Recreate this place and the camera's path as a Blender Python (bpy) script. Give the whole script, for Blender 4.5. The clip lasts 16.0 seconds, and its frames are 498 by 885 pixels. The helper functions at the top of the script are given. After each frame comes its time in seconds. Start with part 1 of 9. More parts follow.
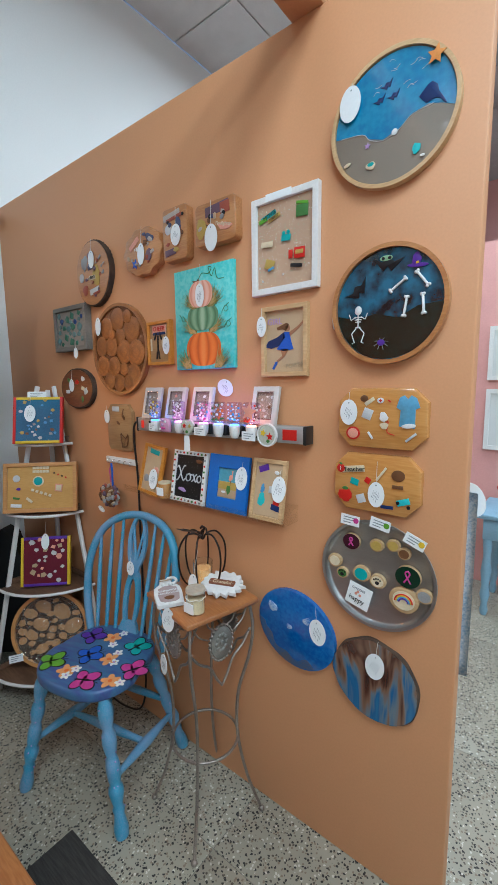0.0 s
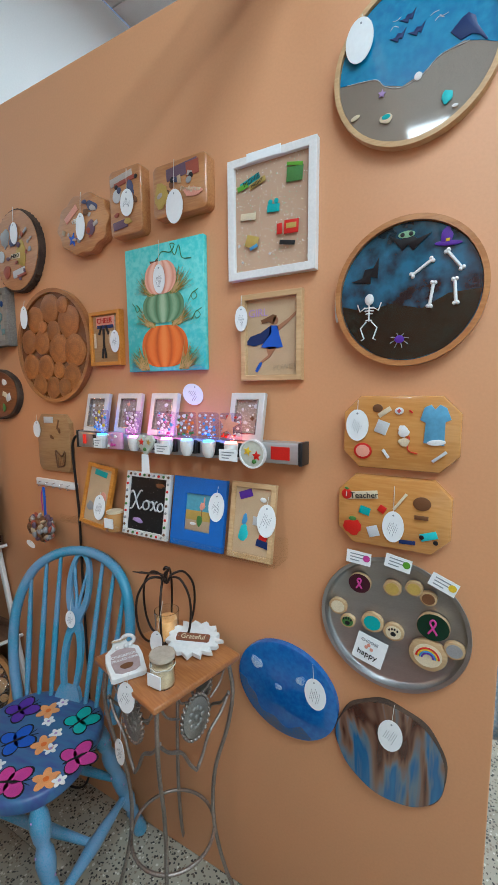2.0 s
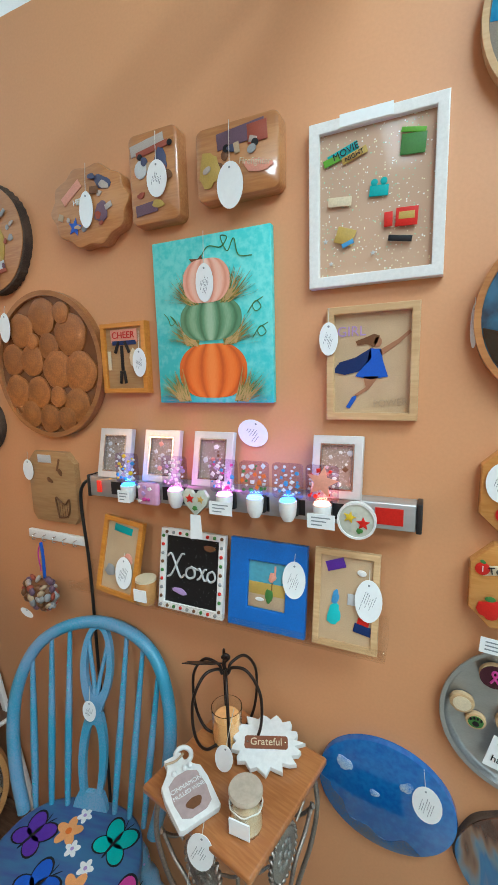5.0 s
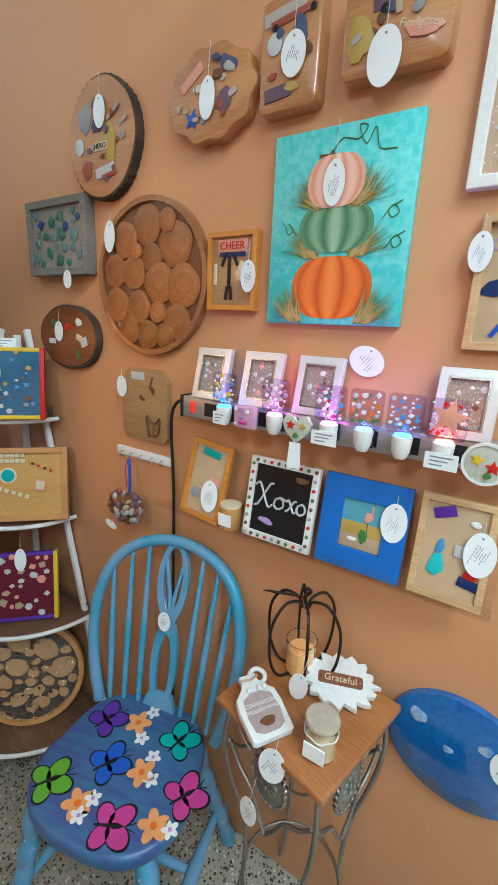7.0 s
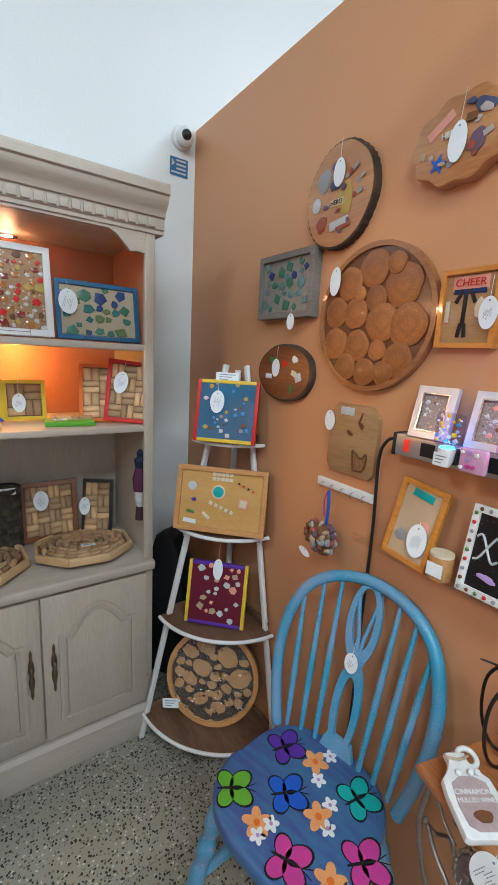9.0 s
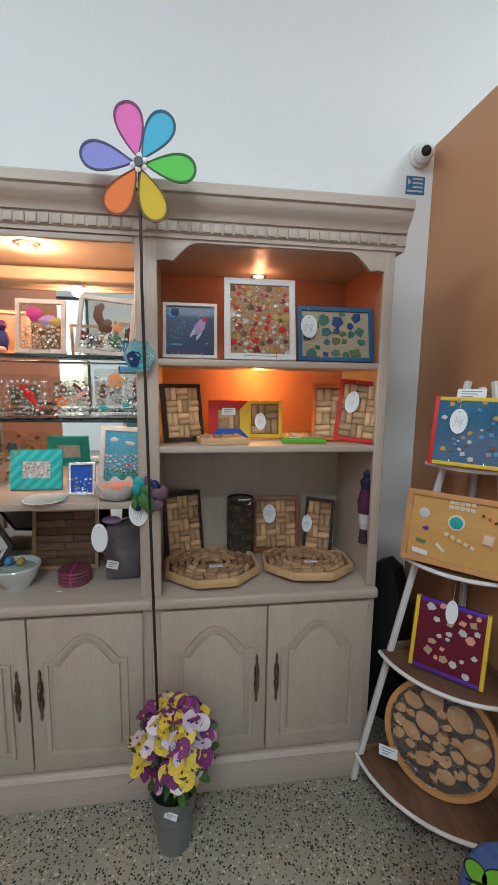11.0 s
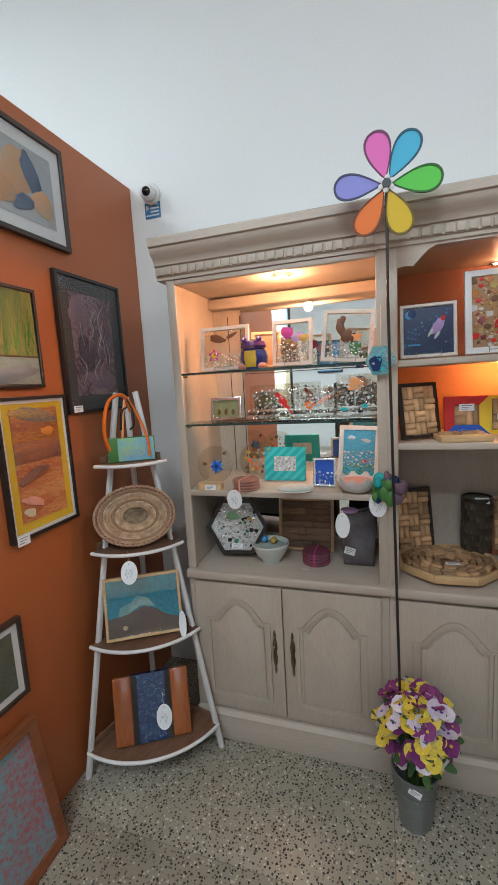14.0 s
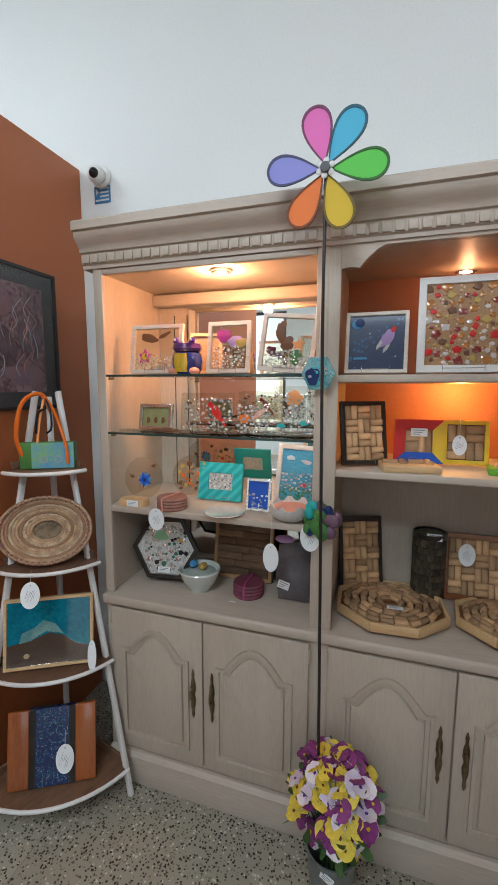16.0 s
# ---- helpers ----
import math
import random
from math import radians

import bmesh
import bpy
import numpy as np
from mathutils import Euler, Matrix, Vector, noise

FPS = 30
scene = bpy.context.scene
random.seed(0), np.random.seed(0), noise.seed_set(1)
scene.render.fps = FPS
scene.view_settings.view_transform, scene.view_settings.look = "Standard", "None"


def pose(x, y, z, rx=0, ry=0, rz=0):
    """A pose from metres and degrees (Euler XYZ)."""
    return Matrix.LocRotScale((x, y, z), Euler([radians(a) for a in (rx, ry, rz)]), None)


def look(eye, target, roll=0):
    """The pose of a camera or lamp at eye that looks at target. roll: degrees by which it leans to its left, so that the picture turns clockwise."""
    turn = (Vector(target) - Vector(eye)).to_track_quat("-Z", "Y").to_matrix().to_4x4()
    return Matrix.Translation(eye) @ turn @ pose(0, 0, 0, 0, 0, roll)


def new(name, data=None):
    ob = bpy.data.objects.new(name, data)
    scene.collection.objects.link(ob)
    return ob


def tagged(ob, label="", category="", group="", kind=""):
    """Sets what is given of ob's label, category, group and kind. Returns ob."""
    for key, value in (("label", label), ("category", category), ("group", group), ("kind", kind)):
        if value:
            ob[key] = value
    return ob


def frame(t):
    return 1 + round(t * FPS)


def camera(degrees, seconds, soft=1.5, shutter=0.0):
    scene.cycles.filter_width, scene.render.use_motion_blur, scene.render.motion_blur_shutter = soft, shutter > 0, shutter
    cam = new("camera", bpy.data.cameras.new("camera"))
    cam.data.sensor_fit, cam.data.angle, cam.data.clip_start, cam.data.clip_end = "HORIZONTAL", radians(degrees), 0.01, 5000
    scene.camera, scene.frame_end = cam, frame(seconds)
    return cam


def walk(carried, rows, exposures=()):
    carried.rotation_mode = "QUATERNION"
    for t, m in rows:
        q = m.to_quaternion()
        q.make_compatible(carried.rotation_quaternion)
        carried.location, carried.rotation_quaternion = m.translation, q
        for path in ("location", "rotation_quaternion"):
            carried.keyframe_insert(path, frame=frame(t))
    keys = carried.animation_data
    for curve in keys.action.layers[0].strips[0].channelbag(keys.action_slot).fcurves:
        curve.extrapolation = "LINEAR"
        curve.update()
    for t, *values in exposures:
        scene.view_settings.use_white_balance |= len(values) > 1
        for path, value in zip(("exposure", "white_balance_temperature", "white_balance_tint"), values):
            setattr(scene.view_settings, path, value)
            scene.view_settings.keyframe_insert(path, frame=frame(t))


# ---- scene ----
cam = camera(61.5, 16.0, soft=1.0)
PATH = [
    (0, (0.437, 0.444, 1.51), (-0.785, 2.005, 1.243), -0.6),
    (0.5, (0.384, 0.464, 1.519), (-0.779, 2.07, 1.259), -0.3),
    (1, (0.313, 0.503, 1.514), (-0.75, 2.177, 1.25), -0.0),
    (1.5, (0.24, 0.53, 1.512), (-0.814, 2.209, 1.248), -0.1),
    (2, (0.191, 0.596, 1.513), (-0.789, 2.323, 1.269), -0.4),
    (2.5, (0.138, 0.666, 1.549), (-0.796, 2.423, 1.352), -0.6),
    (3, (0.087, 0.668, 1.585), (-0.762, 2.474, 1.453), -1.0),
    (3.2, (0.066, 0.659, 1.593), (-0.742, 2.484, 1.46), -1.6),
    (5.3, (-0.195, 0.726, 1.628), (-1.01, 2.521, 1.289), -1.4),
    (5.5, (-0.206, 0.729, 1.621), (-1.088, 2.489, 1.268), -1.1),
    (6, (-0.216, 0.742, 1.593), (-1.121, 2.469, 1.145), 0.7),
    (6.5, (-0.239, 0.736, 1.565), (-1.162, 2.442, 1.079), 1.9),
    (7, (-0.271, 0.714, 1.554), (-1.295, 2.352, 1.035), 2.8),
    (7.5, (-0.301, 0.687, 1.549), (-1.465, 2.221, 1.009), 3.6),
    (8, (-0.317, 0.658, 1.549), (-1.618, 2.082, 1.023), 4.2),
    (8.2, (-0.323, 0.648, 1.551), (-1.685, 2.024, 1.047), 4.2),
    (10.3, (-0.367, 0.584, 1.548), (-2.248, 1.205, 1.274), 0.9),
    (10.5, (-0.376, 0.568, 1.539), (-2.28, 1.115, 1.265), 0.8),
    (11, (-0.395, 0.533, 1.503), (-2.357, 0.801, 1.22), 0.9),
    (11.5, (-0.408, 0.506, 1.487), (-2.385, 0.555, 1.184), -0.4),
    (12, (-0.407, 0.474, 1.481), (-2.374, 0.317, 1.158), -1.2),
    (12.5, (-0.393, 0.449, 1.482), (-2.342, 0.143, 1.156), -0.7),
    (13, (-0.356, 0.417, 1.5), (-2.283, -0.015, 1.181), -1.0),
    (13.5, (-0.295, 0.377, 1.511), (-2.197, -0.163, 1.212), -1.6),
    (14, (-0.256, 0.382, 1.529), (-2.137, -0.235, 1.248), -3.3),
    (14.5, (-0.342, 0.413, 1.528), (-2.228, -0.196, 1.261), -3.6),
    (15, (-0.43, 0.45, 1.538), (-2.313, -0.174, 1.278), 0.2),
    (15.5, (-0.502, 0.488, 1.543), (-2.389, -0.123, 1.282), -0.6),
    (16, (-0.509, 0.563, 1.538), (-2.394, -0.052, 1.276), 0.2),
]
walk(cam, [(t, look(eye, target, roll)) for t, eye, target, roll in PATH],
     [(0.0, 0.30, 5700, 5), (3.0, 0.36, 5750, 3), (5.5, 0.58, 5800, -2), (8.0, 0.62, 5750, 2), (10.5, 0.30, 6050, 9), (12.0, 0.24, 6150, 10), (16.0, 0.24, 6150, 10)])

# ---- light ----
world = bpy.data.worlds.new("world")
scene.world = world
world.use_nodes = True
wn = world.node_tree
sky = wn.nodes.new("ShaderNodeTexSky")
sky.sky_type, sky.sun_disc = "NISHITA", False
sky.sun_elevation, sky.sun_rotation = radians(50), radians(80)
wn.links.new(sky.outputs[0], wn.nodes["Background"].inputs[0])
wn.nodes["Background"].inputs[1].default_value = 0.12

sun = new("sun", bpy.data.lights.new("sun", "SUN"))
sun.data.energy, sun.data.angle, sun.data.color = 2.0, radians(1), (1, 0.95, 0.88)
sun.matrix_world = look((20, 5, 25), (0, 0, 0))


def area_lamp(name, m, w, h, watts, colour):
    ob = new(name, bpy.data.lights.new(name, "AREA"))
    ob.data.shape, ob.data.size, ob.data.size_y = "RECTANGLE", w, h
    ob.data.energy, ob.data.color = watts, colour
    ob.matrix_world = m
    return ob


def bulb(name, at, watts, colour, radius=0.03):
    ob = new(name, bpy.data.lights.new(name, "POINT"))
    ob.data.energy, ob.data.color, ob.data.shadow_soft_size = watts, colour, radius
    ob.location = at
    return ob


# daylight in the shop front's window openings
area_lamp("window_daylight", look((5.4, -3.0, 2.5), (0, -0.3, 1.5)), 2.6, 2.4, 13, (0.90, 0.96, 1.0))
area_lamp("window_daylight", look((5.4, 3.4, 2.5), (0, 1.2, 1.5)), 2.6, 2.4, 10, (0.90, 0.96, 1.0))
# tubes of the ceiling fittings
TUBES = ((1.0, -0.1), (2.3, 0.35), (2.3, -2.2), (2.3, 2.9), (-0.5, 3.4), (-0.5, -2.6))
for lx, ly in TUBES:
    area_lamp("ceiling_tube_light", look((lx, ly, 3.97), (lx, ly, 0)) @ pose(0, 0, 0, 0, 0, 90), 1.15, 0.95 if lx == 1.0 else 0.5, 50, (0.86, 0.96, 1.0))
# warm spotlights inside the display cabinets
WARM = (1.0, 0.47, 0.22)

# ---- materials ----
def principled(name):
    m = bpy.data.materials.new(name)
    m.use_nodes = True
    return m, m.node_tree, m.node_tree.nodes["Principled BSDF"]


def mat(name, colour, rough=0.5, metal=0.0, vary=0.12, scale=18.0, bump=0.05, coat=0.0, second=None, stretch=None, fine=None, per_object=0.0):
    """A surface with large and small variation, and fine relief."""
    m, nt, bs = principled(name)
    N, L = nt.nodes, nt.links
    co = N.new("ShaderNodeTexCoord")
    mp = N.new("ShaderNodeMapping")
    L.new(co.outputs["Object"], mp.inputs[0])
    if stretch:
        mp.inputs["Scale"].default_value = stretch
    big = N.new("ShaderNodeTexNoise")
    big.inputs["Scale"].default_value, big.inputs["Detail"].default_value = scale * 0.25, 4
    small = N.new("ShaderNodeTexNoise")
    small.inputs["Scale"].default_value, small.inputs["Detail"].default_value = fine or scale * 6, 5
    L.new(mp.outputs[0], big.inputs[0]), L.new(mp.outputs[0], small.inputs[0])
    ramp = N.new("ShaderNodeMix")
    ramp.data_type = "RGBA"
    c = Vector(colour)
    d = Vector(second) if second else c * (1 - vary * 2)
    ramp.inputs["A"].default_value, ramp.inputs["B"].default_value = (*d, 1), (*(c if second else c * (1 + vary)), 1)
    half = N.new("ShaderNodeMath")
    half.operation = "MULTIPLY_ADD"
    half.inputs[1].default_value = 0.5
    mid = N.new("ShaderNodeMath")
    mid.operation = "MULTIPLY"
    mid.inputs[1].default_value = 0.5
    L.new(small.outputs[0], mid.inputs[0])
    L.new(big.outputs[0], half.inputs[0]), L.new(mid.outputs[0], half.inputs[2])
    sharp = N.new("ShaderNodeMapRange")
    sharp.inputs["From Min"].default_value, sharp.inputs["From Max"].default_value = (0.42, 0.58) if second else (0.3, 0.7)
    L.new(half.outputs[0], sharp.inputs[0]), L.new(sharp.outputs[0], ramp.inputs["Factor"])
    out = ramp.outputs["Result"]
    if per_object:
        info = N.new("ShaderNodeObjectInfo")
        hsv = N.new("ShaderNodeHueSaturation")
        rng = N.new("ShaderNodeMapRange")
        rng.inputs["To Min"].default_value, rng.inputs["To Max"].default_value = 1 - per_object, 1 + per_object
        L.new(info.outputs["Random"], rng.inputs[0]), L.new(rng.outputs[0], hsv.inputs["Value"])
        L.new(out, hsv.inputs["Color"])
        out = hsv.outputs[0]
    L.new(out, bs.inputs["Base Color"])
    bs.inputs["Roughness"].default_value, bs.inputs["Metallic"].default_value = rough, metal
    bs.inputs["Coat Weight"].default_value, bs.inputs["Coat Roughness"].default_value = coat, 0.04
    if bump:
        bp = N.new("ShaderNodeBump")
        bp.inputs["Strength"].default_value, bp.inputs["Distance"].default_value = bump, 0.002
        L.new(small.outputs[0], bp.inputs["Height"]), L.new(bp.outputs[0], bs.inputs["Normal"])
    return m


def flecked(name, base, flecks, scale, amount=0.3, rough=0.45, coat=0.0, metal=0.0, world_space=False, ragged=1.0):
    """A ground strewn with chips of several colours: terrazzo, glitter, crushed glass."""
    m, nt, bs = principled(name)
    N, L = nt.nodes, nt.links
    co = N.new("ShaderNodeNewGeometry") if world_space else N.new("ShaderNodeTexCoord")
    place = co.outputs["Position"] if world_space else co.outputs["Object"]
    warp = N.new("ShaderNodeTexNoise")
    warp.inputs["Scale"].default_value = scale * 0.7 * ragged
    mixv = N.new("ShaderNodeMix")
    mixv.data_type = "RGBA"
    mixv.inputs["Factor"].default_value = 0.55 * ragged / scale
    L.new(place, warp.inputs[0]), L.new(place, mixv.inputs["A"]), L.new(warp.outputs["Color"], mixv.inputs["B"])
    vo = N.new("ShaderNodeTexVoronoi")
    vo.inputs["Scale"].default_value = scale
    L.new(mixv.outputs["Result"], vo.inputs["Vector"])
    pick = N.new("ShaderNodeSeparateColor")
    L.new(vo.outputs["Color"], pick.inputs[0])
    ramp = N.new("ShaderNodeValToRGB")
    ramp.color_ramp.interpolation = "CONSTANT"
    el = ramp.color_ramp.elements
    el[0].position, el[0].color = 0, (*base, 1)
    el[1].position, el[1].color = 1 - amount, (*flecks[0], 1)
    for i, f in enumerate(flecks[1:], 1):
        e = el.new(1 - amount + amount * i / len(flecks))
        e.color = (*f, 1)
    L.new(pick.outputs[0], ramp.inputs[0])
    near = N.new("ShaderNodeMapRange")
    near.inputs["From Min"].default_value, near.inputs["From Max"].default_value = 0.40, 0.47
    L.new(vo.outputs["Distance"], near.inputs[0])
    keep = N.new("ShaderNodeMix")
    keep.data_type = "RGBA"
    keep.inputs["B"].default_value = (*base, 1)
    L.new(near.outputs[0], keep.inputs["Factor"]), L.new(ramp.outputs[0], keep.inputs["A"])
    stain = N.new("ShaderNodeTexNoise")
    stain.inputs["Scale"].default_value, stain.inputs["Detail"].default_value = 2.2, 5
    L.new(place, stain.inputs[0])
    hsv = N.new("ShaderNodeHueSaturation")
    rng = N.new("ShaderNodeMapRange")
    rng.inputs["From Min"].default_value, rng.inputs["From Max"].default_value = 0.3, 0.7
    rng.inputs["To Min"].default_value, rng.inputs["To Max"].default_value = 0.82, 1.1
    L.new(stain.outputs[0], rng.inputs[0]), L.new(rng.outputs[0], hsv.inputs["Value"]), L.new(keep.outputs["Result"], hsv.inputs["Color"])
    L.new(hsv.outputs[0], bs.inputs["Base Color"])
    bs.inputs["Roughness"].default_value, bs.inputs["Metallic"].default_value = rough, metal
    bs.inputs["Coat Weight"].default_value = coat
    bs.inputs["Coat Roughness"].default_value = 0.05
    return m


def wood(name, light, dark, rough=0.4, along="X", scale=14.0, coat=0.0, per_object=0.0):
    st = {"X": (0.12, 1, 1), "Y": (1, 0.12, 1), "Z": (1, 1, 0.12)}[along]
    return mat(name, light, rough, second=dark, scale=scale * 4, stretch=st, bump=0.12, coat=coat, fine=scale * 14, per_object=per_object)


def glass_mat(name, colour=(1, 1, 1), rough=0.0, ior=1.45):
    m, nt, bs = principled(name)
    bs.inputs["Base Color"].default_value = (*colour, 1)
    bs.inputs["Transmission Weight"].default_value, bs.inputs["Roughness"].default_value, bs.inputs["IOR"].default_value = 1.0, rough, ior
    return m


def clear_plastic(name, colour=(1, 1, 1), rough=0.03, shine=0.06):
    """Thin clear plastic: seen straight through, with a glossy face."""
    m = bpy.data.materials.new(name)
    m.use_nodes = True
    N, L = m.node_tree.nodes, m.node_tree.links
    N.remove(N["Principled BSDF"])
    through_, gloss, mix = N.new("ShaderNodeBsdfTransparent"), N.new("ShaderNodeBsdfGlossy"), N.new("ShaderNodeMixShader")
    through_.inputs[0].default_value = (*colour, 1)
    gloss.inputs["Roughness"].default_value, mix.inputs[0].default_value = rough, shine
    L.new(through_.outputs[0], mix.inputs[1]), L.new(gloss.outputs[0], mix.inputs[2])
    L.new(mix.outputs[0], N["Material Output"].inputs[0])
    return m


def glow_mat(name, colour, strength):
    m, nt, bs = principled(name)
    bs.inputs["Base Color"].default_value = (*colour, 1)
    bs.inputs["Emission Color"].default_value, bs.inputs["Emission Strength"].default_value = (*colour, 1), strength
    return m


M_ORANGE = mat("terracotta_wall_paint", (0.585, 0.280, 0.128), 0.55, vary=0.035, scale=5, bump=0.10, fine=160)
# Left partition's copy of the orange paint, bounced light and shade in its colour.
M_BURNT = mat("orange_wall_paint_bounce_lit", (0.47, 0.135, 0.038), 0.5, vary=0.04, scale=5, bump=0.10, fine=160)
M_WHITEWALL = mat("white_wall_paint", (0.78, 0.80, 0.79), 0.6, vary=0.03, scale=4, bump=0.12, fine=120)
M_CEIL = mat("acoustic_ceiling_tile", (0.60, 0.61, 0.61), 0.9, vary=0.06, scale=30, bump=0.3)
M_TERRAZZO = flecked("terrazzo", (0.33, 0.305, 0.24), [(0.02, 0.018, 0.016), (0.025, 0.022, 0.02), (0.09, 0.07, 0.05), (0.22, 0.17, 0.12), (0.58, 0.55, 0.48), (0.018, 0.017, 0.016)], 112, 0.62, 0.34, world_space=True, ragged=1.7)
M_GROUT = mat("floor_joint_filler", (0.22, 0.20, 0.17), 0.8)
M_PICKLED = wood("pickled_oak", (0.48, 0.412, 0.335), (0.435, 0.368, 0.295), 0.45, "Z")
M_PICKLED_H = wood("pickled_oak_rail", (0.495, 0.425, 0.35), (0.45, 0.38, 0.31), 0.45, "X")
M_BRASS = mat("aged_brass", (0.26, 0.19, 0.11), 0.35, 0.9, vary=0.3, scale=60)
M_MIRROR = mat("mirror_silver", (0.9, 0.92, 0.92), 0.015, 1.0, vary=0.0, bump=0)
M_GLASS = glass_mat("clear_glass", (0.93, 0.98, 0.96))
M_WHITEPAINT = mat("white_furniture_paint", (0.76, 0.75, 0.73), 0.45, vary=0.06, scale=30, bump=0.15)
M_SHELFWOOD = wood("brown_shelf_wood", (0.20, 0.105, 0.06), (0.125, 0.062, 0.035), 0.5)
M_PAPER = mat("white_paper", (0.80, 0.83, 0.84), 0.7, vary=0.03)
M_INK = mat("grey_ink", (0.24, 0.27, 0.30), 0.7)
M_STRING = mat("white_string", (0.70, 0.68, 0.62), 0.8)
M_BLACK = mat("black_plastic", (0.015, 0.015, 0.016), 0.4)
M_BLACKWOOD = wood("black_stained_wood", (0.025, 0.018, 0.015), (0.012, 0.010, 0.009), 0.35)


# ---- builders ----
def part(name, bm, material, parent, label=""):
    me = bpy.data.meshes.new(name)
    bm.to_mesh(me)
    bm.free()
    if isinstance(material, (list, tuple)):
        for m in material:
            me.materials.append(m)
    else:
        me.materials.append(material)
    ob = new(name, me)
    ob.parent = parent
    if label:
        ob["label"] = label
    return ob


def piece(name, mesh, parent, m):
    ob = new(name, mesh)
    ob.parent = parent
    ob.matrix_local = m
    return ob


def thing(name, m, label, category, group="", kind=""):
    ob = new(name)
    ob.empty_display_size = 0.05
    ob.matrix_world = m
    return tagged(ob, label, category, group, kind)


def solid(name, bm, material, m, label="", category="", group="", kind=""):
    ob = part(name, bm, material, None)
    ob.matrix_world = m
    return tagged(ob, label, category, group, kind)


def mesh(bm, *materials):
    me = bpy.data.meshes.new("piece")
    bm.to_mesh(me)
    bm.free()
    for m in materials:
        me.materials.append(m)
    return me


def smooth(bm, angle=40):
    for f in bm.faces:
        f.smooth = True
    lim = radians(angle)
    for e in bm.edges:
        if len(e.link_faces) == 2 and e.calc_face_angle(0) > lim:
            e.smooth = False
    return bm


def box(x0, x1, y0, y1, z0, z1, bevel=0.0, bm=None):
    b = bmesh.new()
    r = bmesh.ops.create_cube(b, size=1)
    for v in r["verts"]:
        v.co = Vector(((x0 + x1) / 2 + v.co.x * (x1 - x0), (y0 + y1) / 2 + v.co.y * (y1 - y0), (z0 + z1) / 2 + v.co.z * (z1 - z0)))
    if bevel:
        bmesh.ops.bevel(b, geom=b.edges[:], offset=bevel, segments=2, affect="EDGES", profile=0.5)
        smooth(b, 50)
    return add(bm, b)


def add(bm, b):
    """Adds the mesh b to bm, if there is one."""
    if bm is None:
        return b
    tmp = bpy.data.meshes.new("tmp")
    b.to_mesh(tmp)
    b.free()
    bm.from_mesh(tmp)
    bpy.data.meshes.remove(tmp)
    return bm


def moved(b, m):
    b.transform(m)
    return b


def prism(outline, y0, y1, bevel=0.0, bm=None):
    """An outline in x and z, drawn out from y0 (front) to y1."""
    b = bmesh.new()
    front = [b.verts.new((x, y0, z)) for x, z in outline]
    back = [b.verts.new((x, y1, z)) for x, z in outline]
    n = len(outline)
    b.faces.new(front)
    b.faces.new(back[::-1])
    for i in range(n):
        b.faces.new((front[i], back[i], back[(i + 1) % n], front[(i + 1) % n]))
    bmesh.ops.recalc_face_normals(b, faces=b.faces[:])
    if bevel:
        es = [e for e in b.edges if abs(e.verts[0].co.y - y0) < 1e-6 and abs(e.verts[1].co.y - y0) < 1e-6]
        bmesh.ops.bevel(b, geom=es, offset=bevel, segments=2, affect="EDGES", profile=0.5)
    smooth(b, 35)
    return add(bm, b)


def ellipse(cx, cz, rx, rz, n=40, wob=0.0, seed=0, turn=0.0):
    rnd = random.Random(seed)
    ph = [rnd.uniform(0, 6.28) for _ in range(3)]
    pts = []
    for i in range(n):
        a = 2 * math.pi * i / n
        k = 1 + wob * (math.sin(3 * a + ph[0]) + 0.7 * math.sin(5 * a + ph[1]) + 0.5 * math.sin(9 * a + ph[2]))
        x, z = rx * k * math.cos(a), rz * k * math.sin(a)
        c, s = math.cos(turn), math.sin(turn)
        pts.append((cx + x * c - z * s, cz + x * s + z * c))
    return pts


def ring(outer, inner, y0, y1, bm=None):
    """A frame between two outlines of as many points."""
    b = bmesh.new()
    n = len(outer)
    v = [[b.verts.new((x, y, z)) for x, z in o] for o, y in ((outer, y0), (inner, y0), (inner, y1), (outer, y1))]
    for k in range(4):
        p, q = v[k], v[(k + 1) % 4]
        for i in range(n):
            j = (i + 1) % n
            b.faces.new((p[i], p[j], q[j], q[i]))
    bmesh.ops.recalc_face_normals(b, faces=b.faces[:])
    smooth(b, 35)
    return add(bm, b)


def lathe(profile, n=32, bm=None):
    """Turned about z: pairs of radius and height."""
    b = bmesh.new()
    rows = []
    for r, z in profile:
        rows.append([b.verts.new((r * math.cos(6.28318 * i / n), r * math.sin(6.28318 * i / n), z)) for i in range(n)] if r > 1e-5 else [b.verts.new((0, 0, z))])
    for p, q in zip(rows, rows[1:]):
        for i in range(n):
            j = (i + 1) % n
            if len(p) == 1 and len(q) > 1:
                b.faces.new((p[0], q[i], q[j]))
            elif len(q) == 1 and len(p) > 1:
                b.faces.new((p[i], q[0], p[j]))
            elif len(p) > 1:
                b.faces.new((p[i], q[i], q[j], p[j]))
    bmesh.ops.recalc_face_normals(b, faces=b.faces[:])
    smooth(b, 45)
    return add(bm, b)


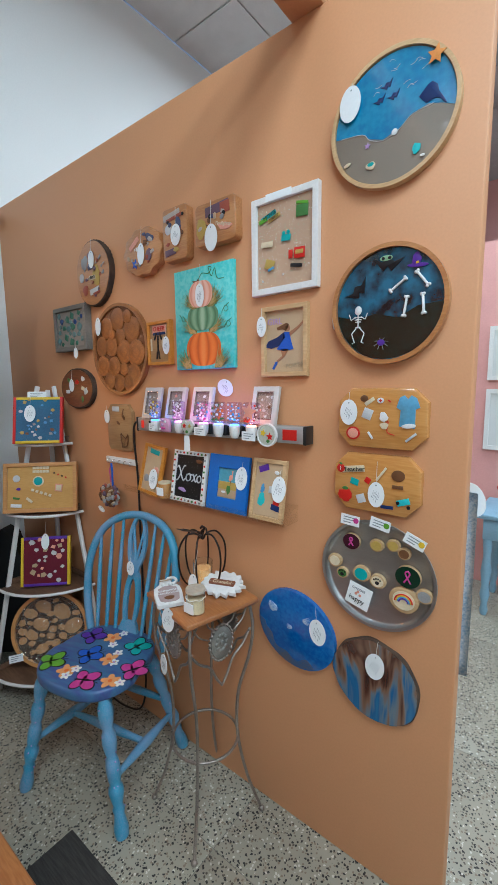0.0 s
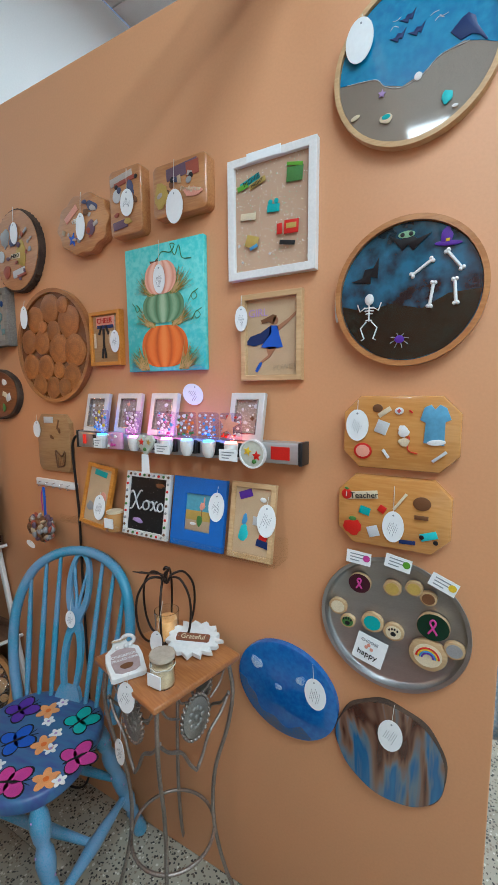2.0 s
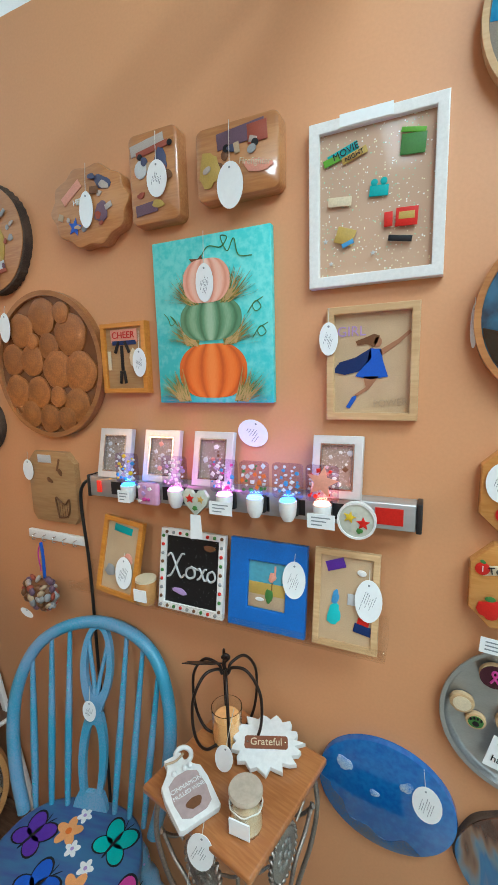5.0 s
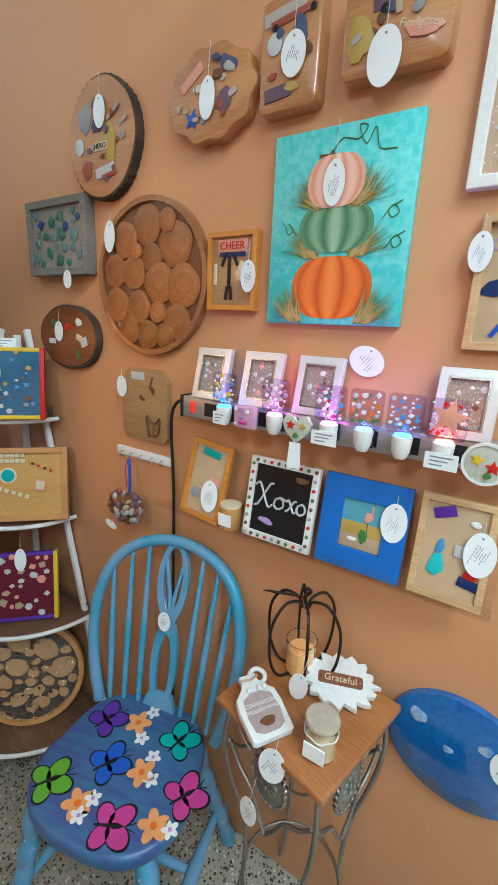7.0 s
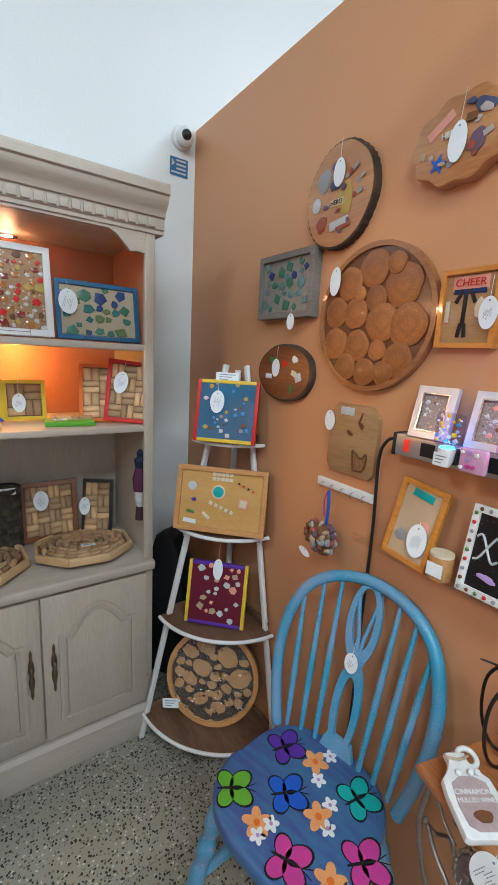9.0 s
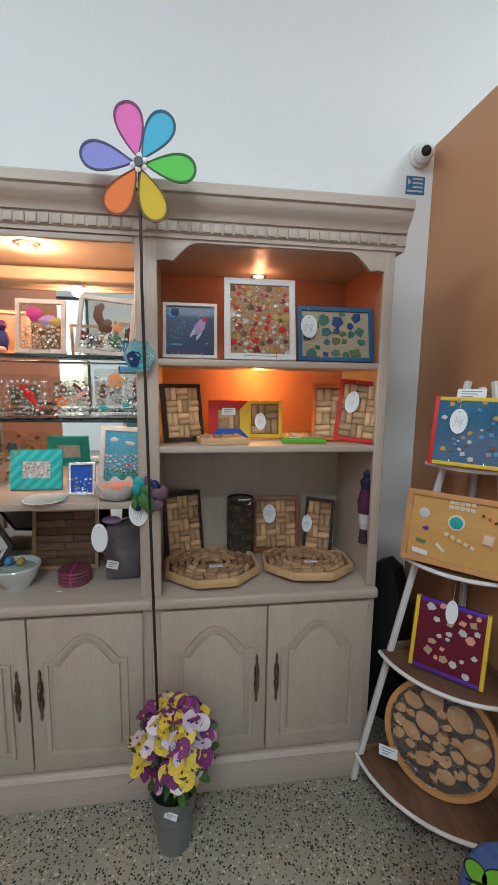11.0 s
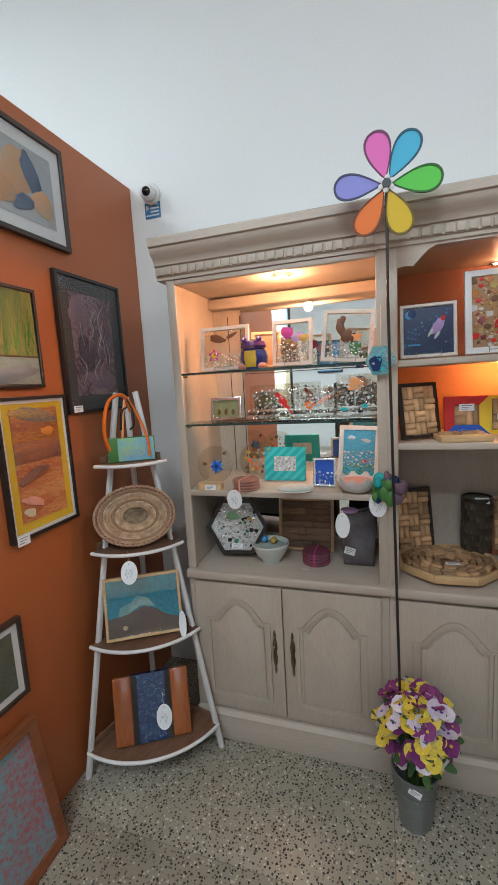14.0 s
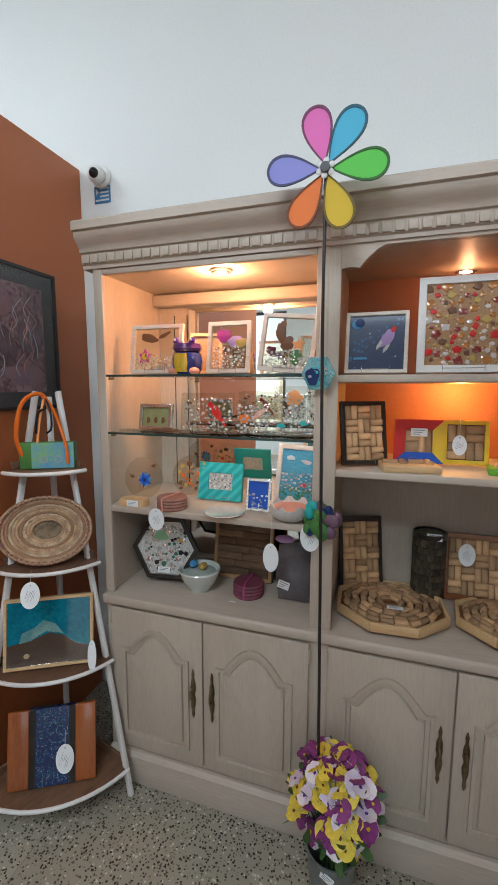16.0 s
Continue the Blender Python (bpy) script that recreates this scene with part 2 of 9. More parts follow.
def tube(points, radius, n=8, bm=None, closed=False):
    """A round rod through points; radius: one number or one for each point."""
    b = bmesh.new()
    pts = [Vector(p) for p in points]
    rad = radius if isinstance(radius, (list, tuple)) else [radius] * len(pts)
    rows, up = [], None
    m = len(pts)
    for i, p in enumerate(pts):
        d = (pts[(i + 1) % m] - pts[i - 1]) if closed else (pts[min(i + 1, m - 1)] - pts[max(i - 1, 0)])
        d.normalize()
        if up is None:
            up = d.orthogonal().normalized()
        up = (up - d * up.dot(d)).normalized()
        side = d.cross(up)
        rows.append([b.verts.new(p + (up * math.cos(6.28318 * k / n) + side * math.sin(6.28318 * k / n)) * rad[i]) for k in range(n)])
    pairs = list(zip(rows, rows[1:])) + ([(rows[-1], rows[0])] if closed else [])
    for p, q in pairs:
        for k in range(n):
            b.faces.new((p[k], p[(k + 1) % n], q[(k + 1) % n], q[k]))
    if not closed:
        b.faces.new(rows[0][::-1])
        b.faces.new(rows[-1])
    bmesh.ops.recalc_face_normals(b, faces=b.faces[:])
    smooth(b, 60)
    return add(bm, b)


def curve_points(keys, n=8):
    """A smooth line through points."""
    k = [Vector(p) for p in keys]
    k = [2 * k[0] - k[1], *k, 2 * k[-1] - k[-2]]
    out = []
    for i in range(1, len(k) - 2):
        for j in range(n):
            t = j / n
            out.append(0.5 * ((2 * k[i]) + (k[i + 1] - k[i - 1]) * t + (2 * k[i - 1] - 5 * k[i] + 4 * k[i + 1] - k[i + 2]) * t * t + (3 * k[i] - k[i - 1] - 3 * k[i + 1] + k[i + 2]) * t ** 3))
    out.append(k[-2])
    return out


def ball(c, r, bm=None, n=10):
    b = bmesh.new()
    bmesh.ops.create_uvsphere(b, u_segments=n + 4, v_segments=n, radius=1)
    rr = r if isinstance(r, (list, tuple)) else (r, r, r)
    b.transform(Matrix.Translation(c) @ Matrix.Diagonal((*rr, 1)))
    smooth(b, 80)
    return add(bm, b)


def rect(x0, x1, z0, z1):
    return [(x0, z0), (x1, z0), (x1, z1), (x0, z1)]


def sheet(outline, y, bm=None):
    """A thin painted or pasted shape, facing the front."""
    return prism(outline, y - 0.0008, y, bm=bm)


# ---- structure ----
WALL_R, WALL_L, BACK, TOP, CEIL = 1.55, -0.795, -2.2, 2.505, 4.12
tagged(solid("wall_partition_right", box(BACK, 0.24, WALL_R, WALL_R + 0.05, 0, TOP, 0.004), M_ORANGE, Matrix(), "terracotta painted partition wall below the ceiling", "wall"), kind="structure")
tagged(solid("wall_partition_left", box(BACK, 0.6, WALL_L - 0.11, WALL_L, 0, TOP, 0.004), M_BURNT, Matrix(), "terracotta painted partition wall with bounced light in its colour, hung with framed art", "wall"), kind="structure")
tagged(solid("wall_back", box(BACK - 0.15, BACK, -5, 7, 0, CEIL), M_WHITEWALL, Matrix(), "tall white painted masonry wall", "wall"), kind="structure")
tagged(solid("wall_south", box(BACK, 5.6, -5.15, -5, 0, CEIL), M_WHITEWALL, Matrix(), "plain white painted wall", "wall"), kind="structure")
tagged(solid("wall_north", box(BACK, 5.6, 7, 7.15, 0, CEIL), mat("pink_wall_paint", (0.72, 0.36, 0.33), 0.6, vary=0.04), Matrix(), "pink painted wall of the next booth", "wall"), kind="structure")
front = box(5.45, 5.6, -5, 7, 0, 0.6)
box(5.45, 5.6, -5, 7, 3.2, CEIL, bm=front)
for a, b_ in ((-5, -4.4), (-1.6, 2.0), (4.8, 7)):
    box(5.45, 5.6, a, b_, 0.6, 3.2, bm=front)
tagged(solid("wall_front", front, M_WHITEWALL, Matrix(), "white shop front wall with two large windows", "wall"), kind="structure")
for i, (a, b_) in enumerate(((-4.4, -1.6), (2.0, 4.8)), 1):
    w = thing(f"window_{i}", pose(5.5, (a + b_) / 2, 0.6, 0, 0, 90), "large shop window in a metal frame", "window", kind="structure")
    hw = (b_ - a) / 2
    part("window_frame", ring(rect(-hw, hw, 0, 2.6), rect(-hw + 0.06, hw - 0.06, 0.06, 2.54), -0.04, 0.04), M_BLACK, w)
    pane = part("pane", box(-hw + 0.06, hw - 0.06, -0.004, 0.004, 0.06, 2.54), M_GLASS, w)
    pane.visible_shadow = False
ceil = box(BACK, 5.45, -5, 7, CEIL + 0.012, CEIL + 0.05)
for i in range(13):
    for j in range(20):
        x, y = BACK + 0.61 * i, -5 + 0.61 * j
        box(x + 0.008, min(x + 0.602, 5.45), y + 0.008, min(y + 0.602, 7), CEIL, CEIL + 0.0118, bm=ceil)
tagged(solid("ceiling", ceil, M_CEIL, Matrix(), "suspended ceiling of grey acoustic tiles", "ceiling"), kind="structure")
for lx, ly in TUBES:
    lf = thing("ceiling_light", pose(lx, ly, CEIL), "white fluorescent ceiling fitting with open underside", "ceiling light", "ceiling lights")
    part("housing", ring(rect(-0.30, 0.30, -0.12, 0), rect(-0.285, 0.285, -0.119, -0.01), -0.62, 0.62), M_WHITEPAINT, lf)
beam = solid("ceiling_beam", box(-0.265, -0.165, WALL_L, WALL_R + 0.03, TOP, TOP + 0.09, 0.003), M_ORANGE, Matrix(), "terracotta painted timber brace between the partition tops", "beam", kind="structure")

floor = thing("floor", Matrix(), "speckled terrazzo floor in large slabs", "floor", kind="structure")
part("floor_bed", box(BACK, 5.45, -5, 7, -0.08, -0.002), M_GROUT, floor)

# ---- shared small parts ----
def extrude_x(profile, x0, x1, bm=None):
    """A profile of y and z, drawn out along x."""
    b = prism(profile, -x1, -x0)
    b.transform(Matrix.Rotation(math.pi / 2, 4, "Z"))
    return add(bm, b)


def price_tag(parent, x, y, z, w=0.028, h=0.044, drop=0.06, turn=0, lines=4, hook=0.0):
    """An oval paper tag on a string, hanging in front of its thing."""
    o = ellipse(0, 0, w / 2, h / 2, 24)
    t = part("price_tag", prism(o, -0.0006, 0.0006), M_PAPER, parent, "oval white paper price tag")
    t.matrix_local = pose(x, y, z, 0, turn, 0)
    if drop:
        part("string", tube([(0, 0, h * 0.36), (hook * 0.5, 0.001, h * 0.36 + drop * 0.6), (hook, 0.003, h * 0.36 + drop)], 0.0007, 5), M_STRING, t, "thin white string")
    part("punched_hole", prism(ellipse(0, h * 0.37, 0.0022, 0.0022, 12), -0.0010, -0.0004), M_INK, t, "small punched hole")
    ink = bmesh.new()
    rnd = random.Random(int(1000 * (abs(x) + abs(z)) + 7 * lines))
    for i in range(lines + 2 if lines else 0):
        u = -w * 0.20 + w * 0.40 * i / (lines + 1)
        lo, hi = -h * rnd.uniform(0.05, 0.30), h * rnd.uniform(0.02, 0.20)
        z_ = lo
        while z_ < hi:
            ln = rnd.uniform(0.0025, 0.007)
            box(u - w * 0.011, u + w * 0.011, -0.0011, -0.0007, z_, min(z_ + ln, hi), bm=ink)
            z_ += ln + 0.0016
    ink.transform(Matrix.Rotation(radians(18), 4, "Y"))
    if lines:
        part("writing", ink, M_INK, t, "small printed lines")
    else:
        ink.free()
    return t


def label_card(parent, x, y, z, w=0.03, h=0.018, m=Matrix()):
    t = part("price_label", box(-w / 2, w / 2, -0.0008, 0.0008, -h / 2, h / 2), M_PAPER, parent, "small white price label")
    t.matrix_local = pose(x, y, z) @ m
    ink = bmesh.new()
    for i in range(3):
        box(-w * 0.35, w * (0.35 - 0.15 * i), -0.0014, -0.001, h * (0.22 - 0.25 * i), h * (0.3 - 0.25 * i), bm=ink)
    part("writing", ink, M_INK, t, "small printed lines")
    return t


def arch_outline(x0, x1, z0, z1, rise, n=30):
    pts = [(x0, z0), (x1, z0)]
    c, half = (x0 + x1) / 2, (x1 - x0) / 2
    for i in range(n + 1):
        x = x1 - (x1 - x0) * i / n
        u = abs(x - c) / half
        pts.append((x, z1 + (rise * (0.5 + 0.5 * math.cos(math.pi * min(u / 0.80, 1))) ** 0.52 if u < 0.80 else 0)))
    return pts


# ---- display cabinets ----
DX, DEPTH = -1.765, 0.43
HW = 0.4015
M_TERRA_BACK = mat("terracotta_back_board", (0.50, 0.20, 0.10), 0.6, vary=0.06)
M_LAMPGLASS = glow_mat("lit_lamp_lens", (1.0, 0.78, 0.5), 9)
M_CHROME = mat("polished_steel", (0.62, 0.62, 0.62), 0.22, 1.0, vary=0.05)
dentil_mesh = mesh(box(-0.0125, 0.0125, -0.018, -0.0118, 1.952, 1.978, 0.0015), M_PICKLED)


def cabinet(yc, outer, mirrored):
    words = "pickled oak hutch with mirrored back and glass shelves" if mirrored else "pickled oak hutch with arched top and open shelves"
    c = thing("display_cabinet", pose(DX, yc, 0, 0, 0, 90), words, "cabinet", "pair of display cabinets")
    b = box(-HW, HW, -0.014, DEPTH, 0, 0.115, 0.003)
    extrude_x([(-0.006, 0.115), (-0.022, 0.115), (-0.022, 0.122), (-0.010, 0.138), (0, 0.14), (0, 0.115)], -HW, HW, b)
    part("plinth", b, M_PICKLED_H, c)
    part("base_body", box(-HW, HW, 0, DEPTH, 0.14, 0.735, 0.002), M_PICKLED, c)
    part("counter", box(-HW - 0.004, HW + 0.004, -0.026, DEPTH, 0.735, 0.773, 0.010), M_PICKLED_H, c, "moulded ledge of pickled oak")
    for s in (-1, 1):
        x0, x1 = sorted((s * 0.0025, s * (HW - 0.03)))
        d = part("door", box(x0, x1, -0.019, -0.0005, 0.165, 0.725, 0.003), M_PICKLED, c)
        o = arch_outline(x0 + 0.05, x1 - 0.05, 0.225, 0.575, 0.092)
        i = arch_outline(x0 + 0.062, x1 - 0.062, 0.237, 0.566, 0.088)
        part("moulding", ring(o, i, -0.029, -0.018), M_PICKLED, d)
        part("raised_panel", prism(arch_outline(x0 + 0.075, x1 - 0.075, 0.25, 0.556, 0.082), -0.030, -0.018, 0.010), M_PICKLED, d)
        hx = s * 0.036
        zs = [0.360, 0.376, 0.392, 0.412, 0.435, 0.452, 0.470, 0.498, 0.516, 0.532, 0.548]
        rs = [0.002, 0.006, 0.004, 0.009, 0.0105, 0.006, 0.0105, 0.009, 0.004, 0.006, 0.002]
        h = tube([(hx, -0.022, z) for z in zs], rs, 8)
        tube(curve_points([(hx, -0.024, 0.44), (hx, -0.042, 0.448), (hx, -0.042, 0.482), (hx, -0.024, 0.49)], 5), 0.0035, 6, h)
        part("handle", h, M_BRASS, d, "antique brass drop handle")
        for z in (0.23, 0.66):
            part("hinge", tube([(s * (HW - 0.028), -0.02, z), (s * (HW - 0.028), -0.02, z + 0.05)], 0.0035, 6), M_PICKLED, d)
    for s in (-1, 1):
        x0, x1 = sorted((s * (HW - 0.02), s * HW))
        part("side_panel", box(x0, x1, 0.018, DEPTH - 0.01, 0.773, 1.94), M_PICKLED, c)
        x0, x1 = sorted((s * (HW - 0.034), s * (HW + 0.001)))
        part("stile", box(x0, x1, 0, 0.0178, 0.773, 1.94, 0.003), M_PICKLED, c)
    part("top_board", box(-HW + 0.02, HW - 0.02, 0.018, DEPTH - 0.01, 1.925, 1.94), M_PICKLED_H, c)
    a, b_ = (-HW - 0.035, HW) if outer < 0 else (-HW, HW + 0.028)
    prof = [(0.06, 1.935), (-0.006, 1.935), (-0.006, 1.946), (-0.012, 1.95), (-0.012, 1.984), (-0.020, 1.986), (-0.022, 1.998), (-0.030, 2.008),
            (-0.044, 2.022), (-0.049, 2.036), (-0.049, 2.043), (-0.058, 2.047), (-0.058, 2.072), (-0.052, 2.078), (0.06, 2.078)]
    part("cornice", extrude_x(prof, a, b_), M_PICKLED_H, c, "stepped crown moulding")
    part("roof_board", box(a + 0.03, b_ - 0.0, 0.0605, DEPTH - 0.01, 1.942, 2.05), M_PICKLED_H, c)
    for i in range(25):
        x = -HW + 0.018 + i * 0.0334 - (0.03 if outer < 0 else 0)
        if x < b_ - 0.015:
            piece("dentil", dentil_mesh, c, pose(x, 0, 0))
    if mirrored:
        part("header_rail", box(-HW + 0.034, HW - 0.034, 0.0, 0.02, 1.915, 1.9345, 0.003), M_PICKLED_H, c)
        part("back_panel", box(-HW + 0.02, HW - 0.02, 0.40, 0.412, 0.773, 1.925), M_PICKLED, c)
        part("inner_rail", box(-HW + 0.02, HW - 0.02, 0.350, 0.399, 1.872, 1.918, 0.005), M_PICKLED_H, c)
        part("mirror", box(-0.235, HW - 0.022, 0.392, 0.3985, 0.80, 1.885), M_MIRROR, c, "plain silvered mirror back")
        for x in (-0.245, -0.305):
            part("panel_joint", box(x - 0.0015, x + 0.0015, 0.397, 0.3995, 0.80, 1.84), M_BLACKWOOD, c)
        for z in (1.580, 1.378):
            g = part("glass_shelf", box(-HW + 0.022, HW - 0.022, 0.006, 0.37, z - 0.0075, z, 0.001), glass_mat("shelf_glass", (0.86, 0.95, 0.92)), c, "clear glass shelf with green edge")
            g.visible_shadow = False
            part("front_edge", box(-HW + 0.022, HW - 0.022, 0.002, 0.0055, z - 0.0075, z), mat("green_glass_edge", (0.02, 0.05, 0.045), 0.1), g, "dark green glass edge")
            for s in (-1, 1):
                part("shelf_peg", tube([(s * (HW - 0.021), 0.03, z - 0.013), (s * (HW - 0.045), 0.03, z - 0.013)], 0.005, 8), M_BRASS, g)
        part("wooden_shelf", box(-HW + 0.0205, HW - 0.0205, 0.004, 0.395, 1.085, 1.108, 0.003), M_PICKLED_H, c)
        lamp = part("spotlight", lathe([(0.034, 0.0), (0.034, 0.004), (0.022, 0.005), (0.020, 0.001)]), M_CHROME, c, "round recessed cabinet spotlight")
        lamp.matrix_local = pose(0.03, 0.10, 1.917)
        part("lens", lathe([(0, 0.0), (0.020, 0.0), (0.020, 0.003), (0, 0.003)]), M_LAMPGLASS, lamp, "lit frosted lens")
        bulb("cabinet_spotlight_light", c.matrix_world @ Vector((0.03, 0.10, 1.895)), 8.5, WARM, 0.02)
    else:
        pts = [(-HW + 0.034, 1.936), (-HW + 0.034, 1.87)]
        for i in range(31):
            x = -HW + 0.06 + (2 * HW - 0.12) * i / 30
            u = 1 - abs(x) / (HW - 0.06)
            pts.append((x, 1.874 + 0.052 * (0.5 - 0.5 * math.cos(math.pi * min(1, max(0, (u - 0.02) / 0.26)))) - 0.008 * math.sin(math.pi * min(1, u / 0.12)) * (u < 0.12)))
        pts += [(HW - 0.034, 1.87), (HW - 0.034, 1.936)]
        part("arched_header", prism(pts, 0.0, 0.0175), M_PICKLED_H, c, "shaped arch board")
        part("back_panel", box(-HW + 0.02, HW - 0.02, 0.40, 0.412, 0.773, 1.280), M_PICKLED, c)
        part("upper_back_panel", box(-HW + 0.02, HW - 0.02, 0.396, 0.412, 1.2805, 1.925), M_TERRA_BACK, c, "terracotta coloured back board")
        # thin terracotta coloured sheet over the right inner side
        part("orange_side_sheet", box(HW - 0.0225, HW - 0.0205, 0.02, 0.395, 1.58, 1.924), M_TERRA_BACK, c)
        for z in (1.575, 1.292):
            part("shelf", box(-HW + 0.0205, HW - 0.0205, 0.004, 0.33 if z > 1.5 else 0.395, z - 0.022, z, 0.003), M_PICKLED_H, c)
        # Added top fitting with glowing lens; no lamp is visible up there.
        lamp = part("spotlight", lathe([(0.034, 0.0), (0.034, 0.004), (0.022, 0.005), (0.020, 0.001)]), M_CHROME, c, "round recessed cabinet spotlight")
        lamp.matrix_local = pose(0.0, 0.34, 1.917)
        part("lens", lathe([(0, 0.0), (0.020, 0.0), (0.020, 0.003), (0, 0.003)]), M_LAMPGLASS, lamp, "lit frosted lens")
        bulb("cabinet_spotlight_light", c.matrix_world @ Vector((0.0, 0.275, 1.543)), 2.6, (1.0, 0.44, 0.10), 0.015)
        # Faint fill bulb that goes with the added top fitting.
        bulb("cabinet_spotlight_light", c.matrix_world @ Vector((0.0, 0.30, 1.89)), 0.45, WARM, 0.02)
    return c


LEFT_Y, RIGHT_Y = -0.0095, 0.794
cab_l = cabinet(LEFT_Y, -1, True)
cab_r = cabinet(RIGHT_Y, 1, False)

# ---- corner ladder shelves ----
LADDER_Z = (0.11, 0.53, 0.90, 1.24)


def ladder(x, y, s, words, turn=0, radii=(0.392, 0.325, 0.260, 0.195), foot=0.405, head=0.068):
    """Quarter-round shelves on three legs; s: the side to which it opens."""
    l = thing("corner_shelf", pose(x, y, 0, 0, 0, turn), words, "shelf", "corner ladder shelves")
    for z, r in zip(LADDER_Z, radii):
        arc = [(r * math.cos(a), s * r * math.sin(a)) for a in np.linspace(0.02, math.pi / 2 - 0.02, 18)]
        def flat(pts, z0, z1):
            b = prism(pts, -z1, -z0)
            b.transform(Matrix.Rotation(-math.pi / 2, 4, "X"))
            return b
        def slab_of(pts, z0, z1):
            b = bmesh.new()
            lo = [b.verts.new((p[0], p[1], z0)) for p in pts]
            hi = [b.verts.new((p[0], p[1], z1)) for p in pts]
            b.faces.new(lo), b.faces.new(hi)
            for i in range(len(pts)):
                j = (i + 1) % len(pts)
                b.faces.new((lo[i], lo[j], hi[j], hi[i]))
            bmesh.ops.recalc_face_normals(b, faces=b.faces[:])
            return b
        sh = part("shelf", slab_of([(0.0, 0.0), *arc], z - 0.010, z), M_SHELFWOOD, l, "dark grey-brown wooden shelf")
        edge = bmesh.new()
        tube([(p[0] * 1.006, p[1] * 1.006, z - 0.006) for p in arc], 0.0075, 8, edge)
        part("edge", edge, M_WHITEPAINT, sh, "white painted curved edge")
        part("back_rail", box(0.006, r - 0.03, min(0, s * 0.009), max(0, s * 0.009), z, z + 0.028, 0.002), M_SHELFWOOD, sh)
        part("back_rail", box(0, 0.009, min(s * 0.009, s * (r - 0.03)), max(s * 0.009, s * (r - 0.03)), z, z + 0.028, 0.002), M_SHELFWOOD, sh)
    def leg(p, q, name):
        b = bmesh.new()
        d = Vector(q) - Vector(p)
        box(-0.008, 0.008, -0.0105, 0.0105, 0, d.length, 0.0025, b)
        b.transform(Matrix.Translation(p) @ d.to_track_quat("Z", "Y").to_matrix().to_4x4())
        part(name, b, M_WHITEPAINT, l)
    leg((foot, s * 0.012, 0.002), (head, s * 0.012, 1.52), "leg")
    leg((0.012, s * foot, 0.002), (0.012, s * head, 1.52), "leg")
    leg((0.022, s * 0.022, 0.0), (0.022, s * 0.022, 1.50), "leg")
    return l


LADR, LADL = (-1.75, 1.545), (-1.815, -0.668)
ladder(*LADR, -1, "white corner ladder shelf with dark quarter-round shelves")
ladder(*LADL, 1, "white corner ladder shelf with basket and resin pieces", -15, (0.378, 0.312, 0.258, 0.200), 0.393, 0.066)

# ---- windsor chair ----
M_TURQ = mat("turquoise_paint", (0.045, 0.27, 0.42), 0.38, vary=0.2, scale=30, bump=0.15, fine=300, second=(0.17, 0.30, 0.46))
M_SEAT = mat("blue_violet_seat_paint", (0.05, 0.08, 0.24), 0.35, second=(0.05, 0.14, 0.27), scale=16, stretch=(0.5, 2.5, 1), bump=0.05, fine=30)
CHAIR = pose(-0.925, 1.245, 0, 0, 0, 13)
SEAT_Z = 0.508


def paint(name, c, rough=0.4):
    m = mat(name, c, rough, vary=0.10, scale=60, bump=0.05)
    m.node_tree.nodes["Principled BSDF"].inputs["Specular IOR Level"].default_value = 0.3
    return m


P = {k: paint("paint_" + k, v) for k, v in dict(
    green=(0.13, 0.36, 0.03), blue=(0.02, 0.10, 0.50), aqua=(0.03, 0.42, 0.38), pink=(0.52, 0.05, 0.27), purple=(0.10, 0.03, 0.32), peach=(0.75, 0.33, 0.12),
    white=(0.75, 0.75, 0.74), black=(0.012, 0.012, 0.014), yellow=(0.72, 0.50, 0.03), red=(0.58, 0.018, 0.012), orange=(0.72, 0.16, 0.02), lightorange=(0.80, 0.30, 0.05),
    sky=(0.08, 0.30, 0.58), navy=(0.01, 0.03, 0.12), teal=(0.02, 0.36, 0.36), brown=(0.16, 0.07, 0.03), cream=(0.68, 0.58, 0.40), grey=(0.30, 0.30, 0.30),
    salmon=(0.75, 0.34, 0.25), leaf=(0.07, 0.20, 0.05), palegreen=(0.25, 0.44, 0.26), straw=(0.48, 0.33, 0.08), lilac=(0.42, 0.28, 0.55), turquoise=(0.05, 0.50, 0.52),
    sand=(0.45, 0.33, 0.21), silver=(0.55, 0.56, 0.57), mwhite=(0.44, 0.38, 0.34), mpurple=(0.15, 0.09, 0.13), mred=(0.32, 0.075, 0.045), mnavy=(0.07, 0.08, 0.15)).items()}
GREEN, BLACKP, WHITEP = P["green"], P["black"], P["white"]


def flat_z(pts, z0, z1):
    b = bmesh.new()
    lo = [b.verts.new((p[0], p[1], z0)) for p in pts]
    hi = [b.verts.new((p[0], p[1], z1)) for p in pts]
    b.faces.new(lo), b.faces.new(hi)
    for i in range(len(pts)):
        j = (i + 1) % len(pts)
        b.faces.new((lo[i], lo[j], hi[j], hi[i]))
    bmesh.ops.recalc_face_normals(b, faces=b.faces[:])
    return b


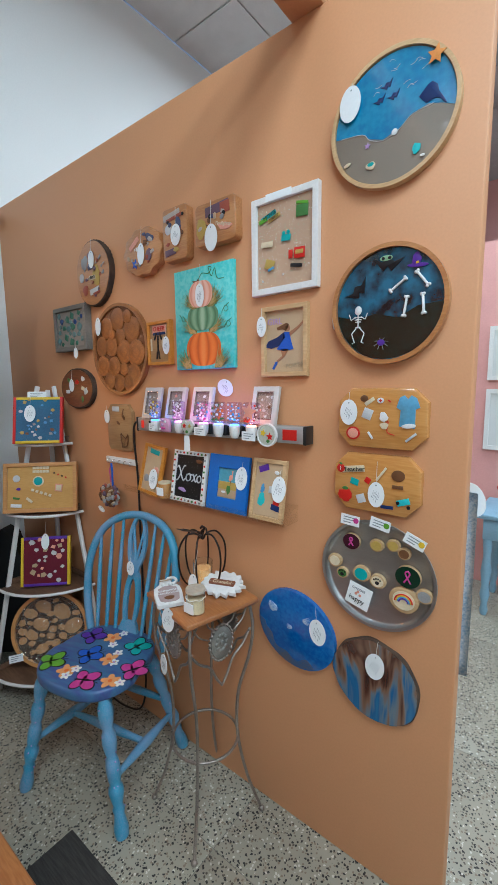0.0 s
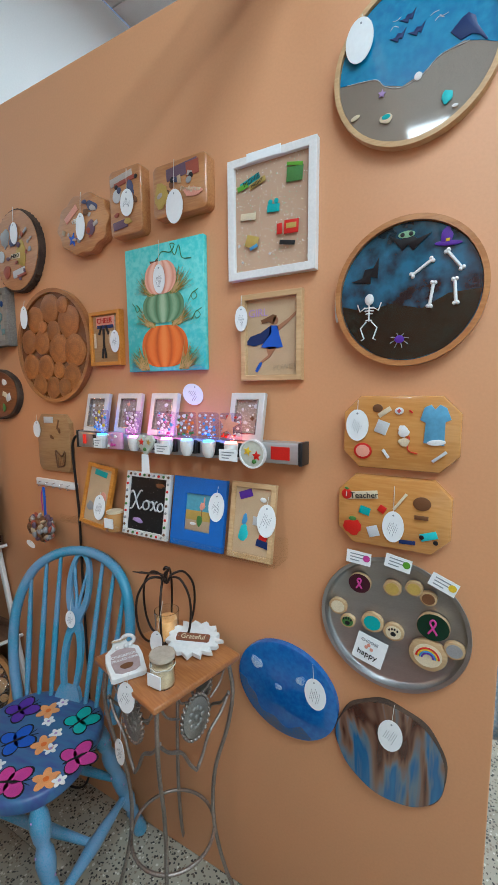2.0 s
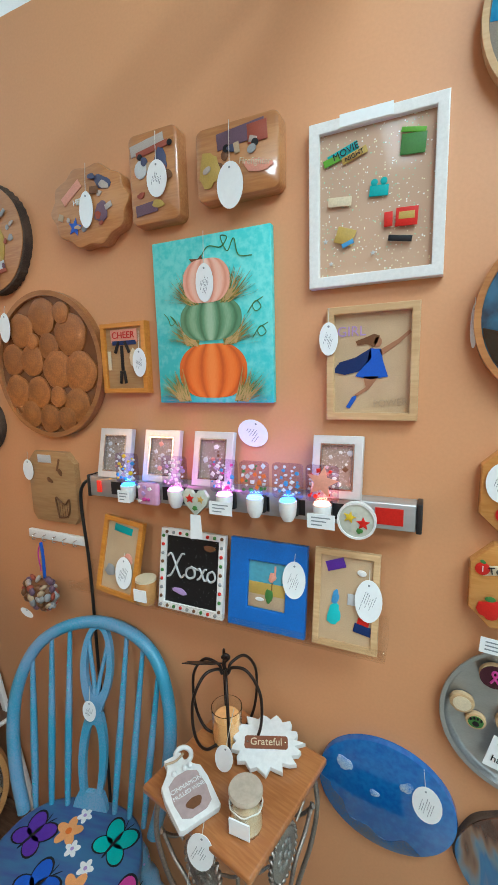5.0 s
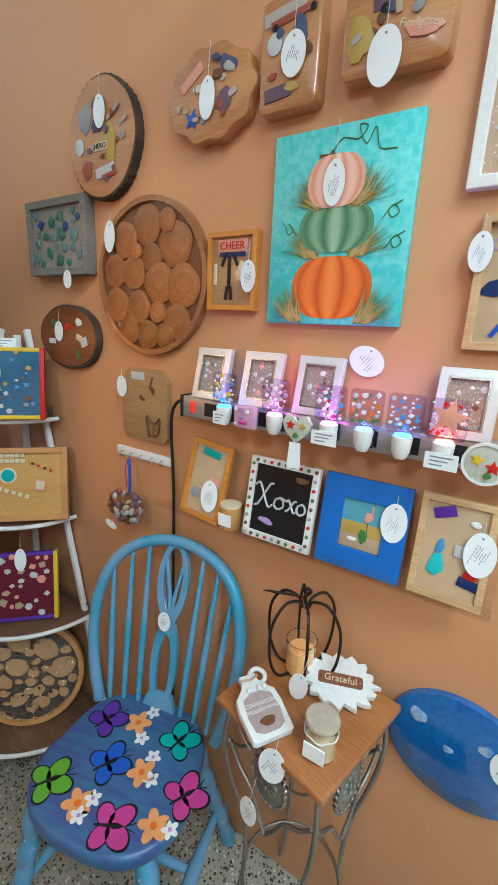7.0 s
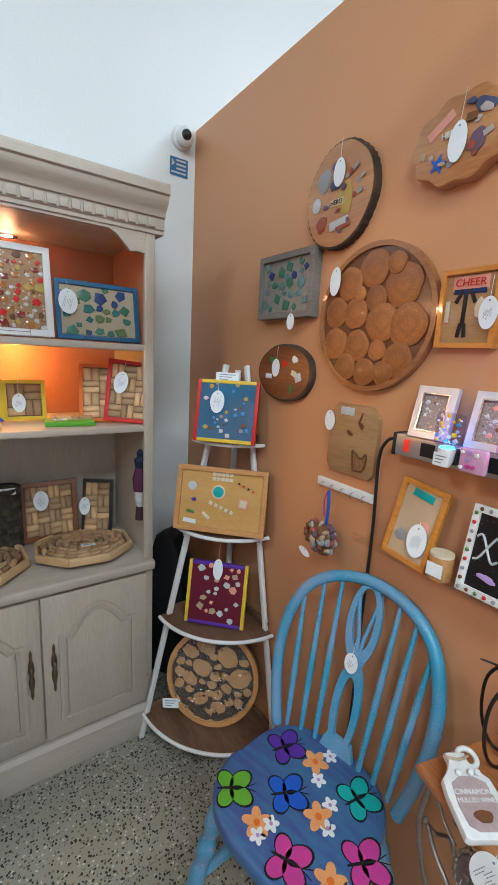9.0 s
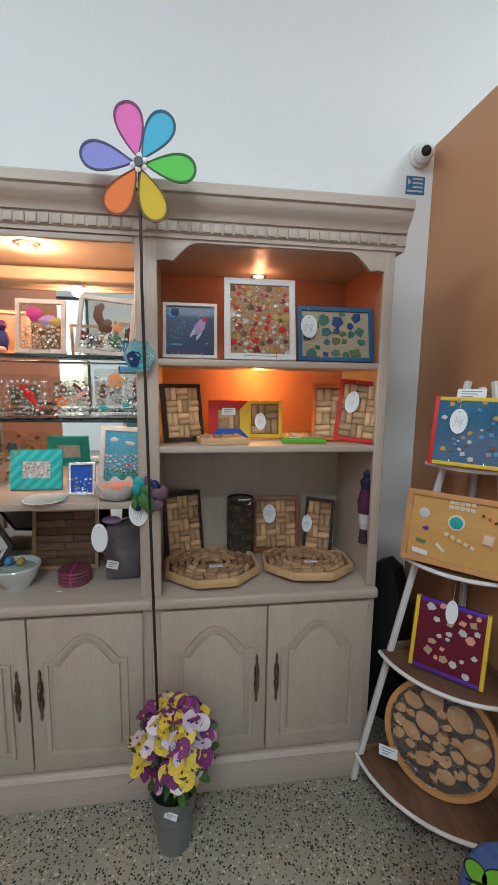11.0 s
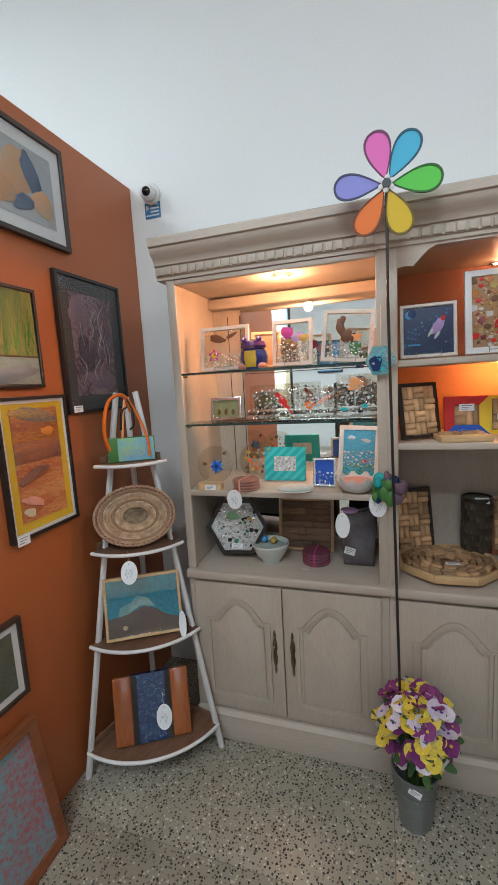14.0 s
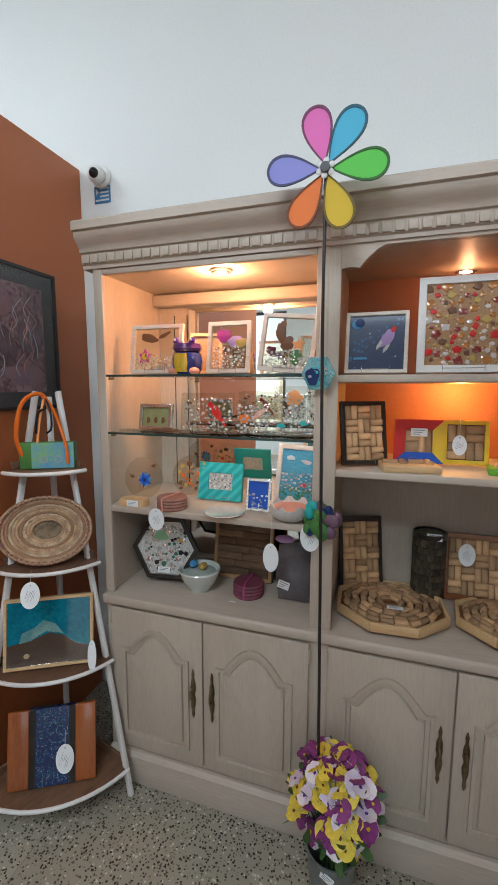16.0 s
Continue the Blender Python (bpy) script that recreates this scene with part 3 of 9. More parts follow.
def windsor_chair():
    c = thing("windsor_chair", CHAIR, "turquoise painted wooden chair with butterflies on its blue seat", "chair")
    pts = []
    for i in range(48):
        a = 2 * math.pi * i / 48
        co, si = math.cos(a), math.sin(a)
        rx = 0.202 if si < 0 else 0.19
        pts.append((rx * math.copysign(abs(co) ** 0.72, co), 0.192 * math.copysign(abs(si) ** 0.8, si)))
    b = flat_z(pts, SEAT_Z - 0.042, SEAT_Z)
    bmesh.ops.bevel(b, geom=[e for e in b.edges if len({round(v.co.z, 4) for v in e.verts}) == 1], offset=0.012, segments=3, affect="EDGES", profile=0.5)
    smooth(b, 50)
    part("seat", b, M_SEAT, c, "blue and violet painted seat")
    tt = [0, .03, .07, .12, .16, .2, .22, .26, .32, .36, .38, .42, .5, .56, .58, .62, .68, .74, .78, .82, .88, .94, .97, 1]
    rr = [.022, .024, .024, .020, .017, .021, .015, .02, .026, .024, .017, .022, .024, .021, .016, .021, .025, .023, .016, .022, .026, .024, .019, .016]
    feet = {}
    for name, top, foot in (("fl", (-0.145, -0.13), (-0.232, -0.178)), ("fr", (0.145, -0.13), (0.222, -0.158)), ("bl", (-0.13, 0.13), (-0.205, 0.235)), ("br", (0.13, 0.13), (0.205, 0.235))):
        p, q = Vector((*foot, 0)), Vector((*top, SEAT_Z - 0.04))
        feet[name] = (p, q)
        lg = part("leg", tube([p.lerp(q, t) for t in tt], rr, 14), M_TURQ, c, "turned turquoise leg")
        dots = bmesh.new()
        rnd = random.Random(name)
        for k in range(16):
            t = rnd.uniform(0.1, 0.95)
            a = rnd.uniform(0, 6.28)
            i = min(range(len(tt)), key=lambda j: abs(tt[j] - t))
            ball(p.lerp(q, tt[i]) + Vector((math.cos(a), math.sin(a), 0)) * (rr[i] - 0.0005), 0.0030, dots, 5)
        part("painted_dot", dots, P["lilac"], lg, "pink and white dots")
    mids = []
    for a, d in (("fl", "bl"), ("fr", "br")):
        p = feet[a][0].lerp(feet[a][1], 0.42)
        q = feet[d][0].lerp(feet[d][1], 0.36)
        mids.append(p.lerp(q, 0.5))
        part("stretcher", tube([p.lerp(q, t) for t in (0, .15, .35, .5, .65, .85, 1)], [.010, .012, .017, .020, .017, .012, .010], 10), M_TURQ, c)
    part("stretcher", tube([mids[0].lerp(mids[1], t) for t in (0, .2, .4, .5, .6, .8, 1)], [.010, .013, .017, .019, .017, .013, .010], 10), M_TURQ, c)
    p, q = feet["bl"][0].lerp(feet["bl"][1], 0.5), feet["br"][0].lerp(feet["br"][1], 0.5)
    part("stretcher", tube([p.lerp(q, t) for t in (0, .3, .5, .7, 1)], [.010, .014, .016, .014, .010], 10), M_TURQ, c)

    def lean(x, z):
        return Vector((x, 0.165 + (z - SEAT_Z) * 0.24 - 0.6 * x * x, z))
    bow = [(-0.185, SEAT_Z - 0.02), (-0.213, 0.60), (-0.226, 0.72), (-0.215, 0.82), (-0.175, 0.905), (-0.10, 0.955), (0, 0.973)]
    bow += [(-x, z) for x, z in bow[-2::-1]]
    part("bow", tube(curve_points([lean(x, z) for x, z in bow], 6), 0.0165, 12), M_TURQ, c, "bent turquoise back bow")
    def bow_z(x):
        best = 0.97
        for (xa, za), (xb, zb) in zip(bow[:7], bow[1:7]):
            if min(xa, xb) <= -abs(x) <= max(xa, xb):
                best = za + (zb - za) * (-abs(x) - xa) / ((xb - xa) or 1)
        return best
    for xb_, xt in ((-0.155, -0.185), (-0.112, -0.135), (-0.068, -0.085), (0.068, 0.085), (0.112, 0.135), (0.155, 0.185)):
        p, q = lean(xb_, SEAT_Z - 0.01), lean(xt, bow_z(xt) - 0.005)
        sp = part("spindle", tube([p.lerp(q, t) for t in (0, .2, .4, .6, 1)], [.007, .009, .010, .009, .006], 8), M_TURQ, c)
        dots = bmesh.new()
        for k in range(12):
            ball(p.lerp(q, 0.1 + k * 0.07) + Vector((0, -0.0085, 0)), 0.0022, dots, 4)
        part("painted_dot", dots, P["turquoise"], sp, "pale turquoise dots")
    spl = bmesh.new()
    ring(ellipse(0, 0.862, 0.047, 0.112, 36), ellipse(0, 0.872, 0.030, 0.086, 36), -0.007, 0.007, spl)
    ring(ellipse(0, 0.632, 0.040, 0.128, 36), ellipse(0, 0.618, 0.021, 0.098, 36), -0.007, 0.007, spl)
    prism([(-0.05, 0.505), (0.05, 0.505), (0.043, 0.530), (0.034, 0.548), (-0.034, 0.548), (-0.043, 0.530)], -0.0069, 0.0069, bm=spl)
    prism([(-0.018, 0.738), (0.018, 0.738), (0.023, 0.76), (0.030, 0.785), (-0.030, 0.785), (-0.023, 0.76)], -0.0068, 0.0068, bm=spl)
    for sg in (-1, 1):
        tube([(sg * 0.003, 0, 0.785), (sg * 0.009, 0, 0.83), (sg * 0.021, 0, 0.885), (sg * 0.030, 0, 0.93)], [0.007, 0.006, 0.006, 0.007], 8, spl)
    for v in spl.verts:
        v.co = lean(v.co.x, v.co.z) + Vector((0, v.co.y, 0))
    part("splat", spl, M_TURQ, c, "pierced turquoise back splat")
    price_tag(c, 0.0, 0.195, 0.768, 0.038, 0.062, 0.05, 5)
    # painted butterflies and blossoms
    z = SEAT_Z + 0.0004
    def petal_shape(cx, cy, a, ln, wd):
        return [(cx + math.cos(a) * (ln / 2 + p[0]) - math.sin(a) * p[1], cy + math.sin(a) * (ln / 2 + p[0]) + math.cos(a) * p[1]) for p in ellipse(0, 0, ln / 2, wd / 2, 16)]
    def butterfly(x, y, a, col, sz=1.0):
        wings, rim = bmesh.new(), bmesh.new()
        for s in (-1, 1):
            for da, ln, wd in ((0.65, 0.052, 0.036), (2.1, 0.042, 0.032)):
                add(rim, flat_z(petal_shape(x, y, a + s * da, ln * sz * 1.1, wd * sz * 1.14), z, z + 0.0006))
                add(wings, flat_z(petal_shape(x, y, a + s * da, ln * sz, wd * sz), z, z + 0.0011))
        add(rim, flat_z(petal_shape(x - 0.03 * sz * math.cos(a), y - 0.03 * sz * math.sin(a), a, 0.06 * sz, 0.006 * sz), z, z + 0.0016))
        for s in (-0.35, 0.35):
            add(rim, flat_z(petal_shape(x + 0.03 * sz * math.cos(a), y + 0.03 * sz * math.sin(a), a + s, 0.026 * sz, 0.002), z, z + 0.0008))
        w = part("painted_butterfly", wings, col, c, "painted butterfly with black outline")
        part("outline", rim, BLACKP, w, "black painted outline")
    def blossom(x, y, r, col, heart):
        f, h = bmesh.new(), bmesh.new()
        for k in range(5):
            add(f, flat_z(petal_shape(x, y, k * 1.2566 + x * 40, r, r * 0.62), z, z + 0.0009 + 0.0001 * k))
        add(h, flat_z([(x + px, y + py) for px, py in ellipse(0, 0, r * 0.22, r * 0.22, 12)], z, z + 0.0018))
        o = part("painted_flower", f, col, c, "painted flower")
        part("flower_centre", h, heart, o)
    inv = CHAIR.inverted()
    def at(x, y):
        v = inv @ Vector((x, y, 0))
        return v.x, v.y
    for (x, y), a, col in (((-1.030, 1.110), 0.8, "green"), ((-0.950, 1.215), 0.9, "blue"), ((-0.845, 1.356), 1.2, "aqua"), ((-0.840, 1.129), 0.3, "pink"), ((-0.747, 1.263), 0.9, "pink"), ((-1.048, 1.292), 1.1, "purple")):
        butterfly(*at(x, y), a, P[col], 1.14)
    for x, y in ((-0.970, 1.337), (-0.932, 1.119), (-0.865, 1.249), (-0.760, 1.183)):
        blossom(*at(x, y), 0.036, P["peach"], P["orange"])
    for x, y in ((-0.960, 1.382), (-0.930, 1.310), (-0.869, 1.291), (-0.835, 1.249), (-0.912, 1.145), (-0.909, 1.105), (-0.726, 1.198)):
        blossom(*at(x, y), 0.020, WHITEP, P["lilac"])


windsor_chair()

# ---- plant table ----
M_WIRE = mat("brushed_bronze_wire", (0.34, 0.29, 0.25), 0.42, 0.75, vary=0.25, scale=40)
M_PEWTER = mat("embossed_pewter", (0.30, 0.29, 0.26), 0.5, 0.6, vary=0.3, scale=60, bump=0.3)
M_HONEY = wood("honey_oak", (0.42, 0.17, 0.055), (0.32, 0.115, 0.035), 0.3, coat=0.3)
TAB = pose(-0.517, 1.394, 0, 0, 0, -13.5)
TAB_Z = 0.812


def plant_table():
    t = thing("plant_table", TAB, "small honey oak table on curved bronze wire legs", "table")
    h = 0.138
    b = box(-h, h, -h, h, TAB_Z - 0.018, TAB_Z, 0.005)
    box(-h + 0.012, h - 0.012, -h + 0.012, h - 0.012, TAB_Z - 0.026, TAB_Z - 0.0181, 0.002, b)
    part("tabletop", b, M_HONEY, t, "honey stained oak top with moulded edge")
    for sx in (-1, 1):
        for sy in (-1, 1):
            k = [(0.115, TAB_Z - 0.026), (0.122, 0.70), (0.112, 0.60), (0.085, 0.46), (0.082, 0.30), (0.105, 0.14), (0.135, 0.03), (0.14, 0.012)]
            pts = curve_points([(sx * a, sy * a, z) for a, z in k], 6)
            lg = part("leg", tube(pts, 0.0055, 8), M_WIRE, t)
            part("foot", ball((sx * 0.14, sy * 0.14, 0.011), 0.011), M_WIRE, lg, "small round foot")
    ringp = [(0.116 * math.cos(a), 0.116 * math.sin(a), 0.285) for a in np.linspace(0, 2 * math.pi, 40, endpoint=False)]
    part("ring_stretcher", tube(ringp, 0.005, 8, closed=True), M_WIRE, t)
    for k in range(4):
        rot = Matrix.Rotation(k * math.pi / 2, 4, "Z")
        y = -0.112
        m = bmesh.new()
        prism(ellipse(0, 0.695, 0.040, 0.055, 28), y - 0.004, y + 0.004, 0.002, m)
        for j in range(10):
            a = 2 * math.pi * j / 10
            ball((0.019 * math.cos(a), y - 0.004, 0.695 + 0.026 * math.sin(a)), (0.008, 0.004, 0.008), m, 6)
        ball((0, y - 0.005, 0.695), (0.008, 0.005, 0.010), m, 6)
        m.transform(rot)
        md = part("medallion", m, M_PEWTER, t, "embossed oval pewter medallion")
        rope = bmesh.new()
        rp = [(0.044 * math.cos(a), y + 0.004 * math.sin(24 * a), 0.695 + 0.060 * math.sin(a)) for a in np.linspace(0, 2 * math.pi, 144, endpoint=False)]
        tube(rp, 0.0035, 6, rope, closed=True)
        rope.transform(rot)
        part("rope_rim", rope, M_WIRE, md, "twisted bronze rim")
        sc = bmesh.new()
        for s in (-1, 1):
            tube(curve_points([(s * 0.118, y, 0.70), (s * 0.085, y, 0.655), (s * 0.045, y, 0.625), (s * 0.02, y, 0.575), (0, y, 0.545)], 6), 0.0045, 6, sc)
            tube(curve_points([(s * 0.105, y, TAB_Z - 0.027), (s * 0.085, y, 0.745), (s * 0.05, y, 0.72)], 6), 0.0030, 6, sc)
            tube(curve_points([(s * 0.055, y, TAB_Z - 0.027), (s * 0.045, y, 0.76), (s * 0.025, y, 0.75)], 6), 0.0030, 6, sc)
        sc.transform(rot)
        part("scroll", sc, M_WIRE, t)
    price_tag(t, -0.03, -0.135, 0.60, 0.045, 0.075, 0.08, 8)


plant_table()

# ---- pinwheel flower in the pot ----
pw = thing("garden_pinwheel", pose(-1.63, 0.395, 2.075, 0, 0, 90), "rainbow fabric pinwheel flower on a thin black rod", "pinwheel")
part("rod", tube([(0, 0.006, 0), (0.0, 0.006, -0.3), (0.03, -0.03, -1.80)], 0.0045, 8), M_BLACK, pw)
SHADES = {"pink": ((0.72, 0.14, 0.45), 103), "cyan": ((0.06, 0.42, 0.62), 58), "green": ((0.10, 0.55, 0.06), -2), "olive": ((0.62, 0.42, 0.01), -70), "orange": ((0.75, 0.17, 0.02), -122), "violet": ((0.24, 0.25, 0.62), 174)}
for nm, (c_, a) in SHADES.items():
    out = []
    for i in range(30):
        u = 2 * math.pi * i / 30
        r = 0.083 + 0.069 * math.cos(u)
        w = 0.051 * math.sin(u) * (r / 0.150) ** 0.7
        out.append((r, w))
    rot = Matrix.Rotation(radians(-a), 4, "Y")
    b = prism(out, -0.0006, 0.0006)
    b.transform(rot)
    m_, nt, bs = principled("pinwheel_" + nm)
    bs.inputs["Base Color"].default_value, bs.inputs["Roughness"].default_value = (*c_, 1), 0.6
    pt = part("petal", b, m_, pw, nm + " fabric petal")
    cen = (0.080, 0)
    inner = [(cen[0] + (x - cen[0]) * 0.91, w * 0.85) for x, w in out]
    b = ring(out, inner, -0.0022, 0.0022)
    b.transform(rot)
    part("rim", b, mat("pinwheel_rim_" + nm, tuple(0.22 * v for v in c_), 0.6), pt, "darker stitched rim")
hub = lathe([(0, -0.014), (0.010, -0.014), (0.012, -0.010), (0.012, 0.014), (0, 0.014)], 20)
hub.transform(Matrix.Rotation(math.pi / 2, 4, "X"))
part("hub", hub, M_BLACK, pw)
for k in range(6):
    a = k * 1.047 + 0.4
    part("collar_scallop", ball((0.017 * math.cos(a), -0.006, 0.017 * math.sin(a)), (0.008, 0.003, 0.008), None, 6), WHITEP, pw, "white collar scallop")

# ---- bucket and flowers ----
M_ZINC = mat("galvanised_zinc", (0.30, 0.33, 0.33), 0.45, 0.7, vary=0.15, scale=25)
bk = thing("zinc_bucket", pose(-1.60, 0.468, 0), "tapered galvanised zinc bucket on the floor", "bucket")
part("bucket_body", lathe([(0, 0.004), (0.050, 0.004), (0.052, 0.0), (0.055, 0.012), (0.074, 0.200), (0.078, 0.205), (0.078, 0.210), (0.073, 0.210), (0.051, 0.014), (0, 0.014)]), M_ZINC, bk)
part("hoop", lathe([(0.068, 0.130), (0.070, 0.133), (0.069, 0.138), (0.067, 0.138)]), M_ZINC, bk)
label_card(bk, 0.073, -0.005, 0.178, 0.04, 0.024, pose(0, 0, 0, 0, 15, 75))
M_STEM = mat("artificial_leaf_green", (0.06, 0.13, 0.035), 0.5, vary=0.25)
fl = thing("artificial_pansies", pose(-1.60, 0.468, 0.02), "bunch of yellow, white and purple artificial pansies", "flowers")


def pansy(col, dark):
    b = bmesh.new()
    for k, (a, ln, wd) in enumerate(((0.95, .031, .040), (2.19, .031, .040), (-0.2, .028, .036), (3.34, .028, .036), (-1.57, .031, .046))):
        o = [(math.cos(a) * (ln / 2 + p[0]) - math.sin(a) * p[1], math.sin(a) * (ln / 2 + p[0]) + math.cos(a) * p[1]) for p in ellipse(0, 0, ln / 2, wd / 2, 12)]
        q = flat_z(o, 0, 0.0012)
        for v in q.verts:
            d = math.hypot(v.co.x, v.co.y)
            v.co.z += 0.0012 * k + 2.5 * d * d + 0.0035 * math.sin(7 * math.atan2(v.co.y, v.co.x) + a) * min(1, d / 0.02)
        add(b, q)
    n = len(b.faces)
    add(b, flat_z(ellipse(0, -0.002, 0.0045, 0.006, 10), 0.004, 0.0075))
    b.faces.ensure_lookup_table()
    for f in b.faces[n:]:
        f.material_index = 1
    return mesh(smooth(b, 60), col, dark)


PANSIES = [pansy(mat("pansy_yellow", (0.78, 0.60, 0.07), 0.6, vary=0.15), P["brown"]), pansy(mat("pansy_white", (0.76, 0.73, 0.76), 0.6, second=(0.60, 0.50, 0.68), scale=80), P["purple"]),
           pansy(mat("pansy_purple", (0.24, 0.04, 0.20), 0.6, vary=0.3), P["yellow"])]
rnd = random.Random(5)
leaves = bmesh.new()
for k in range(240):
    a, u = rnd.uniform(0, 6.28), rnd.random() ** 0.5
    hgt = rnd.uniform(-1, 1)
    R = 0.122 * math.sqrt(max(0.05, 1 - 0.8 * hgt * hgt))
    pos = Vector((R * u * math.cos(a), R * u * math.sin(a), 0.345 + 0.120 * hgt))
    outw = (pos - Vector((0, 0, 0.27))).normalized()
    col = rnd.choice((0, 0, 0, 1, 1, 1, 2, 2, 2))
    if u > 0.62 or hgt > 0.4:
        o = piece("blossom", PANSIES[col], fl, Matrix.Translation(pos) @ outw.to_track_quat("Z", "Y").to_matrix().to_4x4() @ pose(0, 0, 0, 0, 0, rnd.uniform(-40, 40)) @ pose(0, 0, 0, rnd.uniform(-35, 35), rnd.uniform(-35, 35), 0) @ Matrix.Scale(rnd.uniform(0.74, 1.08), 4))
    if k % 3 == 0:
        part("stem", tube(curve_points([(0.2 * pos.x, 0.2 * pos.y, 0.10), (0.5 * pos.x, 0.5 * pos.y, 0.24), pos], 4), 0.0015, 5), M_STEM, fl)
    if k % 2 == 0:
        q = flat_z(ellipse(0.028, 0, 0.028, 0.013, 10), 0, 0.0008)
        q.transform(Matrix.Translation(pos * 0.85 + Vector((0, 0, 0.03))) @ outw.to_track_quat("X", "Z").to_matrix().to_4x4() @ pose(0, 0, 0, rnd.uniform(-60, 60), rnd.uniform(-40, 40), 0))
        add(leaves, q)
part("foliage", leaves, M_STEM, fl, "small dark green leaves")

# ---- pieces on the terracotta wall ----
M_PINE = wood("light_pine", (0.62, 0.42, 0.22), (0.52, 0.33, 0.16), 0.45)
M_AMBER = wood("amber_varnished_pine", (0.64, 0.27, 0.04), (0.54, 0.20, 0.025), 0.3, coat=0.35)
M_RESINWOOD = wood("resin_coated_wood", (0.50, 0.235, 0.085), (0.40, 0.165, 0.055), 0.3, coat=0.5)
M_BARK = mat("rough_bark", (0.09, 0.055, 0.035), 0.9, second=(0.04, 0.025, 0.018), scale=90, bump=1.0)
M_REDWOOD = wood("reddish_wood", (0.24, 0.08, 0.025), (0.16, 0.045, 0.014), 0.35, coat=0.25)
M_SLICE = mat("wood_slice", (0.40, 0.14, 0.034), 0.38, vary=0.3, scale=40, coat=0.25, per_object=0.25)
_nt = M_SLICE.node_tree
_co, _rings, _mixc = _nt.nodes.new("ShaderNodeTexCoord"), _nt.nodes.new("ShaderNodeTexWave"), _nt.nodes.new("ShaderNodeMix")
_rings.wave_type, _rings.rings_direction = "RINGS", "Y"
_rings.inputs["Scale"].default_value, _rings.inputs["Distortion"].default_value, _rings.inputs["Detail"].default_value = 13, 5.0, 3
_mixc.data_type, _mixc.blend_type = "RGBA", "MULTIPLY"
_mixc.inputs["Factor"].default_value = 0.16
_bs = _nt.nodes["Principled BSDF"]
_was = _bs.inputs["Base Color"].links[0].from_socket
_nt.links.new(_co.outputs["Object"], _rings.inputs[0])
_nt.links.new(_was, _mixc.inputs["A"]), _nt.links.new(_rings.outputs["Color"], _mixc.inputs["B"])
_nt.links.new(_mixc.outputs["Result"], _bs.inputs["Base Color"])
M_TANWOOD = wood("tan_panel", (0.40, 0.235, 0.105), (0.33, 0.18, 0.075), 0.4, coat=0.3)
M_STRAWBOARD = mat("burlap_board", (0.52, 0.37, 0.22), 0.7, vary=0.08, scale=80, bump=0.3)
M_CLEAR = glass_mat("clear_resin", (0.97, 0.97, 0.97), 0.02)
M_SAND = flecked("coated_beach_sand", (0.21, 0.17, 0.13), [(0.25, 0.205, 0.155), (0.17, 0.135, 0.10)], 700, 0.5, 0.4, coat=1.0)
M_SEA = mat("poured_sea_blue", (0.008, 0.17, 0.37), 0.2, second=(0.02, 0.25, 0.45), scale=30, fine=60, coat=1.0)
M_NIGHT = mat("poured_night_sky", (0.003, 0.010, 0.016), 0.15, second=(0.018, 0.15, 0.26), scale=16, fine=26, coat=1.0, bump=0)
M_DARKGREEN = mat("poured_dark_green", (0.003, 0.011, 0.009), 0.15, second=(0.006, 0.028, 0.024), scale=16, coat=1.0, bump=0)
M_STEEL = mat("brushed_steel", (0.42, 0.42, 0.42), 0.36, 0.9, vary=0.08, scale=20, stretch=(1, 1, 8))
M_SILVERFRAME = mat("silver_frame_paint", (0.66, 0.66, 0.65), 0.3, 0.3, vary=0.05)
M_GLITTER = flecked("glitter_resin", (0.50, 0.33, 0.22), [(0.75, 0.70, 0.45), (0.30, 0.55, 0.35), (0.8, 0.8, 0.75)], 330, 0.12, 0.45, coat=0.12)


def wall_thing(name, x, z, label, category, turn=0, y=WALL_R, group=""):
    return thing(name, pose(x, y, z, 0, turn, 0), label, category, group)


def bits(parent, y, rows, name="charm"):
    """Small flat charms: x, z, width, height, turn, paint, shape."""
    for k, (x, z, w, h, a, col, shape) in enumerate(rows):
        if shape == "o":
            o = ellipse(0, 0, w / 2, h / 2, 18)
        elif shape == "*":
            o = [((w if i % 2 == 0 else w * 0.45) / 2 * math.sin(i * math.pi / 5), (h if i % 2 == 0 else h * 0.45) / 2 * math.cos(i * math.pi / 5)) for i in range(10)]
        elif shape == "v":
            o = [(-w / 2, h * 0.3), (-w * 0.2, h * 0.1), (0, h * 0.3), (w * 0.2, h * 0.1), (w / 2, h * 0.3), (w * 0.12, -h * 0.35), (0, -h * 0.1), (-w * 0.12, -h * 0.35)]
        elif shape == "y":
            o = ellipse(0, 0, w / 2, h / 2, 18, 0.09, int(abs(x * 900) + abs(z * 700)))
        else:
            o = rect(-w / 2, w / 2, -h / 2, h / 2)
        b = prism(o, -0.0013, 0, 0.0004)
        b.transform(pose(x, y - 0.00025 * k, z, 0, a, 0))
        part(name, b, P[col] if isinstance(col, str) else col, parent)


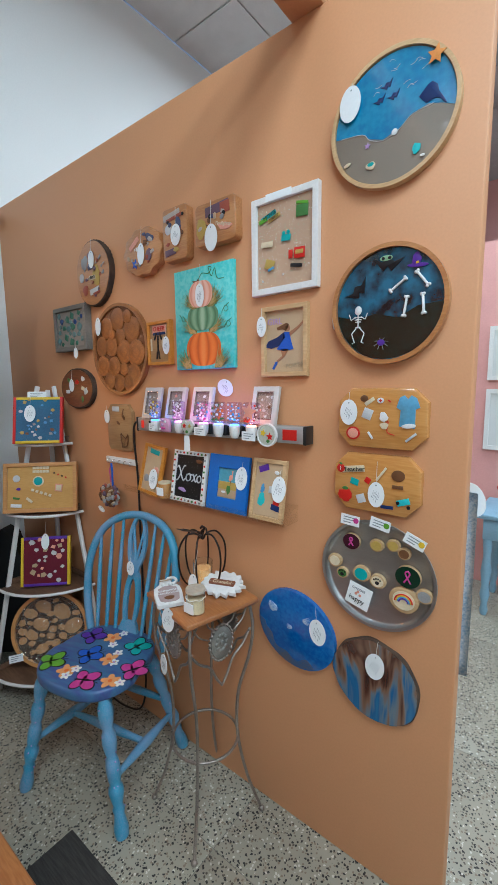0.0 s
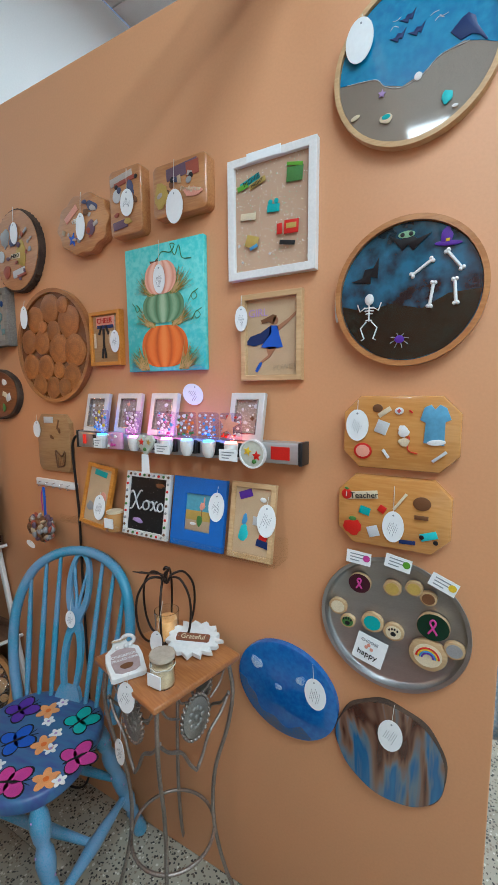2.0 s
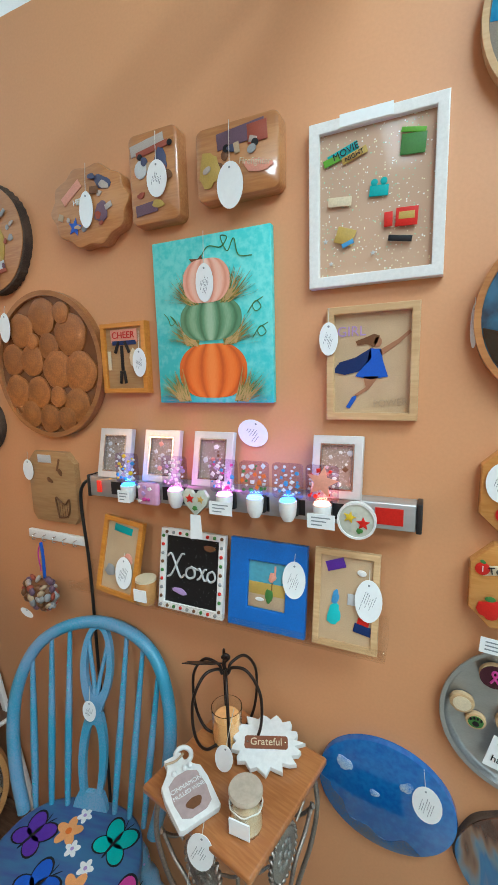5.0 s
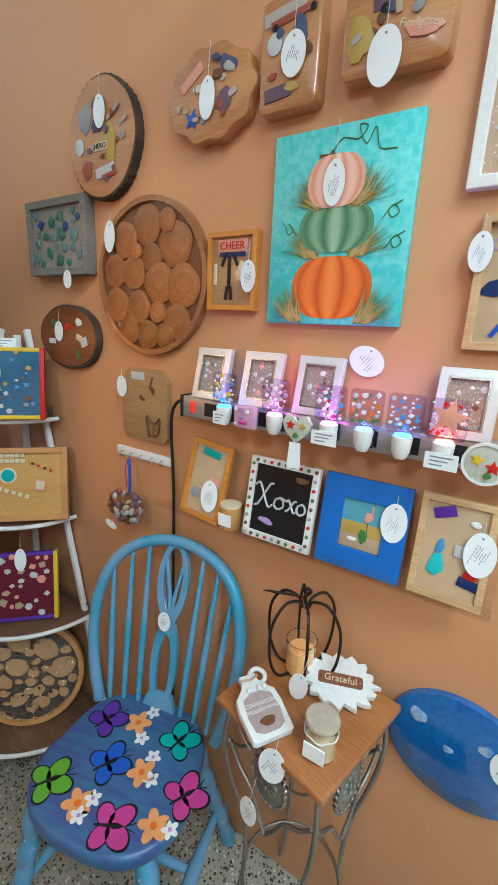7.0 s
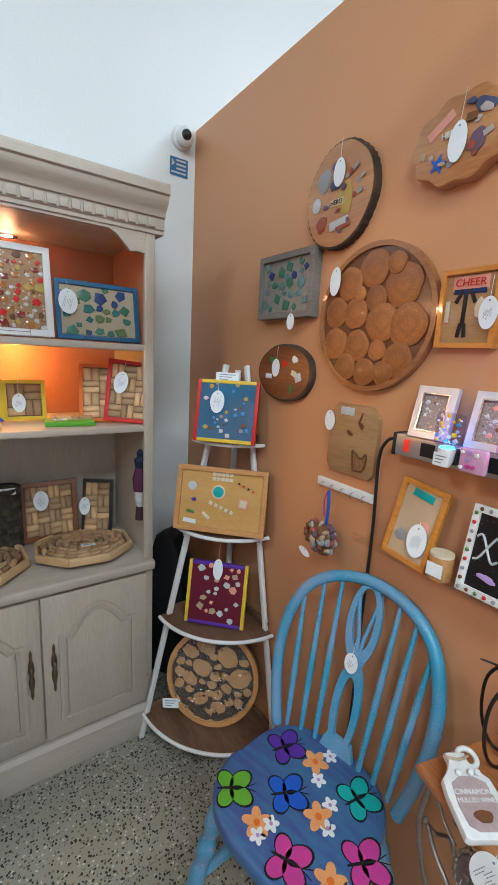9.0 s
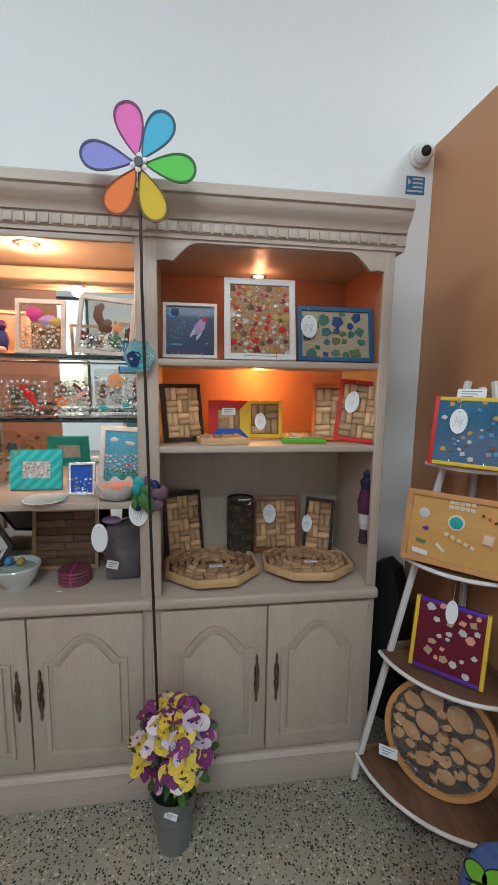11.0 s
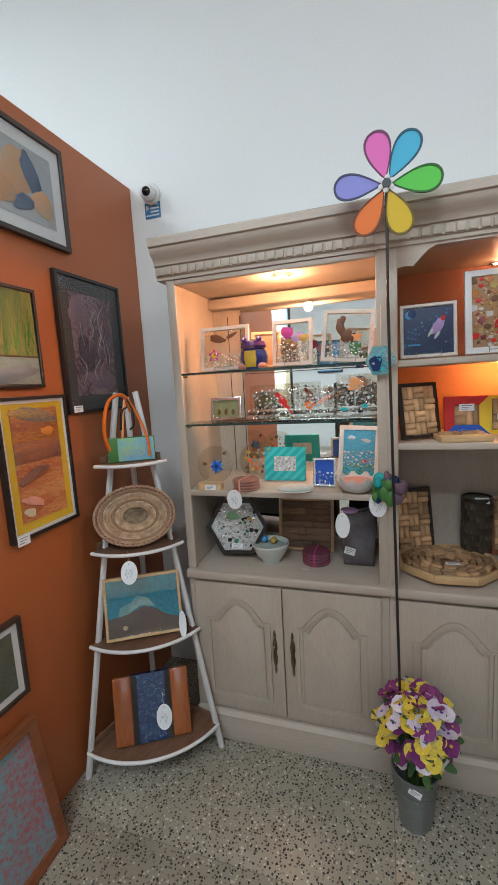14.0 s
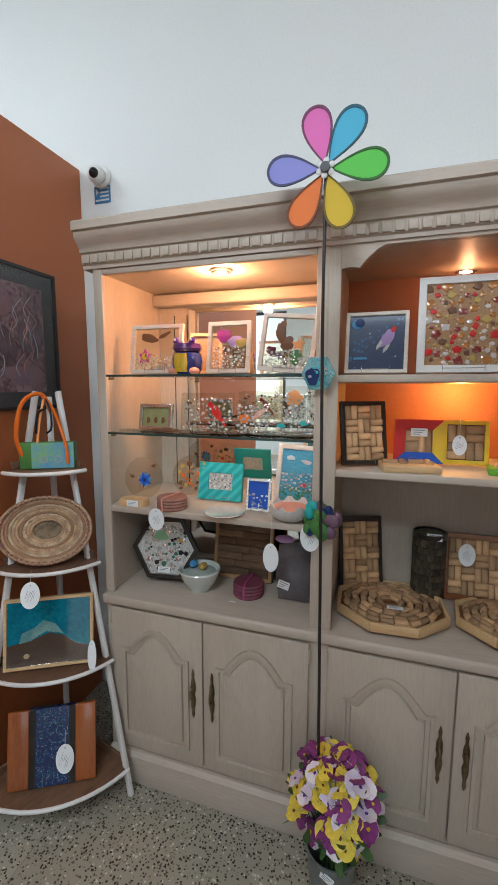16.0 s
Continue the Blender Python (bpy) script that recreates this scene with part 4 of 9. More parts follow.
def cutouts(parent, w, h, n, y, seed):
    """Small muted paper pictures strewn over a resin face."""
    rnd = random.Random(seed)
    rows = []
    for k in range(n):
        a, r = rnd.uniform(0, 6.28), rnd.uniform(0.25, 0.95)
        rows.append((w / 2 * r * math.cos(a), h / 2 * r * math.sin(a), rnd.uniform(0.010, 0.024), rnd.uniform(0.008, 0.020), rnd.uniform(-40, 40), rnd.choice(("mwhite", "mpurple", "mred", "mnavy", "sand", "brown", "grey")), rnd.choice("oyry")))
    for k, row in enumerate(rows):
        bits(parent, y - 0.0003 * k, [row], "paper_cutout")


def words(parent, text, x, y, z, size, material, turn=0, name="lettering"):
    cu = bpy.data.curves.new(name, "FONT")
    cu.body, cu.size, cu.extrude, cu.align_x, cu.align_y = text, size, 0.0005, "CENTER", "CENTER"
    tmp = bpy.data.objects.new(name, cu)
    me = bpy.data.meshes.new_from_object(tmp)
    bpy.data.objects.remove(tmp)
    me.materials.clear()
    me.materials.append(material)
    ob = new(name, me)
    ob.parent = parent
    ob.matrix_local = pose(x, y, z, 90, 0, 0) @ pose(0, 0, 0, 0, 0, turn)
    return ob


def rect_frame(parent, w, h, fw, depth, material, board, y=0.0, recess=0.006, label="", base=0.0, bevel=True):
    """A mitred frame with its backing board; base: height of its lower edge."""
    o, i = rect(-w / 2, w / 2, base, base + h), rect(-w / 2 + fw, w / 2 - fw, base + fw, base + h - fw)
    b = ring(o, i, y - depth, y - 0.0005)
    if bevel:
        es = [e for e in b.edges if all(abs(v.co.y - (y - depth)) < 1e-6 for v in e.verts) and len(e.link_faces) == 2 and e.calc_face_angle(0) > 0.5]
        bmesh.ops.bevel(b, geom=es, offset=min(0.002, fw / 5), segments=2, affect="EDGES", profile=0.5)
        smooth(b, 35)
    f = part("frame", b, material, parent, label)
    p = part("picture", box(-w / 2 + fw - 0.001, w / 2 - fw + 0.001, y - depth + recess, y - depth + recess + 0.003, base + fw - 0.001, base + h - fw + 0.001), board, parent)
    return f, p


def round_rim(parent, rx, rz, rim, depth, material, label=""):
    return part("rim", ring(ellipse(0, 0, rx, rz, 56), ellipse(0, 0, rx - rim, rz - rim, 56), -depth, -0.0005), material, parent, label)


# sea round
t = wall_thing("resin_wall_round", 0.031, 2.150, "round resin beach scene with blue sea in pine rim", "wall art")
t.scale = (0.97, 1, 0.98)
round_rim(t, 0.162, 0.158, 0.010, 0.020, M_PINE, "pale pine rim")
part("sand", prism(ellipse(0, 0, 0.151, 0.147, 56), -0.014, -0.001), M_SAND, t, "grey-brown coated sand")
sh = [(0.150 * math.cos(a), 0.146 * math.sin(a)) for a in np.linspace(-0.16, math.pi + 0.02, 40)]
sh += [(-0.11, -0.008), (-0.075, -0.012), (-0.055, -0.030), (-0.02, -0.042), (0.02, -0.030), (0.05, -0.008), (0.09, 0.0), (0.12, -0.01)]
part("sea", prism(sh, -0.0146, -0.0135), M_SEA, t, "glossy blue poured sea")
part("foam", tube(curve_points([(-0.135, -0.0146, -0.005), (-0.075, -0.0146, -0.013), (-0.055, -0.0146, -0.032), (-0.02, -0.0146, -0.044), (0.02, -0.0146, -0.032), (0.05, -0.0146, -0.010), (0.10, -0.0146, -0.003)], 5), 0.0009, 5), P["silver"], t, "white foam line")
bits(t, -0.0148, [(-0.012, 0.078, 0.034, 0.024, -20, "navy", "v"), (-0.030, 0.050, 0.034, 0.024, -18, "navy", "v"), (0.006, 0.048, 0.034, 0.024, -18, "navy", "v"),
                  (0.01, -0.035, 0.015, 0.015, 0, "white", "o"), (-0.06, -0.045, 0.018, 0.018, 10, "lilac", "*"), (-0.115, -0.075, 0.020, 0.009, -15, "cream", "o"), (-0.05, -0.095, 0.026, 0.018, 0, "cream", "y"),
                  (-0.05, -0.092, 0.018, 0.010, 0, "teal", "o"), (0.065, -0.09, 0.020, 0.024, 10, "turquoise", "y"), (0.08, -0.11, 0.012, 0.006, 0, "white", "o")], "shell")
part("stingray", prism([(0.066, 0.022), (0.086, 0.040), (0.096, 0.044), (0.108, 0.034), (0.112, 0.018), (0.122, 0.002), (0.130, -0.012), (0.127, -0.013), (0.116, 0.0), (0.104, 0.006), (0.084, 0.002)], -0.0165, -0.0146, 0.0005), P["navy"], t, "dark speckled stingray charm")
bits(t, -0.021, [(0.104, 0.094, 0.046, 0.046, 12, mat("dried_starfish", (0.70, 0.27, 0.06), 0.8, bump=0.6), "*")], "starfish")
rnd = random.Random(14)
for k in range(12):
    a, d = rnd.uniform(0.5, 2.4), rnd.uniform(0.03, 0.12)
    x, z = d * math.cos(a), 0.02 + d * math.sin(a)
    part("foam_streak", tube(curve_points([(x, -0.0147, z), (x + 0.007, -0.0147, z + rnd.uniform(-0.004, 0.006)), (x + 0.016, -0.0147, z + rnd.uniform(-0.004, 0.008))], 4), 0.0006, 4), P["silver"], t)
price_tag(t, -0.108, -0.022, 0.068, 0.058, 0.085, 0.02, 5, 0)

# halloween round
t = wall_thing("halloween_wall_round", 0.035, 1.713, "round glossy night scene with skeleton in oak rim", "wall art")
t.scale = (0.98, 1, 0.99)
round_rim(t, 0.153, 0.151, 0.011, 0.022, M_RESINWOOD, "honey oak rim")
part("night_sky", prism(ellipse(0, 0, 0.141, 0.139, 56), -0.013, -0.001), M_NIGHT, t, "dark blue poured sky")
lo = [(0.139 * math.cos(a), 0.137 * math.sin(a)) for a in np.linspace(math.pi + 0.12, 2 * math.pi - 0.05, 34)] + [(0.08, -0.01), (0.03, -0.035), (-0.03, -0.02), (-0.09, -0.03)]
part("ground_colour", prism(lo, -0.0137, -0.0128), M_DARKGREEN, t, "dark green poured ground")
bits(t, -0.0142, [(-0.080, 0.045, 0.075, 0.050, -38, "black", "v"), (0.0, 0.100, 0.085, 0.050, 5, "black", "v"), (-0.005, 0.115, 0.034, 0.014, 0, "palegreen", "o"), (-0.013, 0.115, 0.009, 0.009, 0, "black", "o"), (0.004, 0.115, 0.009, 0.009, 0, "black", "o"),
                  (0.075, 0.085, 0.052, 0.010, 5, "purple", "o"), (0.072, 0.10, 0.022, 0.030, 0, "purple", "y"), (0.074, 0.091, 0.008, 0.006, 0, "yellow", "r"), (-0.012, -0.095, 0.020, 0.016, 0, "purple", "o")])
bone = bmesh.new()
for x, z, a in ((0.028, 0.045, 55), (0.088, 0.052, -38), (0.048, -0.01, 8), (0.092, -0.008, -5)):
    b = bmesh.new()
    tube([(0, 0, -0.022), (0, 0, 0.022)], 0.0034, 8, b)
    for ex, ez in ((-0.003, 0.023), (0.003, 0.023), (-0.003, -0.023), (0.003, -0.023)):
        ball((ex, 0, ez), 0.0042, b, 6)
    b.transform(pose(x, -0.0165, z, 0, a, 0))
    part("bone", b, P["white"], t, "white toy bone")
sk = bmesh.new()
ball((0, 0, 0.028), (0.010, 0.003, 0.012), sk, 8)
tube([(0, 0, 0.016), (0, 0, -0.018)], 0.0018, 6, sk)
for z, w in ((0.010, 0.010), (0.004, 0.0095), (-0.002, 0.008), (-0.016, 0.007)):
    tube([(-w, 0, z), (0, 0, z + 0.001), (w, 0, z)], 0.0014, 5, sk)
for s in (-1, 1):
    tube([(s * 0.008, 0, 0.012), (s * 0.020, 0, 0.004), (s * 0.026, 0, 0.020)], 0.0015, 5, sk)
    tube([(s * 0.005, 0, -0.018), (s * 0.018, 0, -0.032), (s * 0.010, 0, -0.055), (s * 0.016, 0, -0.058)], 0.0016, 5, sk)
sk.transform(pose(-0.078, -0.0155, -0.035))
part("skeleton_charm", sk, P["white"], t, "small white toy skeleton")
sp = bmesh.new()
for k in range(8):
    a = k * math.pi / 4 + 0.3
    tube([(0, 0, 0), (0.012 * math.cos(a), 0, 0.010 * math.sin(a)), (0.020 * math.cos(a), 0, 0.016 * math.sin(a) - 0.003)], 0.0009, 5, sp)
sp.transform(pose(-0.012, -0.0155, -0.095))
part("spider_legs", sp, P["grey"], t)
price_tag(t, -0.151, -0.012, -0.012, 0.012, 0.075, 0.02, 0, 0)


M_PLAQUE = wood("varnished_yellow_pine", (0.60, 0.295, 0.085), (0.52, 0.235, 0.06), 0.22, coat=0.7)


def plaque_outline(w, h, c):
    return [(-w / 2 + c, -h / 2), (w / 2 - c, -h / 2), (w / 2, -h / 2 + c), (w / 2, h / 2 - c), (w / 2 - c, h / 2), (-w / 2 + c, h / 2), (-w / 2, h / 2 - c), (-w / 2, -h / 2 + c)]


# nurse and teacher plaques
t = wall_thing("varnished_plaque", 0.030, 1.421, "amber varnished plaque with nurse charms", "plaque", group="amber plaques")
part("board", prism(plaque_outline(0.240, 0.160, 0.036), -0.022, 0, 0.006), M_PLAQUE, t)
bits(t, -0.0225, [(-0.03, 0.045, 0.030, 0.010, -35, "cream", "r"), (-0.045, 0.053, 0.022, 0.018, 0, "brown", "o"), (-0.035, 0.012, 0.026, 0.028, 20, "silver", "r"), (-0.075, -0.042, 0.040, 0.036, 0, "red", "o"), (-0.075, -0.042, 0.031, 0.027, 0, "salmon", "o"),
                  (0.0, 0.048, 0.018, 0.015, 0, "white", "o"), (0.0, 0.048, 0.009, 0.003, 0, "red", "r"), (0.0, 0.048, 0.003, 0.009, 0, "red", "r"), (0.024, 0.047, 0.010, 0.004, 40, "red", "o"),
                  (0.075, -0.016, 0.036, 0.012, -5, "white", "o"), (0.010, 0.005, 0.022, 0.026, -20, "white", "y"), (0.012, -0.018, 0.022, 0.018, 0, "cream", "y"),
                  (-0.025, -0.045, 0.022, 0.006, 55, "white", "r"), (0.082, -0.045, 0.034, 0.006, -40, "silver", "r")])
part("scrubs_charm", prism([(0.042, 0.030), (0.050, 0.056), (0.062, 0.062), (0.070, 0.052), (0.079, 0.062), (0.092, 0.055), (0.101, 0.032), (0.090, 0.026), (0.090, -0.022), (0.050, -0.018), (0.053, 0.024)], -0.0245, -0.0222, 0.0006), mat("pale_blue_card", (0.12, 0.36, 0.56), 0.5), t, "pale blue scrubs top")
part("stethoscope", tube(curve_points([(0.012, -0.024, -0.018), (0.022, -0.024, -0.006), (0.020, -0.024, -0.034), (0.040, -0.024, -0.042)], 6), 0.0012, 5), P["red"], t)
price_tag(t, -0.088, -0.026, 0.015, 0.050, 0.070, 0.03, 0)
t = wall_thing("varnished_plaque", 0.021, 1.243, "amber varnished plaque with teacher charms", "plaque", group="amber plaques")
part("board", prism(plaque_outline(0.240, 0.160, 0.036), -0.022, 0, 0.006), M_PLAQUE, t)
bits(t, -0.0225, [(-0.065, 0.035, 0.070, 0.018, -8, "cream", "r"), (-0.10, 0.034, 0.024, 0.024, 0, "red", "o"), (-0.10, 0.047, 0.010, 0.006, 30, "leaf", "o"), (0.062, 0.030, 0.036, 0.030, 0, "brown", "o"), (-0.058, 0.0, 0.024, 0.018, 15, "teal", "r"), (-0.02, 0.008, 0.016, 0.016, 30, "red", "r"),
                  (-0.085, -0.042, 0.042, 0.036, 0, "red", "y"), (-0.085, -0.022, 0.018, 0.010, 0, "leaf", "o"), (-0.038, -0.045, 0.024, 0.024, -20, "silver", "r"), (0.062, 0.0, 0.028, 0.009, 0, "brown", "r"), (0.035, -0.058, 0.034, 0.009, -2, "navy", "r"), (0.078, -0.038, 0.034, 0.016, -20, "turquoise", "r"),
                  (0.064, -0.042, 0.010, 0.010, 0, "black", "o"), (0.092, -0.050, 0.010, 0.010, 0, "black", "o"), (0.018, 0.030, 0.045, 0.006, -55, "cream", "r")])
words(t, "Teacher", -0.06, -0.0258, 0.035, 0.019, BLACKP, 7)
words(t, "1", -0.10, -0.0258, 0.034, 0.016, WHITEP)
price_tag(t, 0.005, -0.026, -0.028, 0.046, 0.070, 0.065, 0)

# pizza pan with pins
t = wall_thing("steel_tray", 0.027, 0.981, "round steel pan holding wooden badge pins", "tray")
part("pan", moved(lathe([(0, 0.001), (0.146, 0.001), (0.152, 0.004), (0.156, 0.016), (0.164, 0.018), (0.165, 0.016), (0.158, 0.012), (0.154, 0.0), (0, 0.0)], 64), Matrix.Rotation(math.pi / 2, 4, "X") @ Matrix.Diagonal((1, 0.96, 1, 1))), M_STEEL, t, "brushed steel pan with rolled rim")
P["maroon"], P["deepgreen"] = paint("paint_maroon", (0.05, 0.012, 0.02), 0.12), paint("paint_deepgreen", (0.006, 0.028, 0.014), 0.12)
M_PINWOOD = wood("badge_wood", (0.52, 0.36, 0.19), (0.42, 0.27, 0.13), 0.4, coat=0.6)
for x, z, r, col in ((-0.074, 0.082, 0.026, "maroon"), (-0.125, 0.012, 0.022, "cream"), (-0.100, -0.020, 0.018, "leaf"), (-0.042, -0.008, 0.026, "teal"), (0.006, -0.018, 0.023, "cream"), (0.0, 0.086, 0.020, "straw"), (0.046, 0.096, 0.019, "straw"), (0.076, 0.080, 0.018, "brown"), (0.088, 0.018, 0.034, "deepgreen"), (0.132, -0.024, 0.022, "grey"), (0.080, -0.050, 0.040, "cream")):
    bd = part("badge", moved(prism(ellipse(0, 0, r, r * 0.9, 28, 0.012, int(r * 9000)), -0.014, -0.003, 0.002), pose(x, 0, z)), M_PINWOOD, t, "round wooden badge pin")
    f_ = 0.97 if col in ("maroon", "deepgreen") else 0.74
    part("badge_face", moved(prism(ellipse(0, 0, r * f_, r * f_ * 0.9, 24), -0.0150, -0.0138), pose(x, 0, z)), P[col], bd)
for x, z in ((-0.100, -0.020), (0.006, -0.018)):
    bits(t, -0.0152, [(x, z - 0.003, 0.012, 0.010, 0, "black", "o")] + [(x - 0.009 + 0.006 * k, z + 0.006 + (0.003 if k in (1, 2) else 0), 0.004, 0.006, 0, "black", "o") for k in range(4)], "paw_print")
for x, z, s_ in ((-0.074, 0.082, 0.8), (0.088, 0.018, 1.1)):
    part("ribbon_sign", tube(curve_points([(x - 0.008 * s_, -0.016, z - 0.014 * s_), (x + 0.005 * s_, -0.016, z + 0.008 * s_), (x, -0.016, z + 0.016 * s_), (x - 0.005 * s_, -0.016, z + 0.008 * s_), (x + 0.008 * s_, -0.016, z - 0.014 * s_)], 5), 0.0022, 5), P["pink"], t, "pink ribbon")
for k, col in enumerate(("red", "yellow", "sky", "purple")):
    r = 0.024 - 0.004 * k
    part("rainbow_stripe", tube([(0.080 + r * math.cos(a), -0.0165, -0.056 + r * math.sin(a)) for a in np.linspace(0.1, math.pi - 0.1, 12)], 0.0019, 5), P[col], t)
card = part("card", moved(box(-0.035, 0.035, -0.0006, 0.0006, -0.034, 0.034), pose(-0.044, -0.022, -0.072, 0, 14, 0)), M_PAPER, t, "square card with printed words")
words(card, "CHOOSE", -0.044, -0.0235, -0.052, 0.010, M_INK, -14)
words(card, "happy", -0.050, -0.0235, -0.084, 0.020, BLACKP, -14)
bits(card, -0.0227, [(-0.052, -0.066, 0.008, 0.008, 0, "salmon", "o"), (-0.040, -0.070, 0.008, 0.008, 0, "salmon", "o"), (-0.046, -0.060, 0.008, 0.008, 0, "salmon", "o")], "printed_flower")
for x, z, a, col in ((-0.075, 0.148, 4, "pink"), (0.012, 0.152, 10, "green"), (0.105, 0.124, 22, "yellow")):
    lc = label_card(t, x, -0.023, z, 0.056, 0.030, pose(0, 0, 0, 0, a, 0))
    part("sticker", moved(prism(ellipse(0.018, 0.002, 0.008, 0.008, 16), -0.0018, -0.0009), Matrix()), P[col], lc, "round " + col + " sticker")

# blue and brown resin ovals
t = wall_thing("resin_wall_oval", -0.236, 0.720, "oval glossy blue sky resin board", "wall art")
part("board", prism(ellipse(0, 0, 0.146, 0.128, 56, 0, 0, -0.35), -0.016, 0, 0.004), mat("glossy_blue_resin", (0.004, 0.085, 0.33), 0.12, second=(0.012, 0.14, 0.42), scale=14, coat=1.0, bump=0), t)
bits(t, -0.0162, [(-0.085, 0.055, 0.038, 0.030, 35, mat("poured_white_cloud", (0.45, 0.58, 0.70), 0.2, second=(0.02, 0.15, 0.50), scale=90, coat=1), "y"), (0.045, 0.045, 0.030, 0.022, -35, bpy.data.materials["poured_white_cloud"], "y"), (-0.02, 0.005, 0.022, 0.016, 10, bpy.data.materials["poured_white_cloud"], "y")], "cloud")
shore = [(0.141 * math.cos(a), 0.123 * math.sin(a)) for a in np.linspace(3.5, 5.6, 26)]
shore += [(0.141 * (0.80 + 0.05 * math.sin(9 * a)) * math.cos(a), 0.123 * (0.80 + 0.05 * math.sin(9 * a)) * math.sin(a)) for a in np.linspace(5.5, 3.6, 26)]
c_, s_ = math.cos(-0.35), math.sin(-0.35)
part("poured_shore", prism([(x * c_ - z * s_, x * s_ + z * c_) for x, z in shore], -0.0168, -0.0158), mat("poured_shore_resin", (0.11, 0.10, 0.10), 0.2, second=(0.03, 0.10, 0.24), scale=50, coat=1), t, "grey-brown poured shore")
price_tag(t, 0.085, -0.018, 0.022, 0.058, 0.085, 0.05, -6)
t = wall_thing("bark_edge_board", 0.032, 0.658, "bark edged board with poured brown and blue resin", "wall art")
edge = ellipse(0, 0, 0.130, 0.122, 72, 0.012, 9, -0.5)
part("bark", prism([(x * (1 + 0.012 * math.sin(37 * i)), z * (1 + 0.012 * math.sin(37 * i))) for i, (x, z) in enumerate(edge)], -0.014, 0, 0.003), M_BARK, t, "dark bark edge")
M_POUR, _nt, _bs = principled("poured_river_resin")
_co, _mp, _no, _ra = (_nt.nodes.new("ShaderNode" + k) for k in ("TexCoord", "Mapping", "TexNoise", "ValToRGB"))
_mp.inputs["Scale"].default_value, _mp.inputs["Rotation"].default_value = (13, 1, 2.6), (0, radians(20), 0)
_no.inputs["Scale"].default_value, _no.inputs["Detail"].default_value, _no.inputs["Distortion"].default_value = 1.0, 3, 1.1
_el = _ra.color_ramp.elements
_el[0].position, _el[0].color = 0.30, (0.035, 0.011, 0.007, 1)
_el[1].position, _el[1].color = 0.70, (0.03, 0.16, 0.30, 1)
for _p, _c in ((0.42, (0.07, 0.022, 0.012)), (0.49, (0.19, 0.105, 0.065)), (0.55, (0.12, 0.17, 0.21)), (0.60, (0.02, 0.11, 0.26))):
    _el.new(_p).color = (*_c, 1)
for _a, _b in ((_co.outputs["Object"], _mp.inputs[0]), (_mp.outputs[0], _no.inputs[0]), (_no.outputs[0], _ra.inputs[0]), (_ra.outputs[0], _bs.inputs["Base Color"])):
    _nt.links.new(_a, _b)
_bs.inputs["Roughness"].default_value, _bs.inputs["Coat Weight"].default_value = 0.2, 1.0
part("resin_face", prism([(x * 0.975, z * 0.975) for x, z in edge], -0.0165, -0.0135), M_POUR, t, "poured brown, tan and blue resin")
price_tag(t, 0.003, -0.019, 0.050, 0.056, 0.080, 0.05, 5)

# white shadow frame
t = wall_thing("glitter_frame", -0.280, 1.929, "white frame of clear glitter resin with film charms", "picture frame")
rect_frame(t, 0.232, 0.282, 0.019, 0.020, M_WHITEPAINT, M_GLITTER, recess=0.010, base=-0.141, label="white painted frame")
part("label_strip", moved(box(-0.045, 0.045, -0.0215, -0.0203, -0.009, 0.011), pose(-0.015, 0, 0.133)), M_PAPER, t, "white price label over the frame")
bits(t, -0.0125, [(-0.055, 0.085, 0.055, 0.016, -18, "teal", "r"), (-0.035, 0.078, 0.045, 0.012, -18, "straw", "r"), (-0.075, 0.076, 0.030, 0.012, -15, "green", "r"), (0.062, 0.075, 0.040, 0.032, 5, "leaf", "r"), (0.062, 0.096, 0.040, 0.008, 12, "green", "r"), (0.008, 0.012, 0.032, 0.018, 5, "teal", "r"), (0.0, 0.026, 0.012, 0.012, 0, "teal", "o"), (0.016, 0.026, 0.012, 0.012, 0, "teal", "o"),
                  (-0.06, 0.005, 0.042, 0.016, 5, "cream", "r"), (-0.05, -0.055, 0.034, 0.028, 20, "straw", "r"), (-0.045, -0.068, 0.022, 0.008, -20, "sky", "r"), (0.025, -0.038, 0.014, 0.024, 0, "red", "r"), (0.055, -0.038, 0.036, 0.030, 3, "red", "r"), (0.055, -0.036, 0.026, 0.012, 3, "straw", "r"), (0.045, -0.072, 0.040, 0.010, 10, "black", "r"), (-0.075, -0.1, 0.010, 0.010, 0, "silver", "*"), (0.0, -0.09, 0.010, 0.010, 0, "silver", "*"), (-0.085, -0.06, 0.010, 0.010, 0, "silver", "*")])
words(t, "MOVIE", -0.05, -0.0152, 0.086, 0.016, BLACKP, 18)
words(t, "NIGHT", -0.035, -0.0152, 0.077, 0.011, BLACKP, 18)

